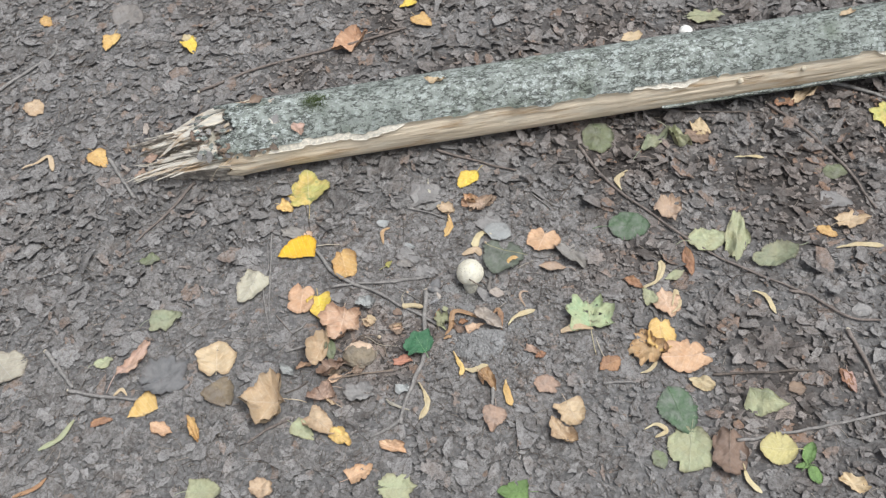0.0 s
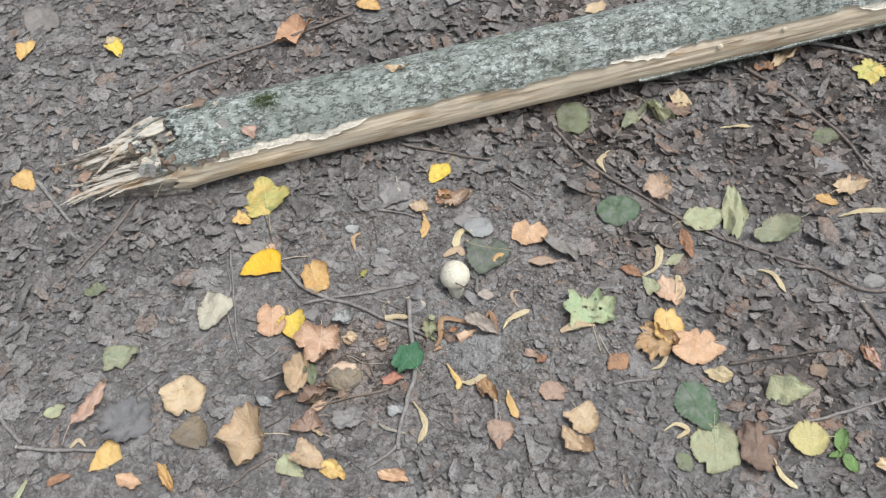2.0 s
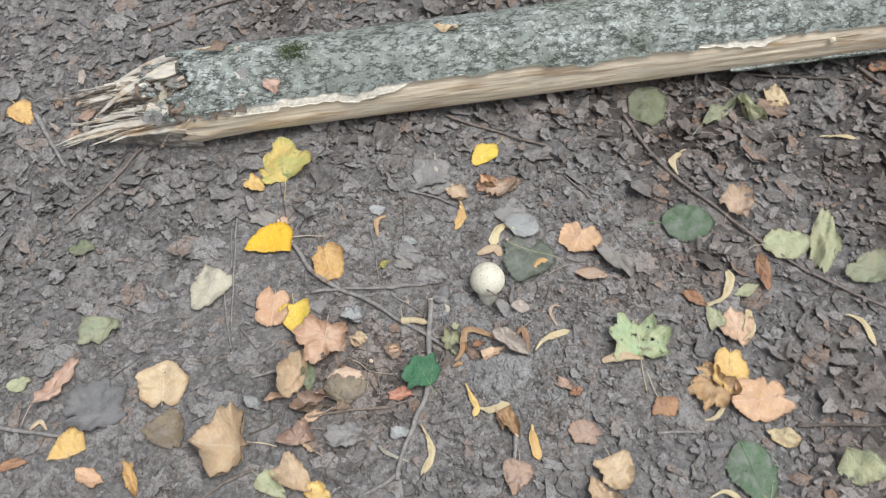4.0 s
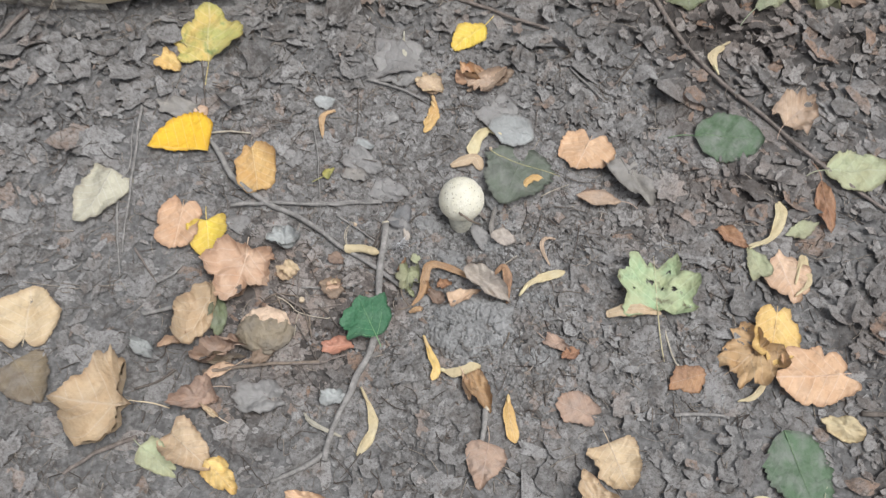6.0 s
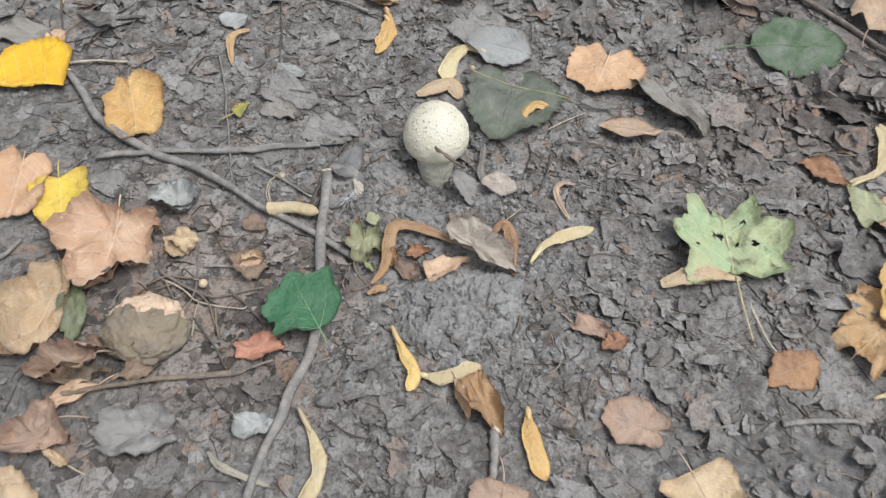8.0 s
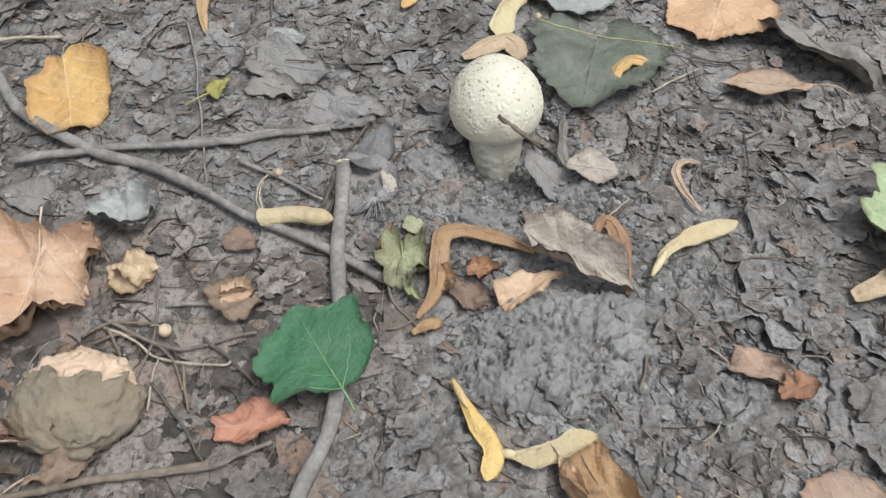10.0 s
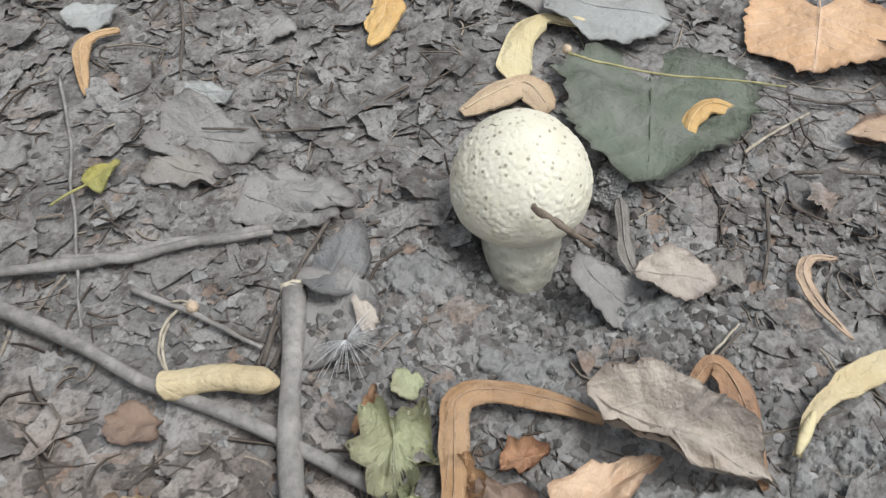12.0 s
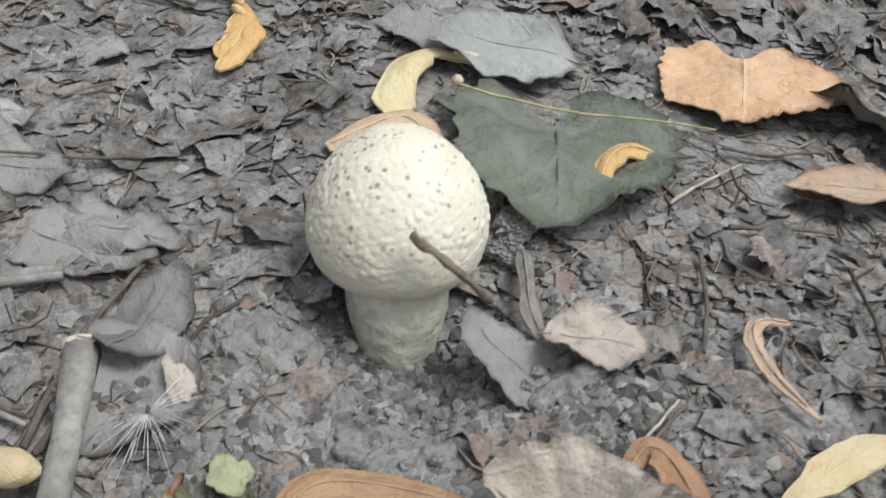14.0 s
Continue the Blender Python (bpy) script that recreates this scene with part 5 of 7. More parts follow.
def fluff(x, y):
    """A tuft of fine white hairs on a seed."""
    r = np.random.RandomState(5)
    thing = new("seed_fluff")
    thing.location = (x, y, float(ground_z(x, y)) + 0.006)
    tagged(thing, "white hairy seed tuft caught on the litter", "seed")
    verts, faces = [], []
    for i in range(70):
        a, e, length = r.uniform(3.3, 7.2), r.uniform(-0.1, 0.7), r.uniform(0.008, 0.017)
        p = [(length * t * math.cos(a) * math.cos(e), length * t * math.sin(a) * math.cos(e), length * t * math.sin(e) - 0.004 * t * t) for t in (0, 0.33, 0.66, 1)]
        b = len(verts)
        for t, q in enumerate(p):
            for k in range(3):
                w = 0.00012 * (1 - 0.2 * t)
                verts.append((q[0] + w * math.cos(k * 2.1), q[1], q[2] + w * math.sin(k * 2.1)))
        faces += grid_faces(4, 3, True, b)
    tagged(part("hairs", mesh_of("hairs", verts, faces), FLUFF, thing), kind="stuff")
    part("seed", tube("seed", [(0, 0, -0.002), (0, 0.001, 0), (0, 0.002, 0.001)], [0.0004, 0.0007, 0.0003], 6), STICK["dark"][1], thing)


fluff(-0.0125, 1.0115)


def ball(name, radius, material, parent, x, y, z):
    a, b = np.linspace(0, np.pi, 12), np.linspace(0, 2 * np.pi, 16, endpoint=False)
    A, B = np.meshgrid(a, b, indexing="ij")
    r = radius * (1 + 0.06 * fbm(np.cos(B) * 2, A * 2, 0, 6, 2))
    ob = part(name, mesh_of(name, np.stack([r * np.sin(A) * np.cos(B), r * np.sin(A) * np.sin(B), r * np.cos(A)], -1).reshape(-1, 3), grid_faces(12, 16, True)), material, parent)
    ob.location = (x, y, z)
    return ob


seedling = twig("green", 0.0005, (0.081, 1.124), (0.098, 1.115), (0.127, 1.104), (0.157, 1.094), raise_by=0.011)
seedling.name = "seed_stalk"
tagged(seedling, "thin yellowish green seed stalk lying across a dusty leaf", "stalk")
ball("nutlet", 0.0020, LEAF["tan"], seedling, 0, 0.002, 0)

for nut_x, nut_y, size in ((-0.062, 1.0315, 0.0022), (-0.110, 0.942, 0.0032)):
    nut = new("nutlet")
    nut.location = (nut_x, nut_y, float(ground_z(nut_x, nut_y)) + 0.004)
    ball("shell", size, LEAF["tan"], nut, 0, 0, size * 0.6)
    part("stalk", tube("stalk", smooth_path([(0, 0, size), (-0.003, 0.002, size * 1.2), (-0.007, 0.003, size * 0.6)], 8), np.full(8, 0.0004), 5), STICK["pale"][1], nut)
    tagged(nut, "small round tan nutlet lying on dry litter", "seed")

button = new("small_mushroom")
button.location = (0.520, 1.655, float(ground_z(0.52, 1.655)) - 0.013)
tagged(button, "small white button mushroom behind the log", "mushroom")
part("cap", lathe("cap", [(0.020, 0.009), (0.022, 0.0135), (0.028, 0.0145), (0.034, 0.0115), (0.038, 0.006), (0.0392, 0.0002)], 26, 36, lambda x, y, z: 0.0004 * fbm(x * 90, y * 90, z * 90, 2, 2)), WHITE, button)
part("stem", lathe("stem", [(-0.004, 0.0075), (0.010, 0.0065), (0.022, 0.0062)], 12, 24, lambda x, y, z: 0.0004 * fbm(x * 90, y * 90, z * 90, 2, 2)), WHITE, button)

for i in range(34):
    at = (-0.66 + 0.27 * rng.rand(), 1.325 + 0.12 * rng.rand())
    chip_size = rng.uniform(0.012, 0.032)
    crumbled = leaf("scrap", ("taupe", "brown", "pale", "grey", "clay", "dove")[rng.randint(6)], at[0], at[1], rng.uniform(0, 360), chip_size, rng.uniform(0.3, 0.8), stalk=0.0, crumple=0.7, lift=rng.uniform(0.0, 0.012))
    tagged(crumbled, crumbled["label"].replace(" on grey litter", " by the broken log"))

# ---- leaves and debris that lie on the log ----
for kind, colour, at, heading, length, ratio, tilt in (
        ("lance", "tan", (-0.022, 1.4215, 0.1415), 4, 0.044, 0.32, 3),
        ("scrap", "pink", (-0.275, 1.345, 0.1225), -20, 0.026, 0.8, 38),
        ("scrap", "tan", (0.775, 1.522, 0.1500), 20, 0.030, 0.5, 8),
        ("scrap", "taupe", (-0.425, 1.352, 0.108), 30, 0.034, 0.7, 12),
        ("scrap", "brown", (-0.455, 1.345, 0.092), 140, 0.030, 0.7, 20),
        ("scrap", "pale", (-0.435, 1.330, 0.094), 80, 0.026, 0.6, 30),
        ("scrap", "taupe", (-0.470, 1.375, 0.075), 10, 0.034, 0.7, 5),
        ("scrap", "brown", (-0.395, 1.320, 0.106), 200, 0.024, 0.7, 40),
        ("scrap", "brown", (-0.370, 1.395, 0.138), 15, 0.040, 0.35, -5)):
    debris = leaf(kind, colour, at[0], at[1], heading, length, ratio, stalk=0.0, crumple=0.6, floor=at[2])
    debris.matrix_basis = pose(*at) @ pose(0, 0, 0, tilt) @ pose(0, 0, 0, 0, 0, heading)
    tagged(debris, debris["label"].replace(" on grey litter", " on the log"))

# ---- fallen leaves, winged seeds and twigs, one by one ----
leaf("half", "yellow", -0.237, 1.119, 178, 0.0690, 1.50, stalk=.0, cup=.1, crumple=.2)
leaf("oval", "peach", -0.248, 1.164, 120, 0.0200, 0.85, stalk=.0, crumple=.3, cup=.4)
leaf("pentagon", "ochre", -0.187, 1.126, -76, 0.0640, 0.74, stalk=.0, crumple=.35)
leaf("pentagon", "orange", -0.252, 1.054, -92, 0.0620, 0.82, stalk=.0, crumple=.3)
leaf("linden", "lemonyellow", -0.224, 1.032, -78, 0.0500, 0.95, fold=.35)
leaf("ivy", "yellowgreen", -0.256, 1.240, 96, 0.0860, 0.92, stalk=.03, crumple=.35)
leaf("oval", "lemonyellow", 0.069, 1.307, -136, 0.0507, 0.70)
leaf("palm", "orange", 0.194, 1.154, -113, 0.0496, 1.15, stalk=.0, crumple=.3)
leaf("oval", "darkgreen", 0.306, 1.157, -2, 0.0790, 0.82, crumple=.25)
leaf("oval", "palegreen", 0.447, 1.116, -0, 0.0683, 0.85)
leaf("scrap", "palegreen", 0.541, 1.155, -103, 0.0845, 0.50, crumple=.6)
leaf("lance", "rust", 0.440, 1.104, -88, 0.0679, 0.30, arch=.2)
leaf("ovate", "greygreen", 0.631, 1.083, -165, 0.0860, 0.66, fold=.4, crumple=.45)
leaf("fan", "spotgreen", 0.256, 0.939, 90, 0.0800, 0.86, stalk=.05, crumple=.5, holes=6)
leaf("pentagon", "ochre", 0.376, 0.950, -100, 0.0660, 0.75, stalk=.0, crumple=.35)
leaf("fan", "amber", 0.362, 0.912, -140, 0.0700, 0.85, stalk=.0, crumple=.7)
leaf("pentagon", "orange", 0.443, 0.884, -172, 0.0770, 0.88, stalk=.0, crumple=.35)
leaf("scrap", "rust", 0.298, 0.876, -163, 0.0337, 0.80, crumple=.4)
leaf("ovate", "darkgreen", 0.370, 0.822, -73, 0.0880, 0.74, stalk=.0, crumple=.25)
leaf("pentagon", "palegreen", 0.398, 0.748, -102, 0.0760, 0.84, crumple=.3)
leaf("pentagon", "brown", 0.456, 0.743, -100, 0.0850, 0.64, stalk=.0, crumple=.45)
leaf("oval", "dullgreen", 0.335, 0.712, -68, 0.0311, 0.90)
leaf("oval", "lemon", 0.554, 0.704, 174, 0.0590, 0.95, stalk=.01, crumple=.2)
leaf("oval", "freshgreen", 0.562, 0.680, 65, 0.0400, 0.55)
leaf("oval", "freshgreen", 0.567, 0.677, -75, 0.0317, 0.70)
leaf("oval", "freshgreen", 0.567, 0.679, -174, 0.0230, 0.45)
leaf("scrap", "tan", 0.605, 0.656, -25, 0.0421, 0.60, crumple=.7)
leaf("half", "palegreen", 0.494, 0.805, -22, 0.0680, 1.10, stalk=.0, crumple=.7)
leaf("scrap", "brown", 0.563, 0.815, -20, 0.0247, 0.90)
leaf("deltoid", "green", -0.027, 0.899, 117, 0.0513, 1.00, stalk=.010, lift=.010, crumple=.2)
leaf("scrap", "salmon", -0.054, 0.895, -172, 0.0295, 0.65, crumple=.5)
leaf("ovate", "duskgreen", 0.119, 1.138, -106, 0.0830, 1.00, stalk=.0, crumple=.4)
leaf("oval", "ash", 0.129, 1.148, 165, 0.0538, 0.75, crumple=.3, lift=.003)
leaf("lance", "clay", 0.224, 1.069, 172, 0.0500, 0.44, arch=.3, cup=.4, crumple=.15, lift=.003)
leaf("scrap", "tan", -0.004, 1.221, -24, 0.0285, 0.80, cup=.5)
leaf("scrap", "ash", -0.122, 1.192, -11, 0.0218, 0.85)
ribbon("curled_bract", "amber", .0075, .006, (-0.098, 1.178), (-0.109, 1.172), (-0.112, 1.163), (-0.109, 1.142))
leaf("ivy", "tan", -0.258, 0.824, 182, 0.0880, 1.15, stalk=.030, crumple=.5, bowl=1.0)
leaf("pentagon", "tan", -0.389, 0.878, 98, 0.0690, 1.05, stalk=.0, crumple=.35)
leaf("lance", "pink", -0.562, 0.878, 55, 0.0844, 0.42, crumple=.6)
leaf("linden", "umber", -0.394, 0.863, -49, 0.0580, 0.95, crumple=.4)
leaf("maple", "slate", -0.500, 0.866, 32, 0.0742, 1.00, crumple=.6)
leaf("scrap", "cream", 0.410, 0.833, -19, 0.0382, 0.60, crumple=.6)
leaf("half", "ochre", -0.482, 0.820, 196, 0.0520, 1.40, stalk=.0, crumple=.3)
leaf("linden", "tan", -0.222, 0.796, -38, 0.0557, 0.80, stalk=.0, crumple=.6)
leaf("poplar", "ochre", -0.182, 0.769, -41, 0.0478, 0.60, stalk=.0, crumple=.5)
leaf("poplar", "palegreen", -0.247, 0.780, -34, 0.0460, 0.70)
leaf("linden", "pale", -0.337, 1.088, -112, 0.0740, 0.74, stalk=.0, crumple=.3)
leaf("ivy", "peach", -0.170, 1.003, -104, 0.0760, 1.05, stalk=.0, crumple=.8, bowl=.5)
leaf("oval", "tan", -0.202, 0.952, -108, 0.0760, 0.52, stalk=.0, crumple=.8, bowl=.8)
leaf("lance", "peach", -0.221, 0.898, -155, 0.0332, 0.40, stalk=.0, crumple=.8)
leaf("oval", "dullgreen", -0.196, 0.940, -85, 0.0429, 0.50)
leaf("oval", "clay", -0.168, 0.885, -165, 0.0505, 0.55, crumple=1.0, cup=.6)
leaf("lance", "peach", -0.169, 0.868, -152, 0.0373, 0.40, crumple=.6, cup=.5)
leaf("linden", "clay", -0.184, 0.839, -156, 0.0457, 0.75, crumple=1.1)
leaf("lance", "tan", -0.175, 0.811, 147, 0.0267, 0.30, crumple=.7)
leaf("palm", "grey", -0.118, 0.836, -176, 0.0491, 0.65, stalk=.0, crumple=.6)
leaf("lance", "umber", -0.199, 0.868, 11, 0.0406, 0.30, stalk=.0, crumple=.8)
leaf("lance", "clay", -0.188, 0.894, -8, 0.0437, 0.30, stalk=.0, crumple=.9)
leaf("scrap", "brown", -0.156, 0.872, 22, 0.0260, 0.60, crumple=1.0)
leaf("scrap", "ash", -0.078, 0.835, 13, 0.0262, 0.70, crumple=.8)
leaf("lance", "peach", 0.061, 0.867, -74, 0.0297, 0.35, crumple=.8)
leaf("linden", "copper", 0.069, 0.866, -62, 0.0430, 0.60, stalk=.0, crumple=.8)
leaf("scrap", "rust", 0.159, 0.890, 24, 0.0188, 0.70, crumple=.6)
leaf("linden", "ochre", -0.314, 1.248, -34, 0.0337, 0.80, fold=.5, crumple=.7)
leaf("palm", "taupe", 0.219, 1.139, -62, 0.0800, 0.60, crumple=.5, lift=-.002)
leaf("scrap", "orange", 0.042, 1.238, -27, 0.0328, 0.60, crumple=.9)
leaf("scrap", "clay", 0.055, 1.208, 32, 0.0481, 0.55, crumple=.8)
leaf("scrap", "brown", -0.087, 0.994, -18, 0.0177, 0.75, crumple=.4)
leaf("scrap", "tan", -0.086, 0.959, 15, 0.0161, 0.50, crumple=.9)
leaf("scrap", "ash", -0.154, 1.013, 6, 0.0309, 0.75, crumple=.8)
leaf("poplar", "olive", -0.102, 1.090, 46, 0.0159, 0.70, stalk=.014, crumple=.6)
leaf("linden", "grey", -0.078, 1.118, -22, 0.0466, 0.60, crumple=.4)
leaf("linden", "grey", -0.046, 1.080, -23, 0.0386, 0.60, crumple=.4)
leaf("linden", "ash", -0.069, 1.136, -16, 0.0217, 0.50, crumple=.4)
leaf("palm", "grey", -0.147, 1.112, 23, 0.0211, 1.10, crumple=.4)
leaf("scrap", "tan", -0.141, 0.973, -3, 0.0207, 0.80)
leaf("scrap", "brown", -0.090, 0.962, -33, 0.0246, 0.90, crumple=.7)
leaf("scrap", "peach", -0.085, 0.957, 9, 0.0152, 0.90, crumple=.9)
leaf("scrap", "tan", -0.136, 0.979, -15, 0.0191, 0.90, crumple=.7)
leaf("linden", "peach", 0.044, 0.945, 23, 0.0337, 0.45, stalk=.0, fold=.5, crumple=.6, lift=.003)
leaf("oval", "dove", 0.058, 0.979, -34, 0.0562, 0.50, stalk=.0, crumple=.7, arch=.5, lift=.006)
leaf("pentagon", "clay", 0.192, 0.828, 158, 0.0430, 0.80, stalk=.0, crumple=.3)
leaf("linden", "tan", 0.203, 0.802, -67, 0.0481, 1.05, crumple=.6)
leaf("scrap", "tan", 0.174, 0.765, -44, 0.0528, 0.70, crumple=1.0)
leaf("linden", "clay", 0.142, 0.910, -30, 0.0301, 0.55, fold=.5, crumple=.6)
leaf("poplar", "clay", 0.088, 0.798, -99, 0.0475, 0.85, crumple=.6)
leaf("fan", "palegreen", 0.000, 0.980, -95, 0.0300, 0.80, stalk=.0, crumple=1.3, holes=8)
leaf("oval", "palegreen", -0.001, 0.959, -53, 0.0145, 0.50, stalk=.0, crumple=1.2)
leaf("scrap", "copper", -0.011, 0.977, 63, 0.0144, 0.50, crumple=1.0)
leaf("oval", "copper", 0.002, 0.932, 21, 0.0160, 0.45, stalk=.0, crumple=.5)
leaf("scrap", "rust", 0.325, 1.042, -38, 0.0351, 0.50, crumple=.6)
leaf("scrap", "peach", 0.384, 1.011, -74, 0.0517, 0.80, crumple=.4)
leaf("scrap", "palegreen", 0.399, 1.036, 25, 0.0303, 0.60)
leaf("scrap", "palegreen", 0.357, 1.015, -69, 0.0333, 0.70)
leaf("linden", "clay", 0.407, 1.173, 46, 0.0549, 0.95, crumple=.8)
leaf("poplar", "ochre", -0.747, 1.772, -100, 0.0560, 0.70, fold=.4)
leaf("linden", "lemonyellow", -0.572, 1.735, -62, 0.0450, 0.75, stalk=.0, fold=.5, crumple=.5)
leaf("scrap", "cream", -0.587, 1.749, -24, 0.0350, 0.60)
leaf("linden", "orange", -0.174, 1.710, -143, 0.0807, 0.80, crumple=.9, fold=.5)
leaf("poplar", "ochre", -0.058, 1.766, -45, 0.0522, 0.90)
leaf("poplar", "lemonyellow", -0.058, 1.819, -153, 0.0427, 0.70)
leaf("scrap", "tan", -0.902, 1.563, -25, 0.0473, 0.80, crumple=.4)
leaf("poplar", "ochre", -0.720, 1.413, -50, 0.0549, 0.75)
leaf("scrap", "rust", 0.029, 0.963, 14, 0.0153, 0.60, crumple=.9)
leaf("scrap", "brown", 0.038, 0.943, 139, 0.0206, 0.70, crumple=.8)
leaf("scrap", "rust", 0.015, 0.967, -65, 0.0169, 0.60, crumple=.9)
leaf("pentagon", "pale", -0.800, 0.935, -45, 0.0720, 1.10, stalk=.0, crumple=.3)
leaf("oval", "dullgreen", -0.572, 1.131, 4, 0.0388, 0.75)
leaf("linden", "greygreen", -0.524, 0.991, 8, 0.0614, 0.75, crumple=.6)
leaf("oval", "palegreen", -0.613, 0.910, 17, 0.0340, 0.70)
leaf("scrap", "ochre", -0.424, 0.798, -64, 0.0441, 0.40, crumple=.7)
leaf("scrap", "orange", -0.488, 0.790, -25, 0.0370, 0.60, crumple=.5)
leaf("scrap", "rust", -0.594, 0.795, 19, 0.0347, 0.40)
leaf("oval", "ochre", 0.678, 1.131, -31, 0.0386, 0.55)
leaf("maple", "tan", 0.724, 1.140, 13, 0.0610, 0.70, crumple=.6)
leaf("oval", "slate", -0.022, 1.029, 59, 0.0337, 0.60, crumple=.5)
leaf("linden", "grey", 0.699, 1.197, -14, 0.0592, 0.75)
leaf("oval", "dullgreen", 0.718, 1.264, -15, 0.0444, 0.75)
leaf("lance", "greygreen", 0.389, 1.333, 39, 0.0780, 0.35, crumple=.8)
leaf("lance", "palegreen", 0.446, 1.393, -60, 0.0735, 0.35, crumple=.8, fold=.5)
leaf("oval", "dullgreen", 0.304, 1.415, -83, 0.0794, 0.85)
leaf("scrap", "tan", 0.501, 1.408, -73, 0.0451, 0.70, crumple=.5)
leaf("scrap", "brown", 0.478, 1.374, -28, 0.0523, 0.60, crumple=.5)
leaf("maple", "yellowgreen", 0.885, 1.402, -152, 0.0580, 1.00, crumple=.5)
leaf("maple", "palegreen", 0.547, 1.711, -3, 0.0692, 0.70)
leaf("scrap", "tan", 0.388, 1.654, 14, 0.0431, 0.60)
leaf("scrap", "rust", 0.667, 1.447, -26, 0.0335, 0.80, crumple=.7)
leaf("scrap", "tan", 0.700, 1.435, 43, 0.0801, 0.35, crumple=.5)
leaf("oval", "grey", 0.699, 0.957, -5, 0.0349, 0.80)
leaf("linden", "freshgreen", 0.132, 0.650, 174, 0.0473, 0.80)
leaf("linden", "palegreen", -0.410, 0.671, -4, 0.0576, 0.90)
leaf("maple", "palegreen", -0.090, 0.665, 0, 0.0518, 0.95)
leaf("scrap", "tan", -0.308, 0.675, -11, 0.0361, 0.90, crumple=.6)
leaf("linden", "orange", -0.149, 0.682, 30, 0.0429, 0.80, crumple=.6)
leaf("scrap", "orange", -0.102, 0.740, -15, 0.0458, 0.40, crumple=.6)
leaf("scrap", "orange", 0.037, 1.231, 0, 0.0366, 0.60, crumple=.5)
leaf("scrap", "brown", 0.056, 1.211, 28, 0.0517, 0.50, crumple=.4)
leaf("scrap", "tan", -0.006, 1.223, -25, 0.0307, 0.80, cup=.5)
leaf("linden", "grey", -0.061, 1.256, -8, 0.0616, 0.95)
leaf("linden", "pink", 0.660, 0.835, -82, 0.0374, 0.50)
leaf("oval", "taupe", -0.760, 1.853, -35, 0.0878, 0.80)
leaf("scrap", "ochre", -0.938, 1.843, -38, 0.0428, 0.60)
leaf("scrap", "rust", 0.653, 0.840, -79, 0.0371, 0.45)
leaf("scrap", "taupe", -0.303, 1.183, -15, 0.0500, 0.50)
leaf("palm", "grey", -0.002, 1.245, 170, 0.0596, 1.00, crumple=.25)
leaf("poplar", "grey", -0.178, 1.027, 165, 0.0300, 0.80)
leaf("scrap", "ash", -0.152, 1.011, -1, 0.0319, 0.85, crumple=1.0)
leaf("scrap", "ash", -0.277, 0.887, -22, 0.0270, 0.70, crumple=1.0)
leaf("oval", "grey", 0.065, 1.034, -49, 0.0360, 0.52, rise=.014, crumple=.3, lift=.004)
leaf("oval", "dove", 0.083, 1.026, -18, 0.0289, 0.64, crumple=.5, lift=.004)
leaf("linden", "grey", -0.044, 1.083, -14, 0.0416, 0.60, crumple=.6)
leaf("linden", "taupe", -0.080, 1.101, -21, 0.0324, 0.70, crumple=.6)
leaf("linden", "grey", -0.073, 1.139, -7, 0.0236, 0.50)
leaf("scrap", "grey", -0.043, 1.177, -30, 0.0184, 0.90)
leaf("oval", "grey", -0.007, 1.040, -122, 0.0404, 0.90, crumple=.4)
leaf("scrap", "dove", -0.008, 1.027, -68, 0.0127, 0.60)
leaf("scrap", "taupe", 0.123, 1.025, -165, 0.0225, 0.60, crumple=.6)
leaf("lance", "brown", 0.199, 1.083, -155, 0.0255, 0.50, arch=.3)
leaf("scrap", "palegreen", 0.002, 0.999, -59, 0.0115, 0.80)
leaf("linden", "grey", 0.078, 1.194, -43, 0.0513, 0.90, crumple=.4)
ribbon("winged_seed", "cream", .0125, .008, (0.098, 1.146), (0.087, 1.151), (0.077, 1.156), (0.067, 1.148), (0.062, 1.134), (0.061, 1.122))
ribbon("curled_bract", "tan", .014, .006, (0.037, 1.110), (0.051, 1.116), (0.064, 1.119), (0.071, 1.105))
ribbon("winged_seed", "ochre", .0125, .006, (0.012, 1.202), (0.015, 1.188), (0.013, 1.173), (0.007, 1.158))
rolled_bract(-0.069, 1.001, -6, 0.036, 0.0044)
ribbon("winged_seed", "cream", .0095, .010, (0.115, 0.955), (0.124, 0.967), (0.138, 0.975), (0.152, 0.981), (0.163, 0.986))
ribbon("curled_bract", "copper", .0095, .012, (0.063, 0.974), (0.049, 0.981), (0.031, 0.986), (0.020, 0.984), (0.017, 0.970), (0.014, 0.952), (0.005, 0.940))
ribbon("curled_bract", "copper", .009, .014, (0.089, 0.979), (0.098, 0.985), (0.103, 0.972), (0.103, 0.946))
ribbon("curled_bract", "ochre", .0090, .009, (0.116, 1.080), (0.121, 1.090), (0.130, 1.096), (0.143, 1.091))
ribbon("curled_bract", "tan", .015, .022, (0.204, 0.938), (0.231, 0.942), (0.260, 0.941))
ribbon("curled_bract", "clay", .0042, .007, (0.153, 1.023), (0.143, 1.023), (0.138, 1.016), (0.140, 1.006), (0.147, 0.992))
ribbon("curled_bract", "taupe", .0055, .014, (0.088, 1.062), (0.086, 1.050), (0.084, 1.036), (0.086, 1.026))
ribbon("winged_seed", "ochre", .009, .010, (0.019, 0.907), (0.027, 0.887), (0.034, 0.872), (0.030, 0.860))
ribbon("winged_seed", "cream", .011, .009, (0.036, 0.872), (0.052, 0.869), (0.078, 0.877))
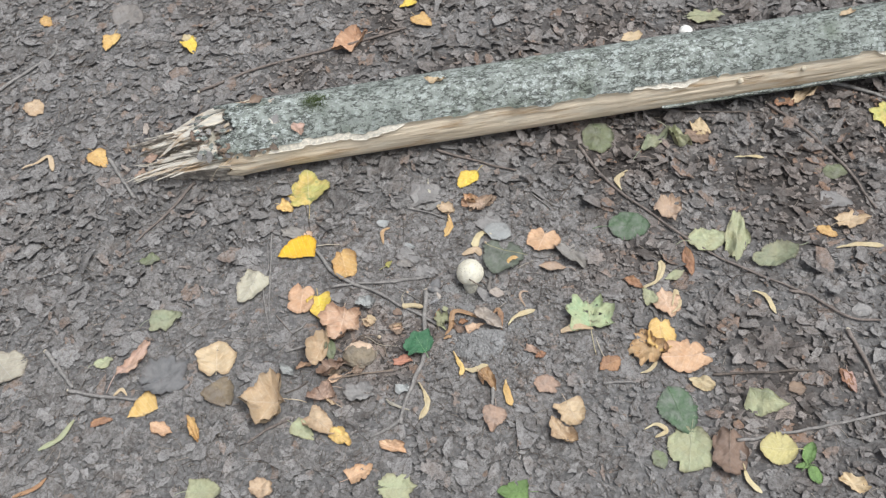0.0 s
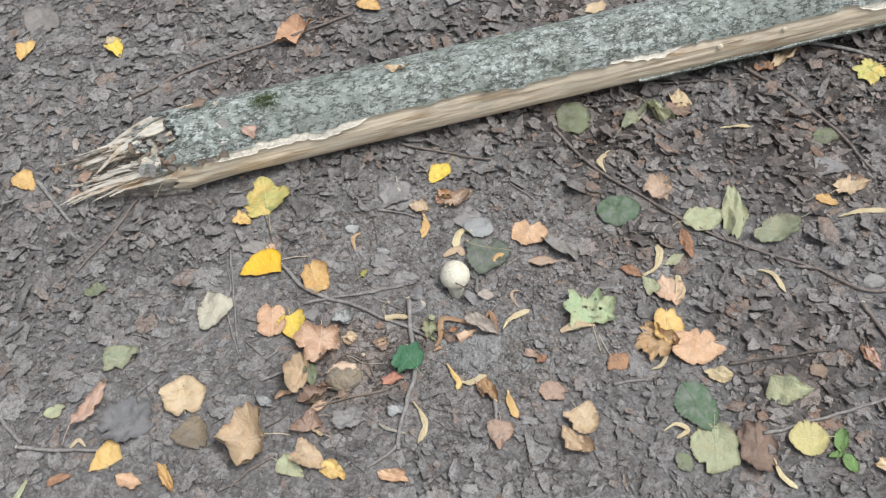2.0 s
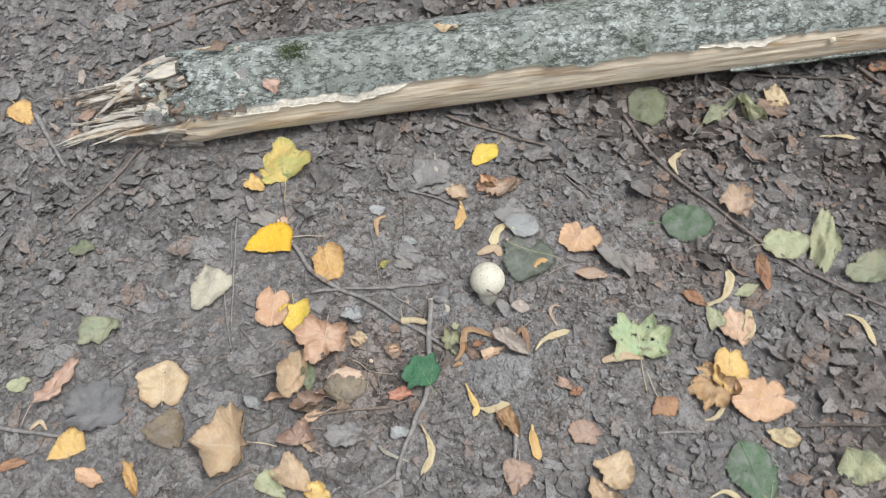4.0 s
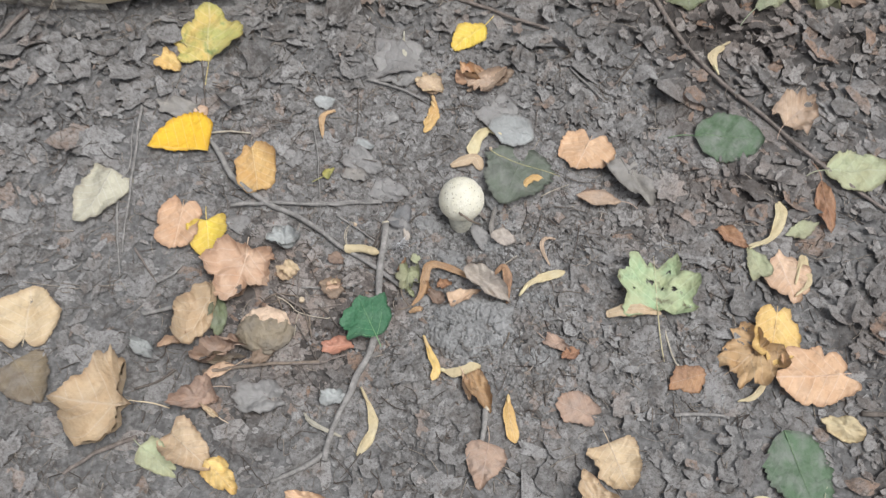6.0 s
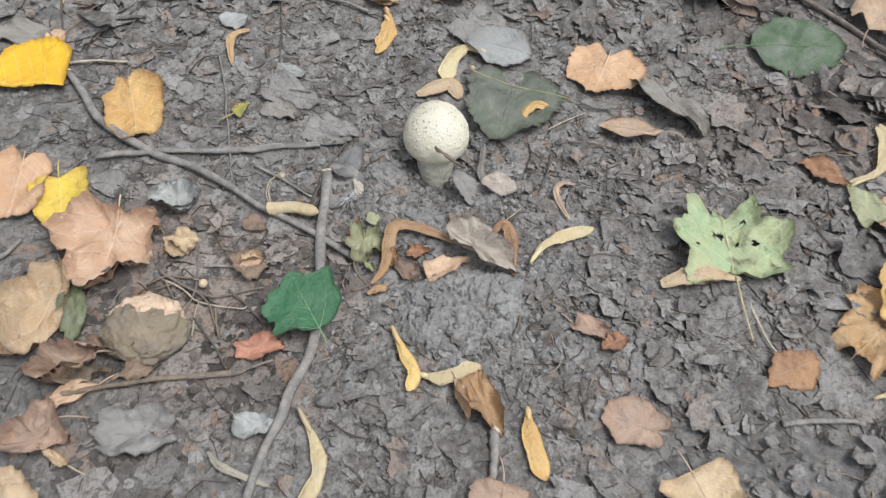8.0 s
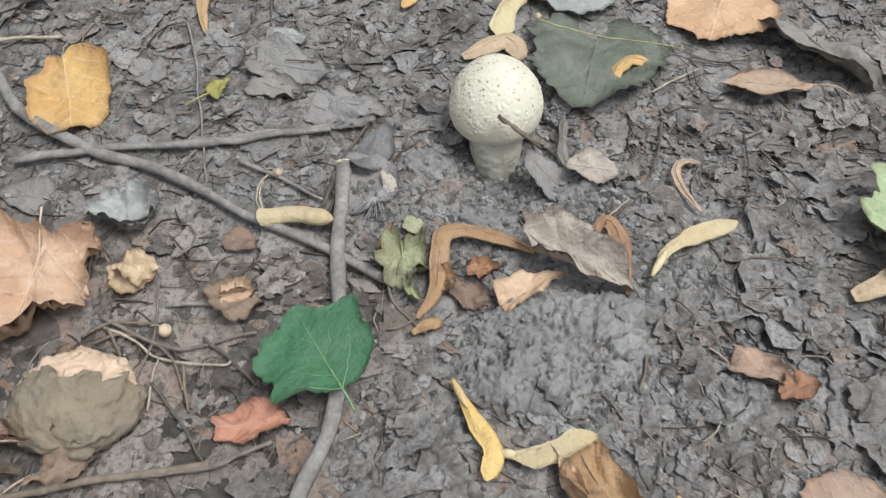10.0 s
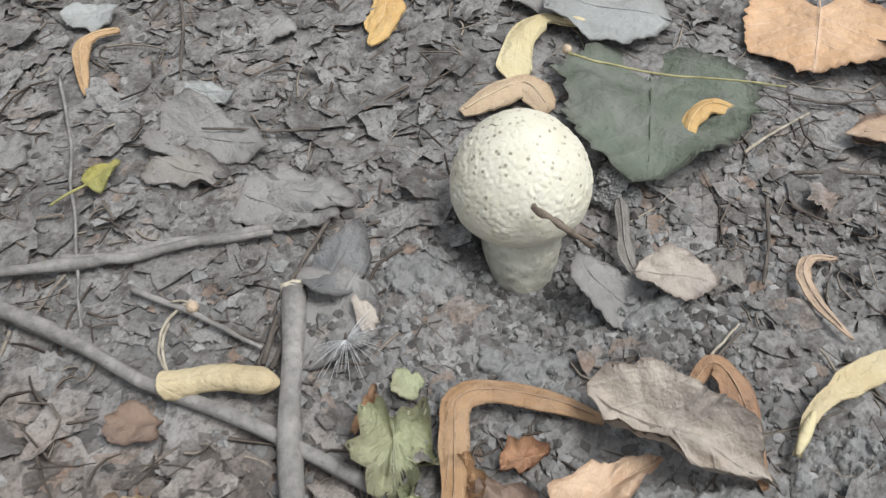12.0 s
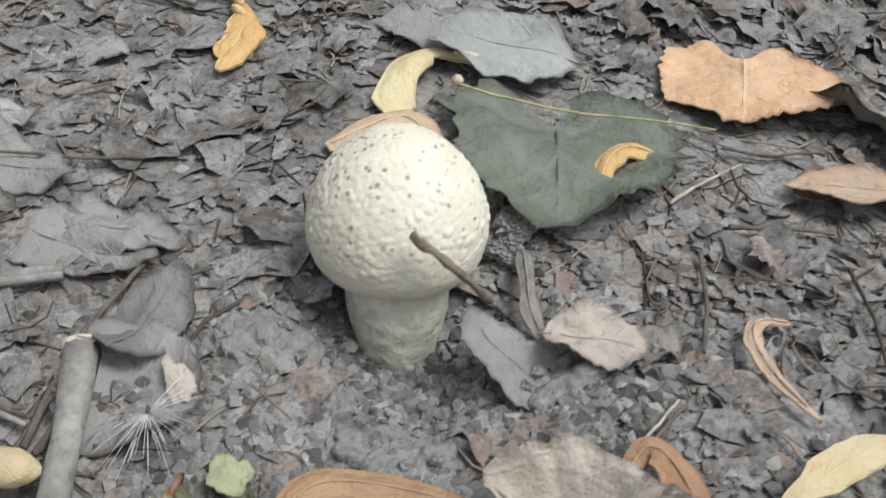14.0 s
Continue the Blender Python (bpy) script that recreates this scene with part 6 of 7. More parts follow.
ribbon("winged_seed", "ochre", .011, .006, (0.106, 0.848), (0.107, 0.827), (0.114, 0.799))
ribbon("winged_seed", "cream", .009, .012, (0.353, 1.021), (0.377, 1.028), (0.393, 1.054), (0.392, 1.076))
ribbon("winged_seed", "ochre", .009, .006, (0.011, 1.194), (0.017, 1.174), (0.005, 1.151))
ribbon("winged_seed", "cream", .009, .008, (-0.040, 0.850), (-0.028, 0.826), (-0.025, 0.805), (-0.038, 0.781))
ribbon("curled_bract", "pale", .005, .008, (-0.094, 0.822), (-0.083, 0.810), (-0.054, 0.799))
ribbon("winged_seed", "cream", .006, .008, (0.397, 0.965), (0.412, 0.979), (0.414, 0.995))
ribbon("winged_seed", "cream", .0065, .008, (0.329, 0.850), (0.345, 0.855), (0.360, 0.872))
ribbon("winged_seed", "cream", .008, .008, (0.540, 1.002), (0.560, 0.991), (0.571, 0.954))
ribbon("winged_seed", "cream", .008, .008, (0.399, 0.979), (0.409, 1.008), (0.410, 0.973))
ribbon("winged_seed", "cream", .007, .01, (0.323, 0.749), (0.342, 0.756), (0.358, 0.745), (0.339, 0.736))
ribbon("winged_seed", "cream", .008, .01, (0.467, 0.686), (0.470, 0.658), (0.487, 0.637))
ribbon("winged_seed", "tan", .012, .008, (-0.865, 1.381), (-0.835, 1.391), (-0.812, 1.408), (-0.795, 1.367))
ribbon("curled_bract", "palegreen", .010, .006, (-0.676, 0.753), (-0.643, 0.773), (-0.626, 0.807))
ribbon("winged_seed", "cream", .007, .008, (0.341, 1.242), (0.333, 1.266), (0.351, 1.283))
ribbon("winged_seed", "cream", .007, .006, (0.562, 1.306), (0.594, 1.307), (0.617, 1.302))
ribbon("winged_seed", "cream", .006, .008, (0.355, 1.018), (0.377, 1.029), (0.389, 1.058), (0.389, 1.074))
ribbon("winged_seed", "cream", .008, .008, (0.358, 1.291), (0.338, 1.273), (0.338, 1.248))
ribbon("winged_seed", "cream", .010, .006, (0.701, 1.084), (0.741, 1.089), (0.785, 1.086))
ribbon("curled_bract", "tan", .006, .008, (-0.566, 0.849), (-0.553, 0.859), (-0.541, 0.847))
ribbon("curled_bract", "rust", .008, .008, (-0.699, 0.672), (-0.665, 0.685), (-0.650, 0.704))
ribbon("winged_seed", "pale", .005, .006, (-0.027, 1.295), (-0.026, 1.276), (-0.023, 1.257))
twig("grey", .0038, (-0.028, 1.034), (-0.030, 0.963), (-0.033, 0.894), (-0.047, 0.851), (-0.063, 0.804), (-0.069, 0.774))
twig("grey", .0028, (-0.066, 0.785), (-0.088, 0.768), (-0.118, 0.753))
twig("darkbrown", .0022, (-0.255, 0.790), (-0.287, 0.777), (-0.304, 0.765), (-0.320, 0.752))
twig("grey", .0030, (-0.233, 1.132), (-0.185, 1.070), (-0.120, 1.037), (-0.070, 1.003), (-0.010, 0.963))
twig("grey", .0022, (-0.201, 1.053), (-0.107, 1.056), (-0.035, 1.062))
twig("darkbrown", .0025, (0.268, 1.364), (0.317, 1.266), (0.387, 1.186), (0.444, 1.118), (0.536, 1.044), (0.632, 0.991))
twig("darkbrown", .0030, (0.651, 1.443), (0.719, 1.344), (0.764, 1.262), (0.793, 1.166))
twig("dark", .0008, (-0.020, 1.039), (-0.014, 1.050), (-0.008, 1.058), (0.002, 1.063))
twig("dark", .0008, (-0.037, 1.006), (-0.032, 1.018), (-0.025, 1.029))
twig("dark", .0008, (-0.041, 1.008), (-0.036, 1.019), (-0.029, 1.029))
twig("grey", .0007, (-0.120, 1.154), (-0.111, 1.105), (-0.104, 1.064), (-0.099, 1.030))
twig("dark", .0008, (-0.072, 1.037), (-0.056, 1.026), (-0.039, 1.016))
twig("grey", .0020, (-0.109, 1.060), (-0.089, 1.056), (-0.065, 1.058), (-0.036, 1.060))
twig("pale", .0006, (-0.063, 1.036), (-0.071, 1.028), (-0.073, 1.018), (-0.070, 1.009))
twig("dark", .0006, (0.098, 0.986), (0.105, 0.993), (0.114, 1.000))
twig("pale", .0006, (0.137, 1.074), (0.150, 1.082), (0.167, 1.090))
twig("grey", .0040, (-0.680, 1.390), (-0.649, 1.342), (-0.610, 1.285))
twig("darkbrown", .0026, (-0.494, 1.320), (-0.534, 1.251), (-0.588, 1.178))
twig("grey", .0030, (-0.985, 1.603), (-0.915, 1.682), (-0.877, 1.718), (-0.880, 1.767))
twig("darkbrown", .0030, (-0.523, 1.574), (-0.384, 1.640), (-0.225, 1.685), (-0.083, 1.733))
twig("grey", .0040, (-0.707, 0.943), (-0.674, 0.904), (-0.642, 0.866))
twig("grey", .0030, (-0.649, 0.862), (-0.586, 0.848), (-0.520, 0.839))
twig("darkbrown", .0024, (-0.011, 1.368), (0.065, 1.334), (0.146, 1.302))
twig("grey", .0016, (-0.323, 1.179), (-0.316, 1.069), (-0.308, 0.989))
twig("dark", .0022, (0.447, 0.843), (0.527, 0.842), (0.605, 0.842))
twig("grey", .0026, (0.465, 0.722), (0.532, 0.733), (0.604, 0.742), (0.701, 0.761))
twig("darkbrown", .0032, (0.680, 0.915), (0.693, 0.855), (0.704, 0.788))
twig("dark", .0022, (0.385, 1.457), (0.507, 1.434), (0.639, 1.416))
twig("grey", .0040, (0.787, 1.488), (0.834, 1.464), (0.886, 1.431))
twig("darkbrown", .0026, (0.600, 0.999), (0.640, 0.985), (0.687, 0.942), (0.740, 0.931))
twig("dark", .0016, (-0.229, 0.861), (-0.243, 0.849), (-0.266, 0.839))
twig("darkbrown", .0012, (-0.297, 0.996), (-0.279, 0.973), (-0.265, 0.956))
twig("grey", .0018, (-0.264, 0.956), (-0.251, 0.965), (-0.241, 0.979))
twig("grey", .0022, (-0.273, 0.919), (-0.244, 0.927), (-0.211, 0.932))
twig("darkbrown", .0014, (-0.132, 0.872), (-0.086, 0.874), (-0.059, 0.885))
twig("darkbrown", .0008, (-0.129, 0.892), (-0.116, 0.936), (-0.117, 0.974))
twig("dark", .0008, (-0.113, 0.915), (-0.097, 0.894), (-0.089, 0.879))
twig("darkbrown", .0009, (-0.141, 0.952), (-0.106, 0.933), (-0.068, 0.939))
twig("grey", .0016, (0.170, 1.248), (0.191, 1.222), (0.206, 1.203))
twig("dark", .0014, (0.222, 1.225), (0.238, 1.248), (0.251, 1.271))
twig("pale", .0010, (0.262, 0.925), (0.270, 0.894), (0.281, 0.874))
twig("grey", .0020, (0.267, 0.834), (0.298, 0.836), (0.320, 0.834))
twig("grey", .0010, (-0.334, 1.074), (-0.323, 1.093), (-0.326, 1.132), (-0.329, 1.159))
twig("grey", .0012, (-0.327, 1.055), (-0.319, 1.013), (-0.305, 0.962))
twig("dark", .0010, (-0.264, 1.246), (-0.256, 1.209), (-0.247, 1.170))
twig("pale", .0012, (-0.238, 1.143), (-0.215, 1.147), (-0.192, 1.145))
twig("grey", .0018, (-0.065, 1.225), (-0.033, 1.214), (-0.002, 1.199))
twig("grey", .0030, (0.084, 0.832), (0.083, 0.810), (0.080, 0.796))
twig("dark", .0008, (0.138, 1.052), (0.133, 1.034), (0.126, 1.017))
twig("dark", .0006, (-0.017, 1.109), (-0.037, 1.110), (-0.062, 1.115))
twig("dark", .0007, (-0.075, 1.210), (-0.072, 1.180), (-0.072, 1.146))
twig("dark", .0008, (0.151, 1.062), (0.165, 1.062), (0.184, 1.058))
twig("dark", .0006, (0.164, 1.099), (0.179, 1.094), (0.198, 1.093))
twig("dark", .0006, (0.132, 1.187), (0.131, 1.172), (0.131, 1.163))
twig("dark", .0010, (-0.040, 1.008), (-0.031, 1.035), (-0.026, 1.045), (-0.016, 1.064))
twig("dark", .0009, (-0.036, 1.007), (-0.030, 1.028), (-0.026, 1.044))
twig("grey", .0011, (-0.083, 1.043), (-0.061, 1.029), (-0.040, 1.014))
twig("brown", .0008, (-0.148, 0.942), (-0.137, 0.948), (-0.124, 0.948), (-0.115, 0.946))
twig("brown", .0007, (-0.142, 0.938), (-0.130, 0.942), (-0.117, 0.938), (-0.106, 0.928), (-0.099, 0.911))
twig("pale", .0007, (-0.138, 0.946), (-0.125, 0.939), (-0.110, 0.928), (-0.084, 0.923), (-0.078, 0.924))
twig("brown", .0008, (-0.137, 0.946), (-0.129, 0.930), (-0.125, 0.908))
twig("brown", .0009, (-0.100, 0.924), (-0.098, 0.911), (-0.095, 0.900))
twig("pale", .0006, (-0.113, 0.902), (-0.113, 0.919), (-0.112, 0.928))
twig("dark", .0009, (-0.092, 0.937), (-0.080, 0.926), (-0.067, 0.912))
twig("brown", .0008, (-0.009, 0.967), (-0.006, 0.951), (0.002, 0.940), (0.009, 0.931))
twig("brown", .0008, (0.016, 0.958), (0.011, 0.946), (-0.001, 0.937), (-0.009, 0.935))
twig("grey", .0010, (-0.112, 0.957), (-0.097, 0.957), (-0.084, 0.955))
twig("brown", .0007, (0.106, 0.925), (0.105, 0.911), (0.099, 0.896))
twig("brown", .0010, (0.019, 0.980), (0.017, 0.968), (0.017, 0.955), (0.011, 0.946))
twig("brown", .0020, (-0.200, 0.860), (-0.165, 0.866), (-0.124, 0.871), (-0.084, 0.875))
twig("pale", .0005, (0.097, 0.989), (0.106, 0.996), (0.112, 1.001))
# ---- litter: rotted leaf pieces, beyond counting ----
def pressed(x, y, length):
    """How far each piece may stand up: hardly at all where a fresh leaf lies on it."""
    free = np.ones(len(x))
    for cx, cy, cr in PRESS:
        d = np.hypot(x - cx, y - cy) - cr - 0.6 * length
        free = np.minimum(free, np.clip(0.12 + d / 0.012, 0.12, 1))
    return free


NEAR = (0.05, 1.03, 0.30, 0.24)


def loose(x, y):
    """How high the leaf pieces pile up: deepest by the log and away from the trodden strip."""
    side = np.clip(0.5 + 1.1 * (x - 0.15), 0, 1) * 0.45 + np.exp(-((y - 1.32 - 0.12 * x) / 0.16) ** 2) * 0.6
    return np.clip(0.30 + side + 0.55 * fbm(x * 5, y * 5, 0, 83, 2), 0.1, 1.25)


def litter(count, area, size, spread, lift, seed, sides=13, ragged=0.24, rings=(0.55, 1.0), near=None, crumple=0.12):
    """Arrays of ragged, slightly curled leaf pieces that lie on the ground. near: only within (True) or without (False) the oval round the mushroom."""
    r = np.random.RandomState(seed)
    x, y = r.uniform(area[0], area[1], count), r.uniform(area[2], area[3], count)
    keep = np.hypot(x - FOOT[0], y - FOOT[1] + 0.006) > 0.027
    if near is not None:
        keep &= (np.hypot((x - NEAR[0]) / NEAR[2], (y - NEAR[1]) / NEAR[3]) < 1) == near
    for bx, by, brx, bry in BARE if size > 0.0025 else ():
        keep &= (np.hypot((x - bx) / brx, (y - by) / bry) > 1) | (r.uniform(0, 1, count) < 0.02)
    if size > 0.004:
        keep &= (np.hypot((x - 0.064) / 0.045, (y - 1.012) / 0.030) > 1) | (r.uniform(0, 1, count) < (0.5 if size < 0.006 else 0.2))
    edge = np.minimum(np.minimum(x - area[0], area[1] - x), np.minimum(y - area[2], area[3] - y))
    keep &= r.uniform(0, 1, count) < edge / (0.07 * (area[1] - area[0]) if near is not True else 0.0001)
    x, y = x[keep], y[keep]
    n = len(x)
    length = np.minimum(size * np.exp(r.normal(0, spread, n)), max(0.019, 1.25 * size))
    aspect = r.uniform(0.32, 0.95, n)
    turn = r.uniform(0, 2 * np.pi, n)
    a = np.linspace(0, 2 * np.pi, sides, endpoint=False)[None, :] + r.uniform(-0.9, 0.9, (n, sides)) / sides
    lobes = np.ones((n, sides))
    k = r.randint(3, 8, (n, 1))
    lobes += r.uniform(0.0, 0.30, (n, 1)) * np.cos(k * a + r.uniform(0, 6.28, (n, 1)))
    for tear in range(3):
        toward, off = r.uniform(0, 6.28, (n, 1)), r.uniform(0.32, 1.15, (n, 1))
        lobes = np.minimum(lobes, off / np.maximum(np.cos(a - toward), 0.05))
    lobes = lobes * (1 + ragged * 0.8 * r.uniform(-1, 0.6, (n, sides)))
    lobes = np.clip(lobes / np.maximum(0.45, lobes.mean(1, keepdims=True)), 0.2, 1.7)
    fold = r.normal(0.05, 0.20, (n, 1))
    bend = r.normal(0.10, 0.30, (n, 1))
    lean = 0.11 if near else 0.22
    tx, ty = r.normal(0, lean, (n, 1)), r.normal(0, lean, (n, 1))
    shift = r.uniform(0, 60, (n, 1))
    low_down = (pressed(x, y, length) * (0.58 + 0.76 * loose(x, y)))[:, None]
    stack = []
    for k in (0.0, *rings):
        rr = k * (lobes if k else lobes[:, :1])
        aa = a if k else a[:, :1]
        u, v = rr * np.cos(aa), rr * np.sin(aa) * aspect[:, None]
        h = bend * u * u * 0.5 + fold * np.abs(v) + tx * u + ty * v + crumple * 2.2 * fbm(u * 2.0 + shift, v * 2.0, 0, seed, 2)
        px = x[:, None] + length[:, None] * (u * np.cos(turn)[:, None] - v * np.sin(turn)[:, None])
        py = y[:, None] + length[:, None] * (u * np.sin(turn)[:, None] + v * np.cos(turn)[:, None])
        stack.append(np.stack([px, py, length[:, None] * h * low_down], -1))
    verts = np.concatenate(stack, 1)
    low = verts[:, :, 2].min(1, keepdims=True)
    verts[:, :, 2] += -0.55 * low + ground_z(x, y)[:, None] + (r.uniform(0.0, 1.0, (n, 1)) ** 1.6) * lift * low_down
    j = np.arange(sides)
    j2 = (j + 1) % sides
    tri = [np.stack([0 * j, 1 + j, 1 + j2], -1)]
    for k in range(len(rings) - 1):
        p, q = 1 + k * sides, 1 + (k + 1) * sides
        tri += [np.stack([p + j, q + j, q + j2], -1), np.stack([p + j, q + j2, p + j2], -1)]
    tri = np.concatenate(tri)
    per = 1 + len(rings) * sides
    tris = (tri[None] + (np.arange(n) * per)[:, None, None]).reshape(-1, 3)
    return verts.reshape(-1, 3), tris


def rotted_leaves(count, area, size, seed, near=False):
    """Arrays of large grey brown leaves, half decayed: lobed or heart-shaped, torn, wrinkled and pressed flat."""
    r = np.random.RandomState(seed)
    x, y = r.uniform(area[0], area[1], count), r.uniform(area[2], area[3], count)
    keep = np.hypot(x - FOOT[0], y - FOOT[1]) > 0.105
    keep &= (np.hypot((x - NEAR[0]) / NEAR[2], (y - NEAR[1]) / NEAR[3]) < 1) == near
    for bx, by, brx, bry in BARE:
        keep &= np.hypot((x - bx) / brx, (y - by) / bry) > 1.3
    x, y = x[keep], y[keep]
    n, sides, rings = len(x), 38, (0.35, 0.65, 0.88, 1.0)
    length, aspect, turn = size * np.exp(r.normal(0, 0.28, n)), r.uniform(0.6, 1.0, n), r.uniform(0, 6.28, n)
    a = np.linspace(-np.pi, np.pi, sides, endpoint=False)[None, :] + 0 * x[:, None]
    lobed = r.uniform(0, 1, (n, 1)) ** 0.7
    star = np.maximum.reduce([np.clip(1 - np.abs((a - at + np.pi) % 6.2832 - np.pi) / wide, 0, 1) ** 0.8 * reach for at, wide, reach in ((0, 0.5, 1.0), (0.85, 0.46, 0.95), (-0.85, 0.46, 0.95), (1.8, 0.45, 0.7), (-1.8, 0.45, 0.7))])
    lobes = (1 - lobed) * 0.92 + lobed * (0.60 + 0.50 * star) - 0.35 * np.exp(-((np.abs(a) - np.pi) / 0.2) ** 2)
    for tear in range(2):
        toward, off = r.uniform(0, 6.28, (n, 1)), r.uniform(0.30, 1.5, (n, 1))
        lobes = np.minimum(lobes, off / np.maximum(np.cos(a - toward), 0.05))
    shift = r.uniform(0, 90, (n, 1))
    lobes = lobes * (1 + 0.28 * fbm(np.cos(a) * 2.2 + shift, np.sin(a) * 2.2, 0, seed, 3) + 0.10 * r.uniform(-1, 1, (n, sides)))
    low_down = pressed(x, y, length * 0.6)[:, None]
    bend, fold = r.normal(0, 0.18, (n, 1)), r.normal(0.03, 0.10, (n, 1))
    stack = []
    for k in (0.0, *rings):
        rr, aa = (k * lobes, a) if k else (0 * lobes[:, :1], a[:, :1])
        u, v = rr * np.cos(aa), rr * np.sin(aa) * aspect[:, None]
        h = bend * u * u + fold * np.abs(v) + 0.16 * fbm(u * 1.8 + shift, v * 1.8, 0, seed, 3) + 0.10 * k**4 * fbm(u * 4 + shift, v * 4, 3, seed, 2)
        px = x[:, None] + length[:, None] * (u * np.cos(turn)[:, None] - v * np.sin(turn)[:, None])
        py = y[:, None] + length[:, None] * (u * np.sin(turn)[:, None] + v * np.cos(turn)[:, None])
        stack.append(np.stack([px, py, length[:, None] * h * low_down], -1))
    verts = np.concatenate(stack, 1)
    verts[:, :, 2] += -0.45 * verts[:, :, 2].min(1, keepdims=True) + ground_z(x, y)[:, None] + r.uniform(0.0005, 0.0050, (n, 1)) * low_down
    j = np.arange(sides)
    j2 = (j + 1) % sides
    tri = [np.stack([0 * j, 1 + j, 1 + j2], -1)]
    for k in range(len(rings) - 1):
        p, q = 1 + k * sides, 1 + (k + 1) * sides
        tri += [np.stack([p + j, q + j, q + j2], -1), np.stack([p + j, q + j2, p + j2], -1)]
    tri = np.concatenate(tri)
    return verts.reshape(-1, 3), (tri[None] + (np.arange(n) * (1 + len(rings) * sides))[:, None, None]).reshape(-1, 3)


def joined(*sets):
    verts, tris, base = [], [], 0
    for v, t in sets:
        verts.append(v)
        tris.append(t + base)
        base += len(v)
    return np.concatenate(verts), np.concatenate(tris)


WIDE, CLOSE, FINE = (-1.28, 1.25, 0.38, 2.22), (-0.27, 0.37, 0.78, 1.28), (0.35, 0.7, 1.0)
lit = new("leaf_litter", mesh_tris("leaf_litter", *joined(
    litter(21500, WIDE, 0.0072, 0.50, 0.0075, 1, 11, 0.42, near=False),
    litter(25000, WIDE, 0.0036, 0.45, 0.0085, 2, 9, 0.42, (1.0,), near=False),
    litter(720, WIDE, 0.0140, 0.25, 0.0075, 8, 24, 0.26, near=False),
    litter(1500, CLOSE, 0.0088, 0.40, 0.0030, 21, 28, 0.26, (0.5, 1.0), True, 0.16),
    litter(4200, CLOSE, 0.0050, 0.45, 0.0036, 22, 18, 0.30, (0.5, 1.0), True, 0.16),
    litter(9000, CLOSE, 0.0027, 0.45, 0.0042, 3, 9, 0.30, near=True),
    litter(110, CLOSE, 0.0150, 0.20, 0.0030, 24, 34, 0.18, FINE, True, 0.12),
    litter(7000, (-4.2, 4.4, -2.6, 5.4), 0.019, 0.3, 0.006, 4, 7),
    rotted_leaves(720, WIDE, 0.024, 31),
    rotted_leaves(90, CLOSE, 0.016, 32, True),
    litter(900, (FOOT[0] - 0.075, FOOT[0] + 0.085, FOOT[1] - 0.075, FOOT[1] + 0.03), 0.0030, 0.45, 0.0045, 25, 12, 0.30, (0.5, 1.0), True, 0.2),
), True))
lit.data.materials.append(LITTER)
tagged(lit, "grey brown crumbling rotted leaf pieces covering the soil", "leaf litter", kind="stuff")


def crumbs(count, centre, spread, size, seed):
    """Angular lumps of soil."""
    r = np.random.RandomState(seed)
    base = np.array([(1, 0, 0), (-1, 0, 0), (0, 1, 0), (0, -1, 0), (0, 0, 1), (0, 0, -1), (.6, .6, .5), (-.6, .6, .5), (-.6, -.6, .5), (.6, -.6, .5)], float)
    tri = np.array([(4, 6, 9), (4, 7, 6), (4, 8, 7), (4, 9, 8), (6, 0, 9), (6, 2, 0), (7, 2, 6), (7, 1, 2), (8, 1, 7), (8, 3, 1), (9, 3, 8), (9, 0, 3), (5, 2, 1), (5, 1, 3), (5, 3, 0), (5, 0, 2)])
    x, y = r.normal(centre[0], spread[0], count), r.normal(centre[1], spread[1], count)
    d = np.hypot(x - FOOT[0], y - FOOT[1])
    x, y = x[d > 0.0105], y[d > 0.0105]
    n = len(x)
    s = np.minimum(size * np.exp(r.normal(0, 0.55, n)), 0.0030)
    v = base[None] * r.uniform(0.35, 1.35, (n, len(base), 3)) * (s[:, None, None] * np.array([1, 1, 0.75]))
    t = r.uniform(0, 6.28, n)
    c, q = np.cos(t)[:, None], np.sin(t)[:, None]
    out = np.stack([v[..., 0] * c - v[..., 1] * q + x[:, None], v[..., 0] * q + v[..., 1] * c + y[:, None], v[..., 2] + (ground_z(x, y) + 0.35 * s)[:, None]], -1)
    return out.reshape(-1, 3), (tri[None] + (np.arange(n) * len(base))[:, None, None]).reshape(-1, 3)


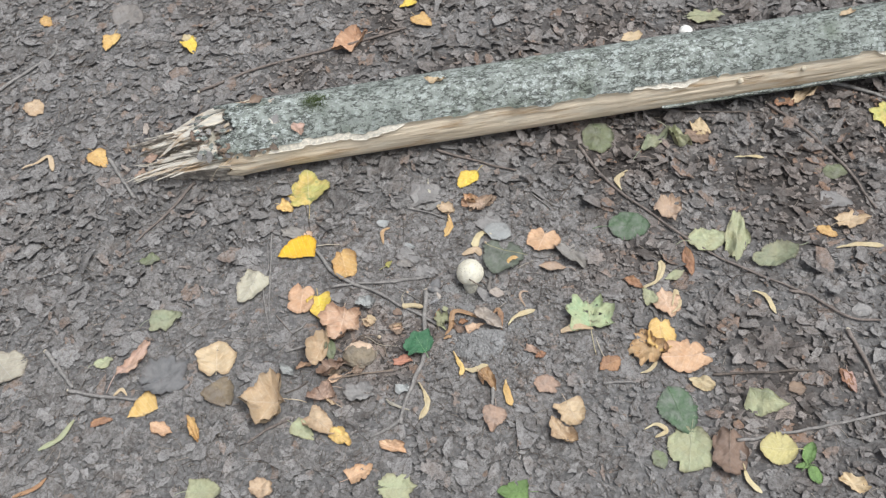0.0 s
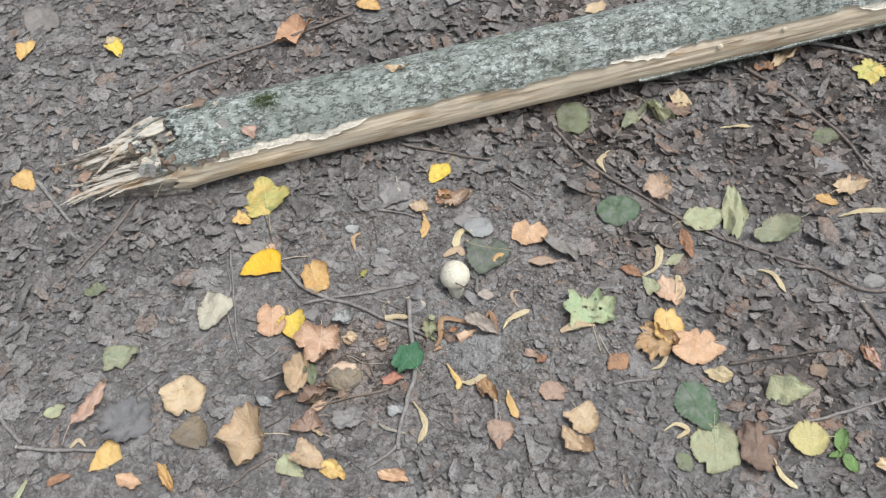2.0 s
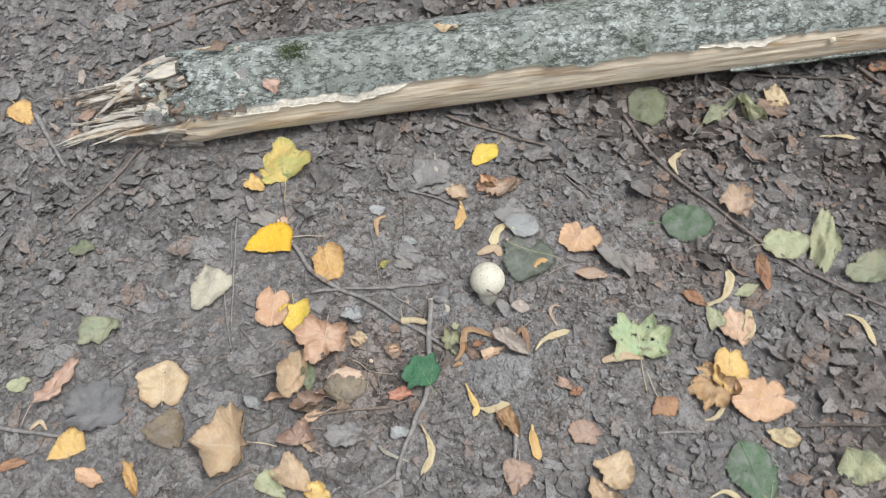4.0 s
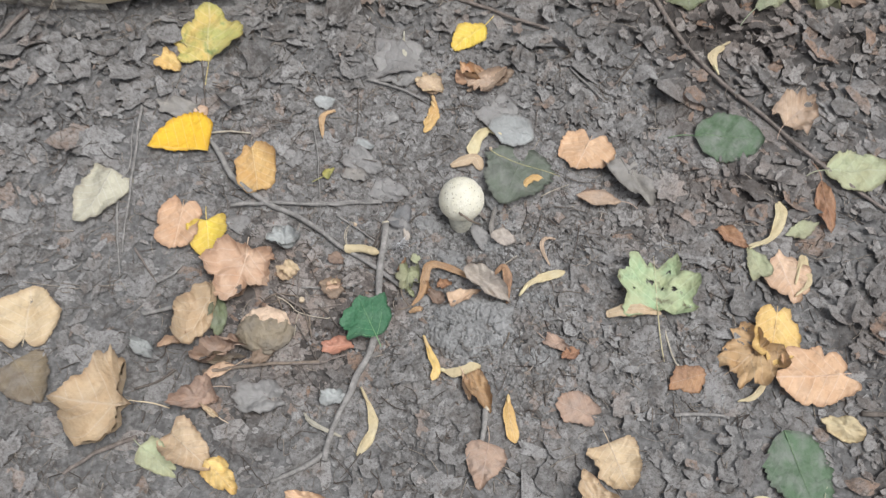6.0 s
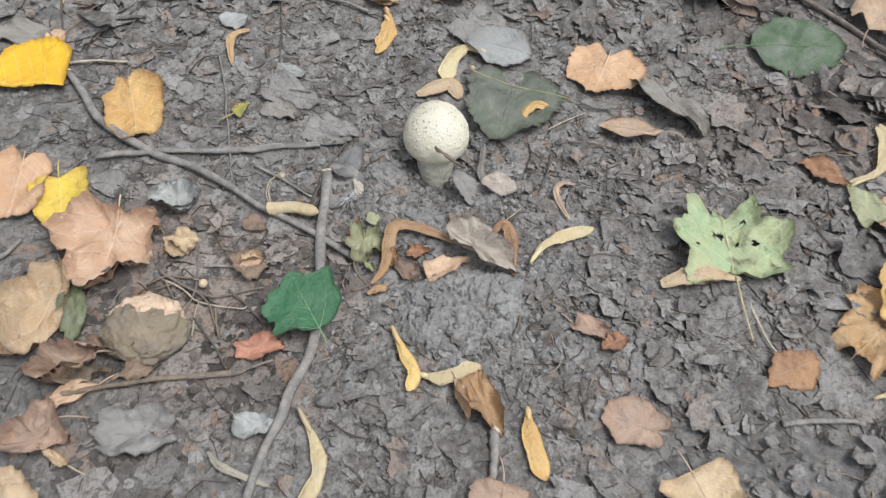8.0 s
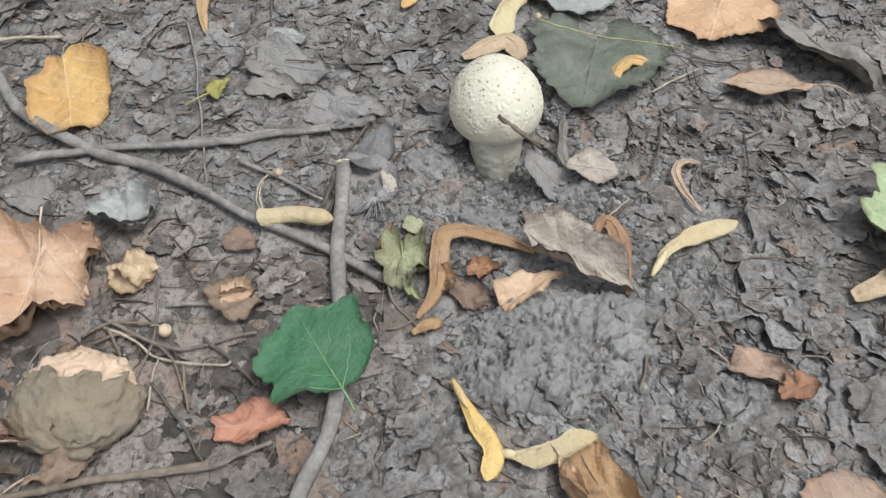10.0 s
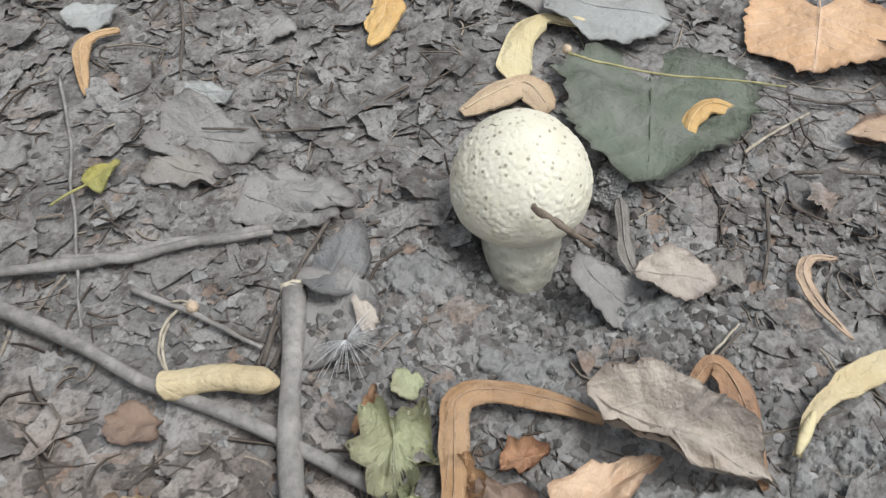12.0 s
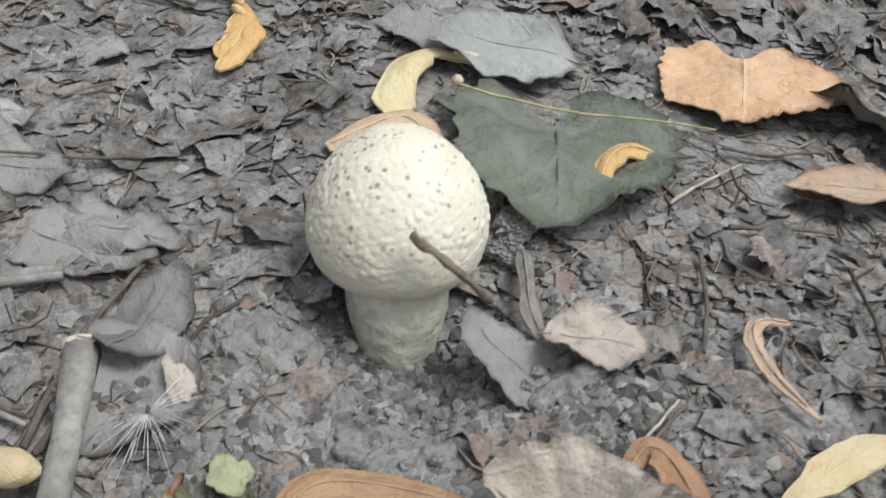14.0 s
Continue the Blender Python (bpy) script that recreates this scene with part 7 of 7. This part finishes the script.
crumb = new("soil_crumbs", mesh_tris("soil_crumbs", *joined(
    crumbs(4200, (FOOT[0] + 0.006, FOOT[1] - 0.034), (0.030, 0.018), 0.0014, 5),
    crumbs(1400, (FOOT[0], FOOT[1] - 0.040), (0.060, 0.028), 0.0013, 15),
    crumbs(1500, (0.09, 0.905), (0.055, 0.030), 0.0016, 9),
    crumbs(3200, (0.06, 0.99), (0.13, 0.10), 0.0010, 6),
    crumbs(1800, (0.05, 0.95), (0.35, 0.22), 0.0013, 7),
)))
crumb.data.materials.append(CRUMB)
tagged(crumb, "loose crumbs of dry grey soil", "soil", kind="stuff")


def fibres(count, area, size, seed):
    """Fine stalks, rootlets and needles strewn over the litter, as three-sided threads."""
    r = np.random.RandomState(seed)
    x, y = r.uniform(area[0], area[1], count), r.uniform(area[2], area[3], count)
    keep = np.hypot(x - FOOT[0], y - FOOT[1]) > 0.05
    x, y = x[keep], y[keep]
    n, k = len(x), 4
    length, a = size * np.exp(r.normal(0, 0.5, n)), r.uniform(0, 6.28, n)
    bow = r.normal(0, 0.18, n) * length
    t = np.linspace(-0.5, 0.5, k)
    u = length[:, None] * t
    v = bow[:, None] * (0.25 - t**2) * 4
    px = x[:, None] + u * np.cos(a)[:, None] - v * np.sin(a)[:, None]
    py = y[:, None] + u * np.sin(a)[:, None] + v * np.cos(a)[:, None]
    pz = ground_z(px, py) + r.uniform(0.001, 0.0075, (n, 1)) * pressed(x, y, length * 0.3)[:, None] + r.normal(0, 0.05, (n, 1)) * u
    rad = r.uniform(0.00025, 0.0008, (n, 1)) * (1 - 0.5 * (t + 0.5))
    verts = []
    for q in range(3):
        verts.append(np.stack([px - rad * np.sin(a)[:, None] * math.cos(2.094 * q), py + rad * np.cos(a)[:, None] * math.cos(2.094 * q), pz + rad * math.sin(2.094 * q)], -1))
    verts = np.stack(verts, 2).reshape(-1, 3)
    tri = []
    for i in range(k - 1):
        for q in range(3):
            p, s = i * 3 + q, i * 3 + (q + 1) % 3
            tri += [(p, s, s + 3), (p, s + 3, p + 3)]
    return verts, (np.array(tri)[None] + (np.arange(n) * 3 * k)[:, None, None]).reshape(-1, 3)


thread = new("plant_fibres", mesh_tris("plant_fibres", *joined(
    fibres(13500, (-1.05, 1.05, 0.55, 2.0), 0.020, 11),
    fibres(1300, (-0.26, 0.36, 0.82, 1.26), 0.012, 12),
), True))
thread.data.materials.append(FIBRE)
tagged(thread, "fine dry stalks and rootlets strewn over the litter", "plant debris", kind="stuff")
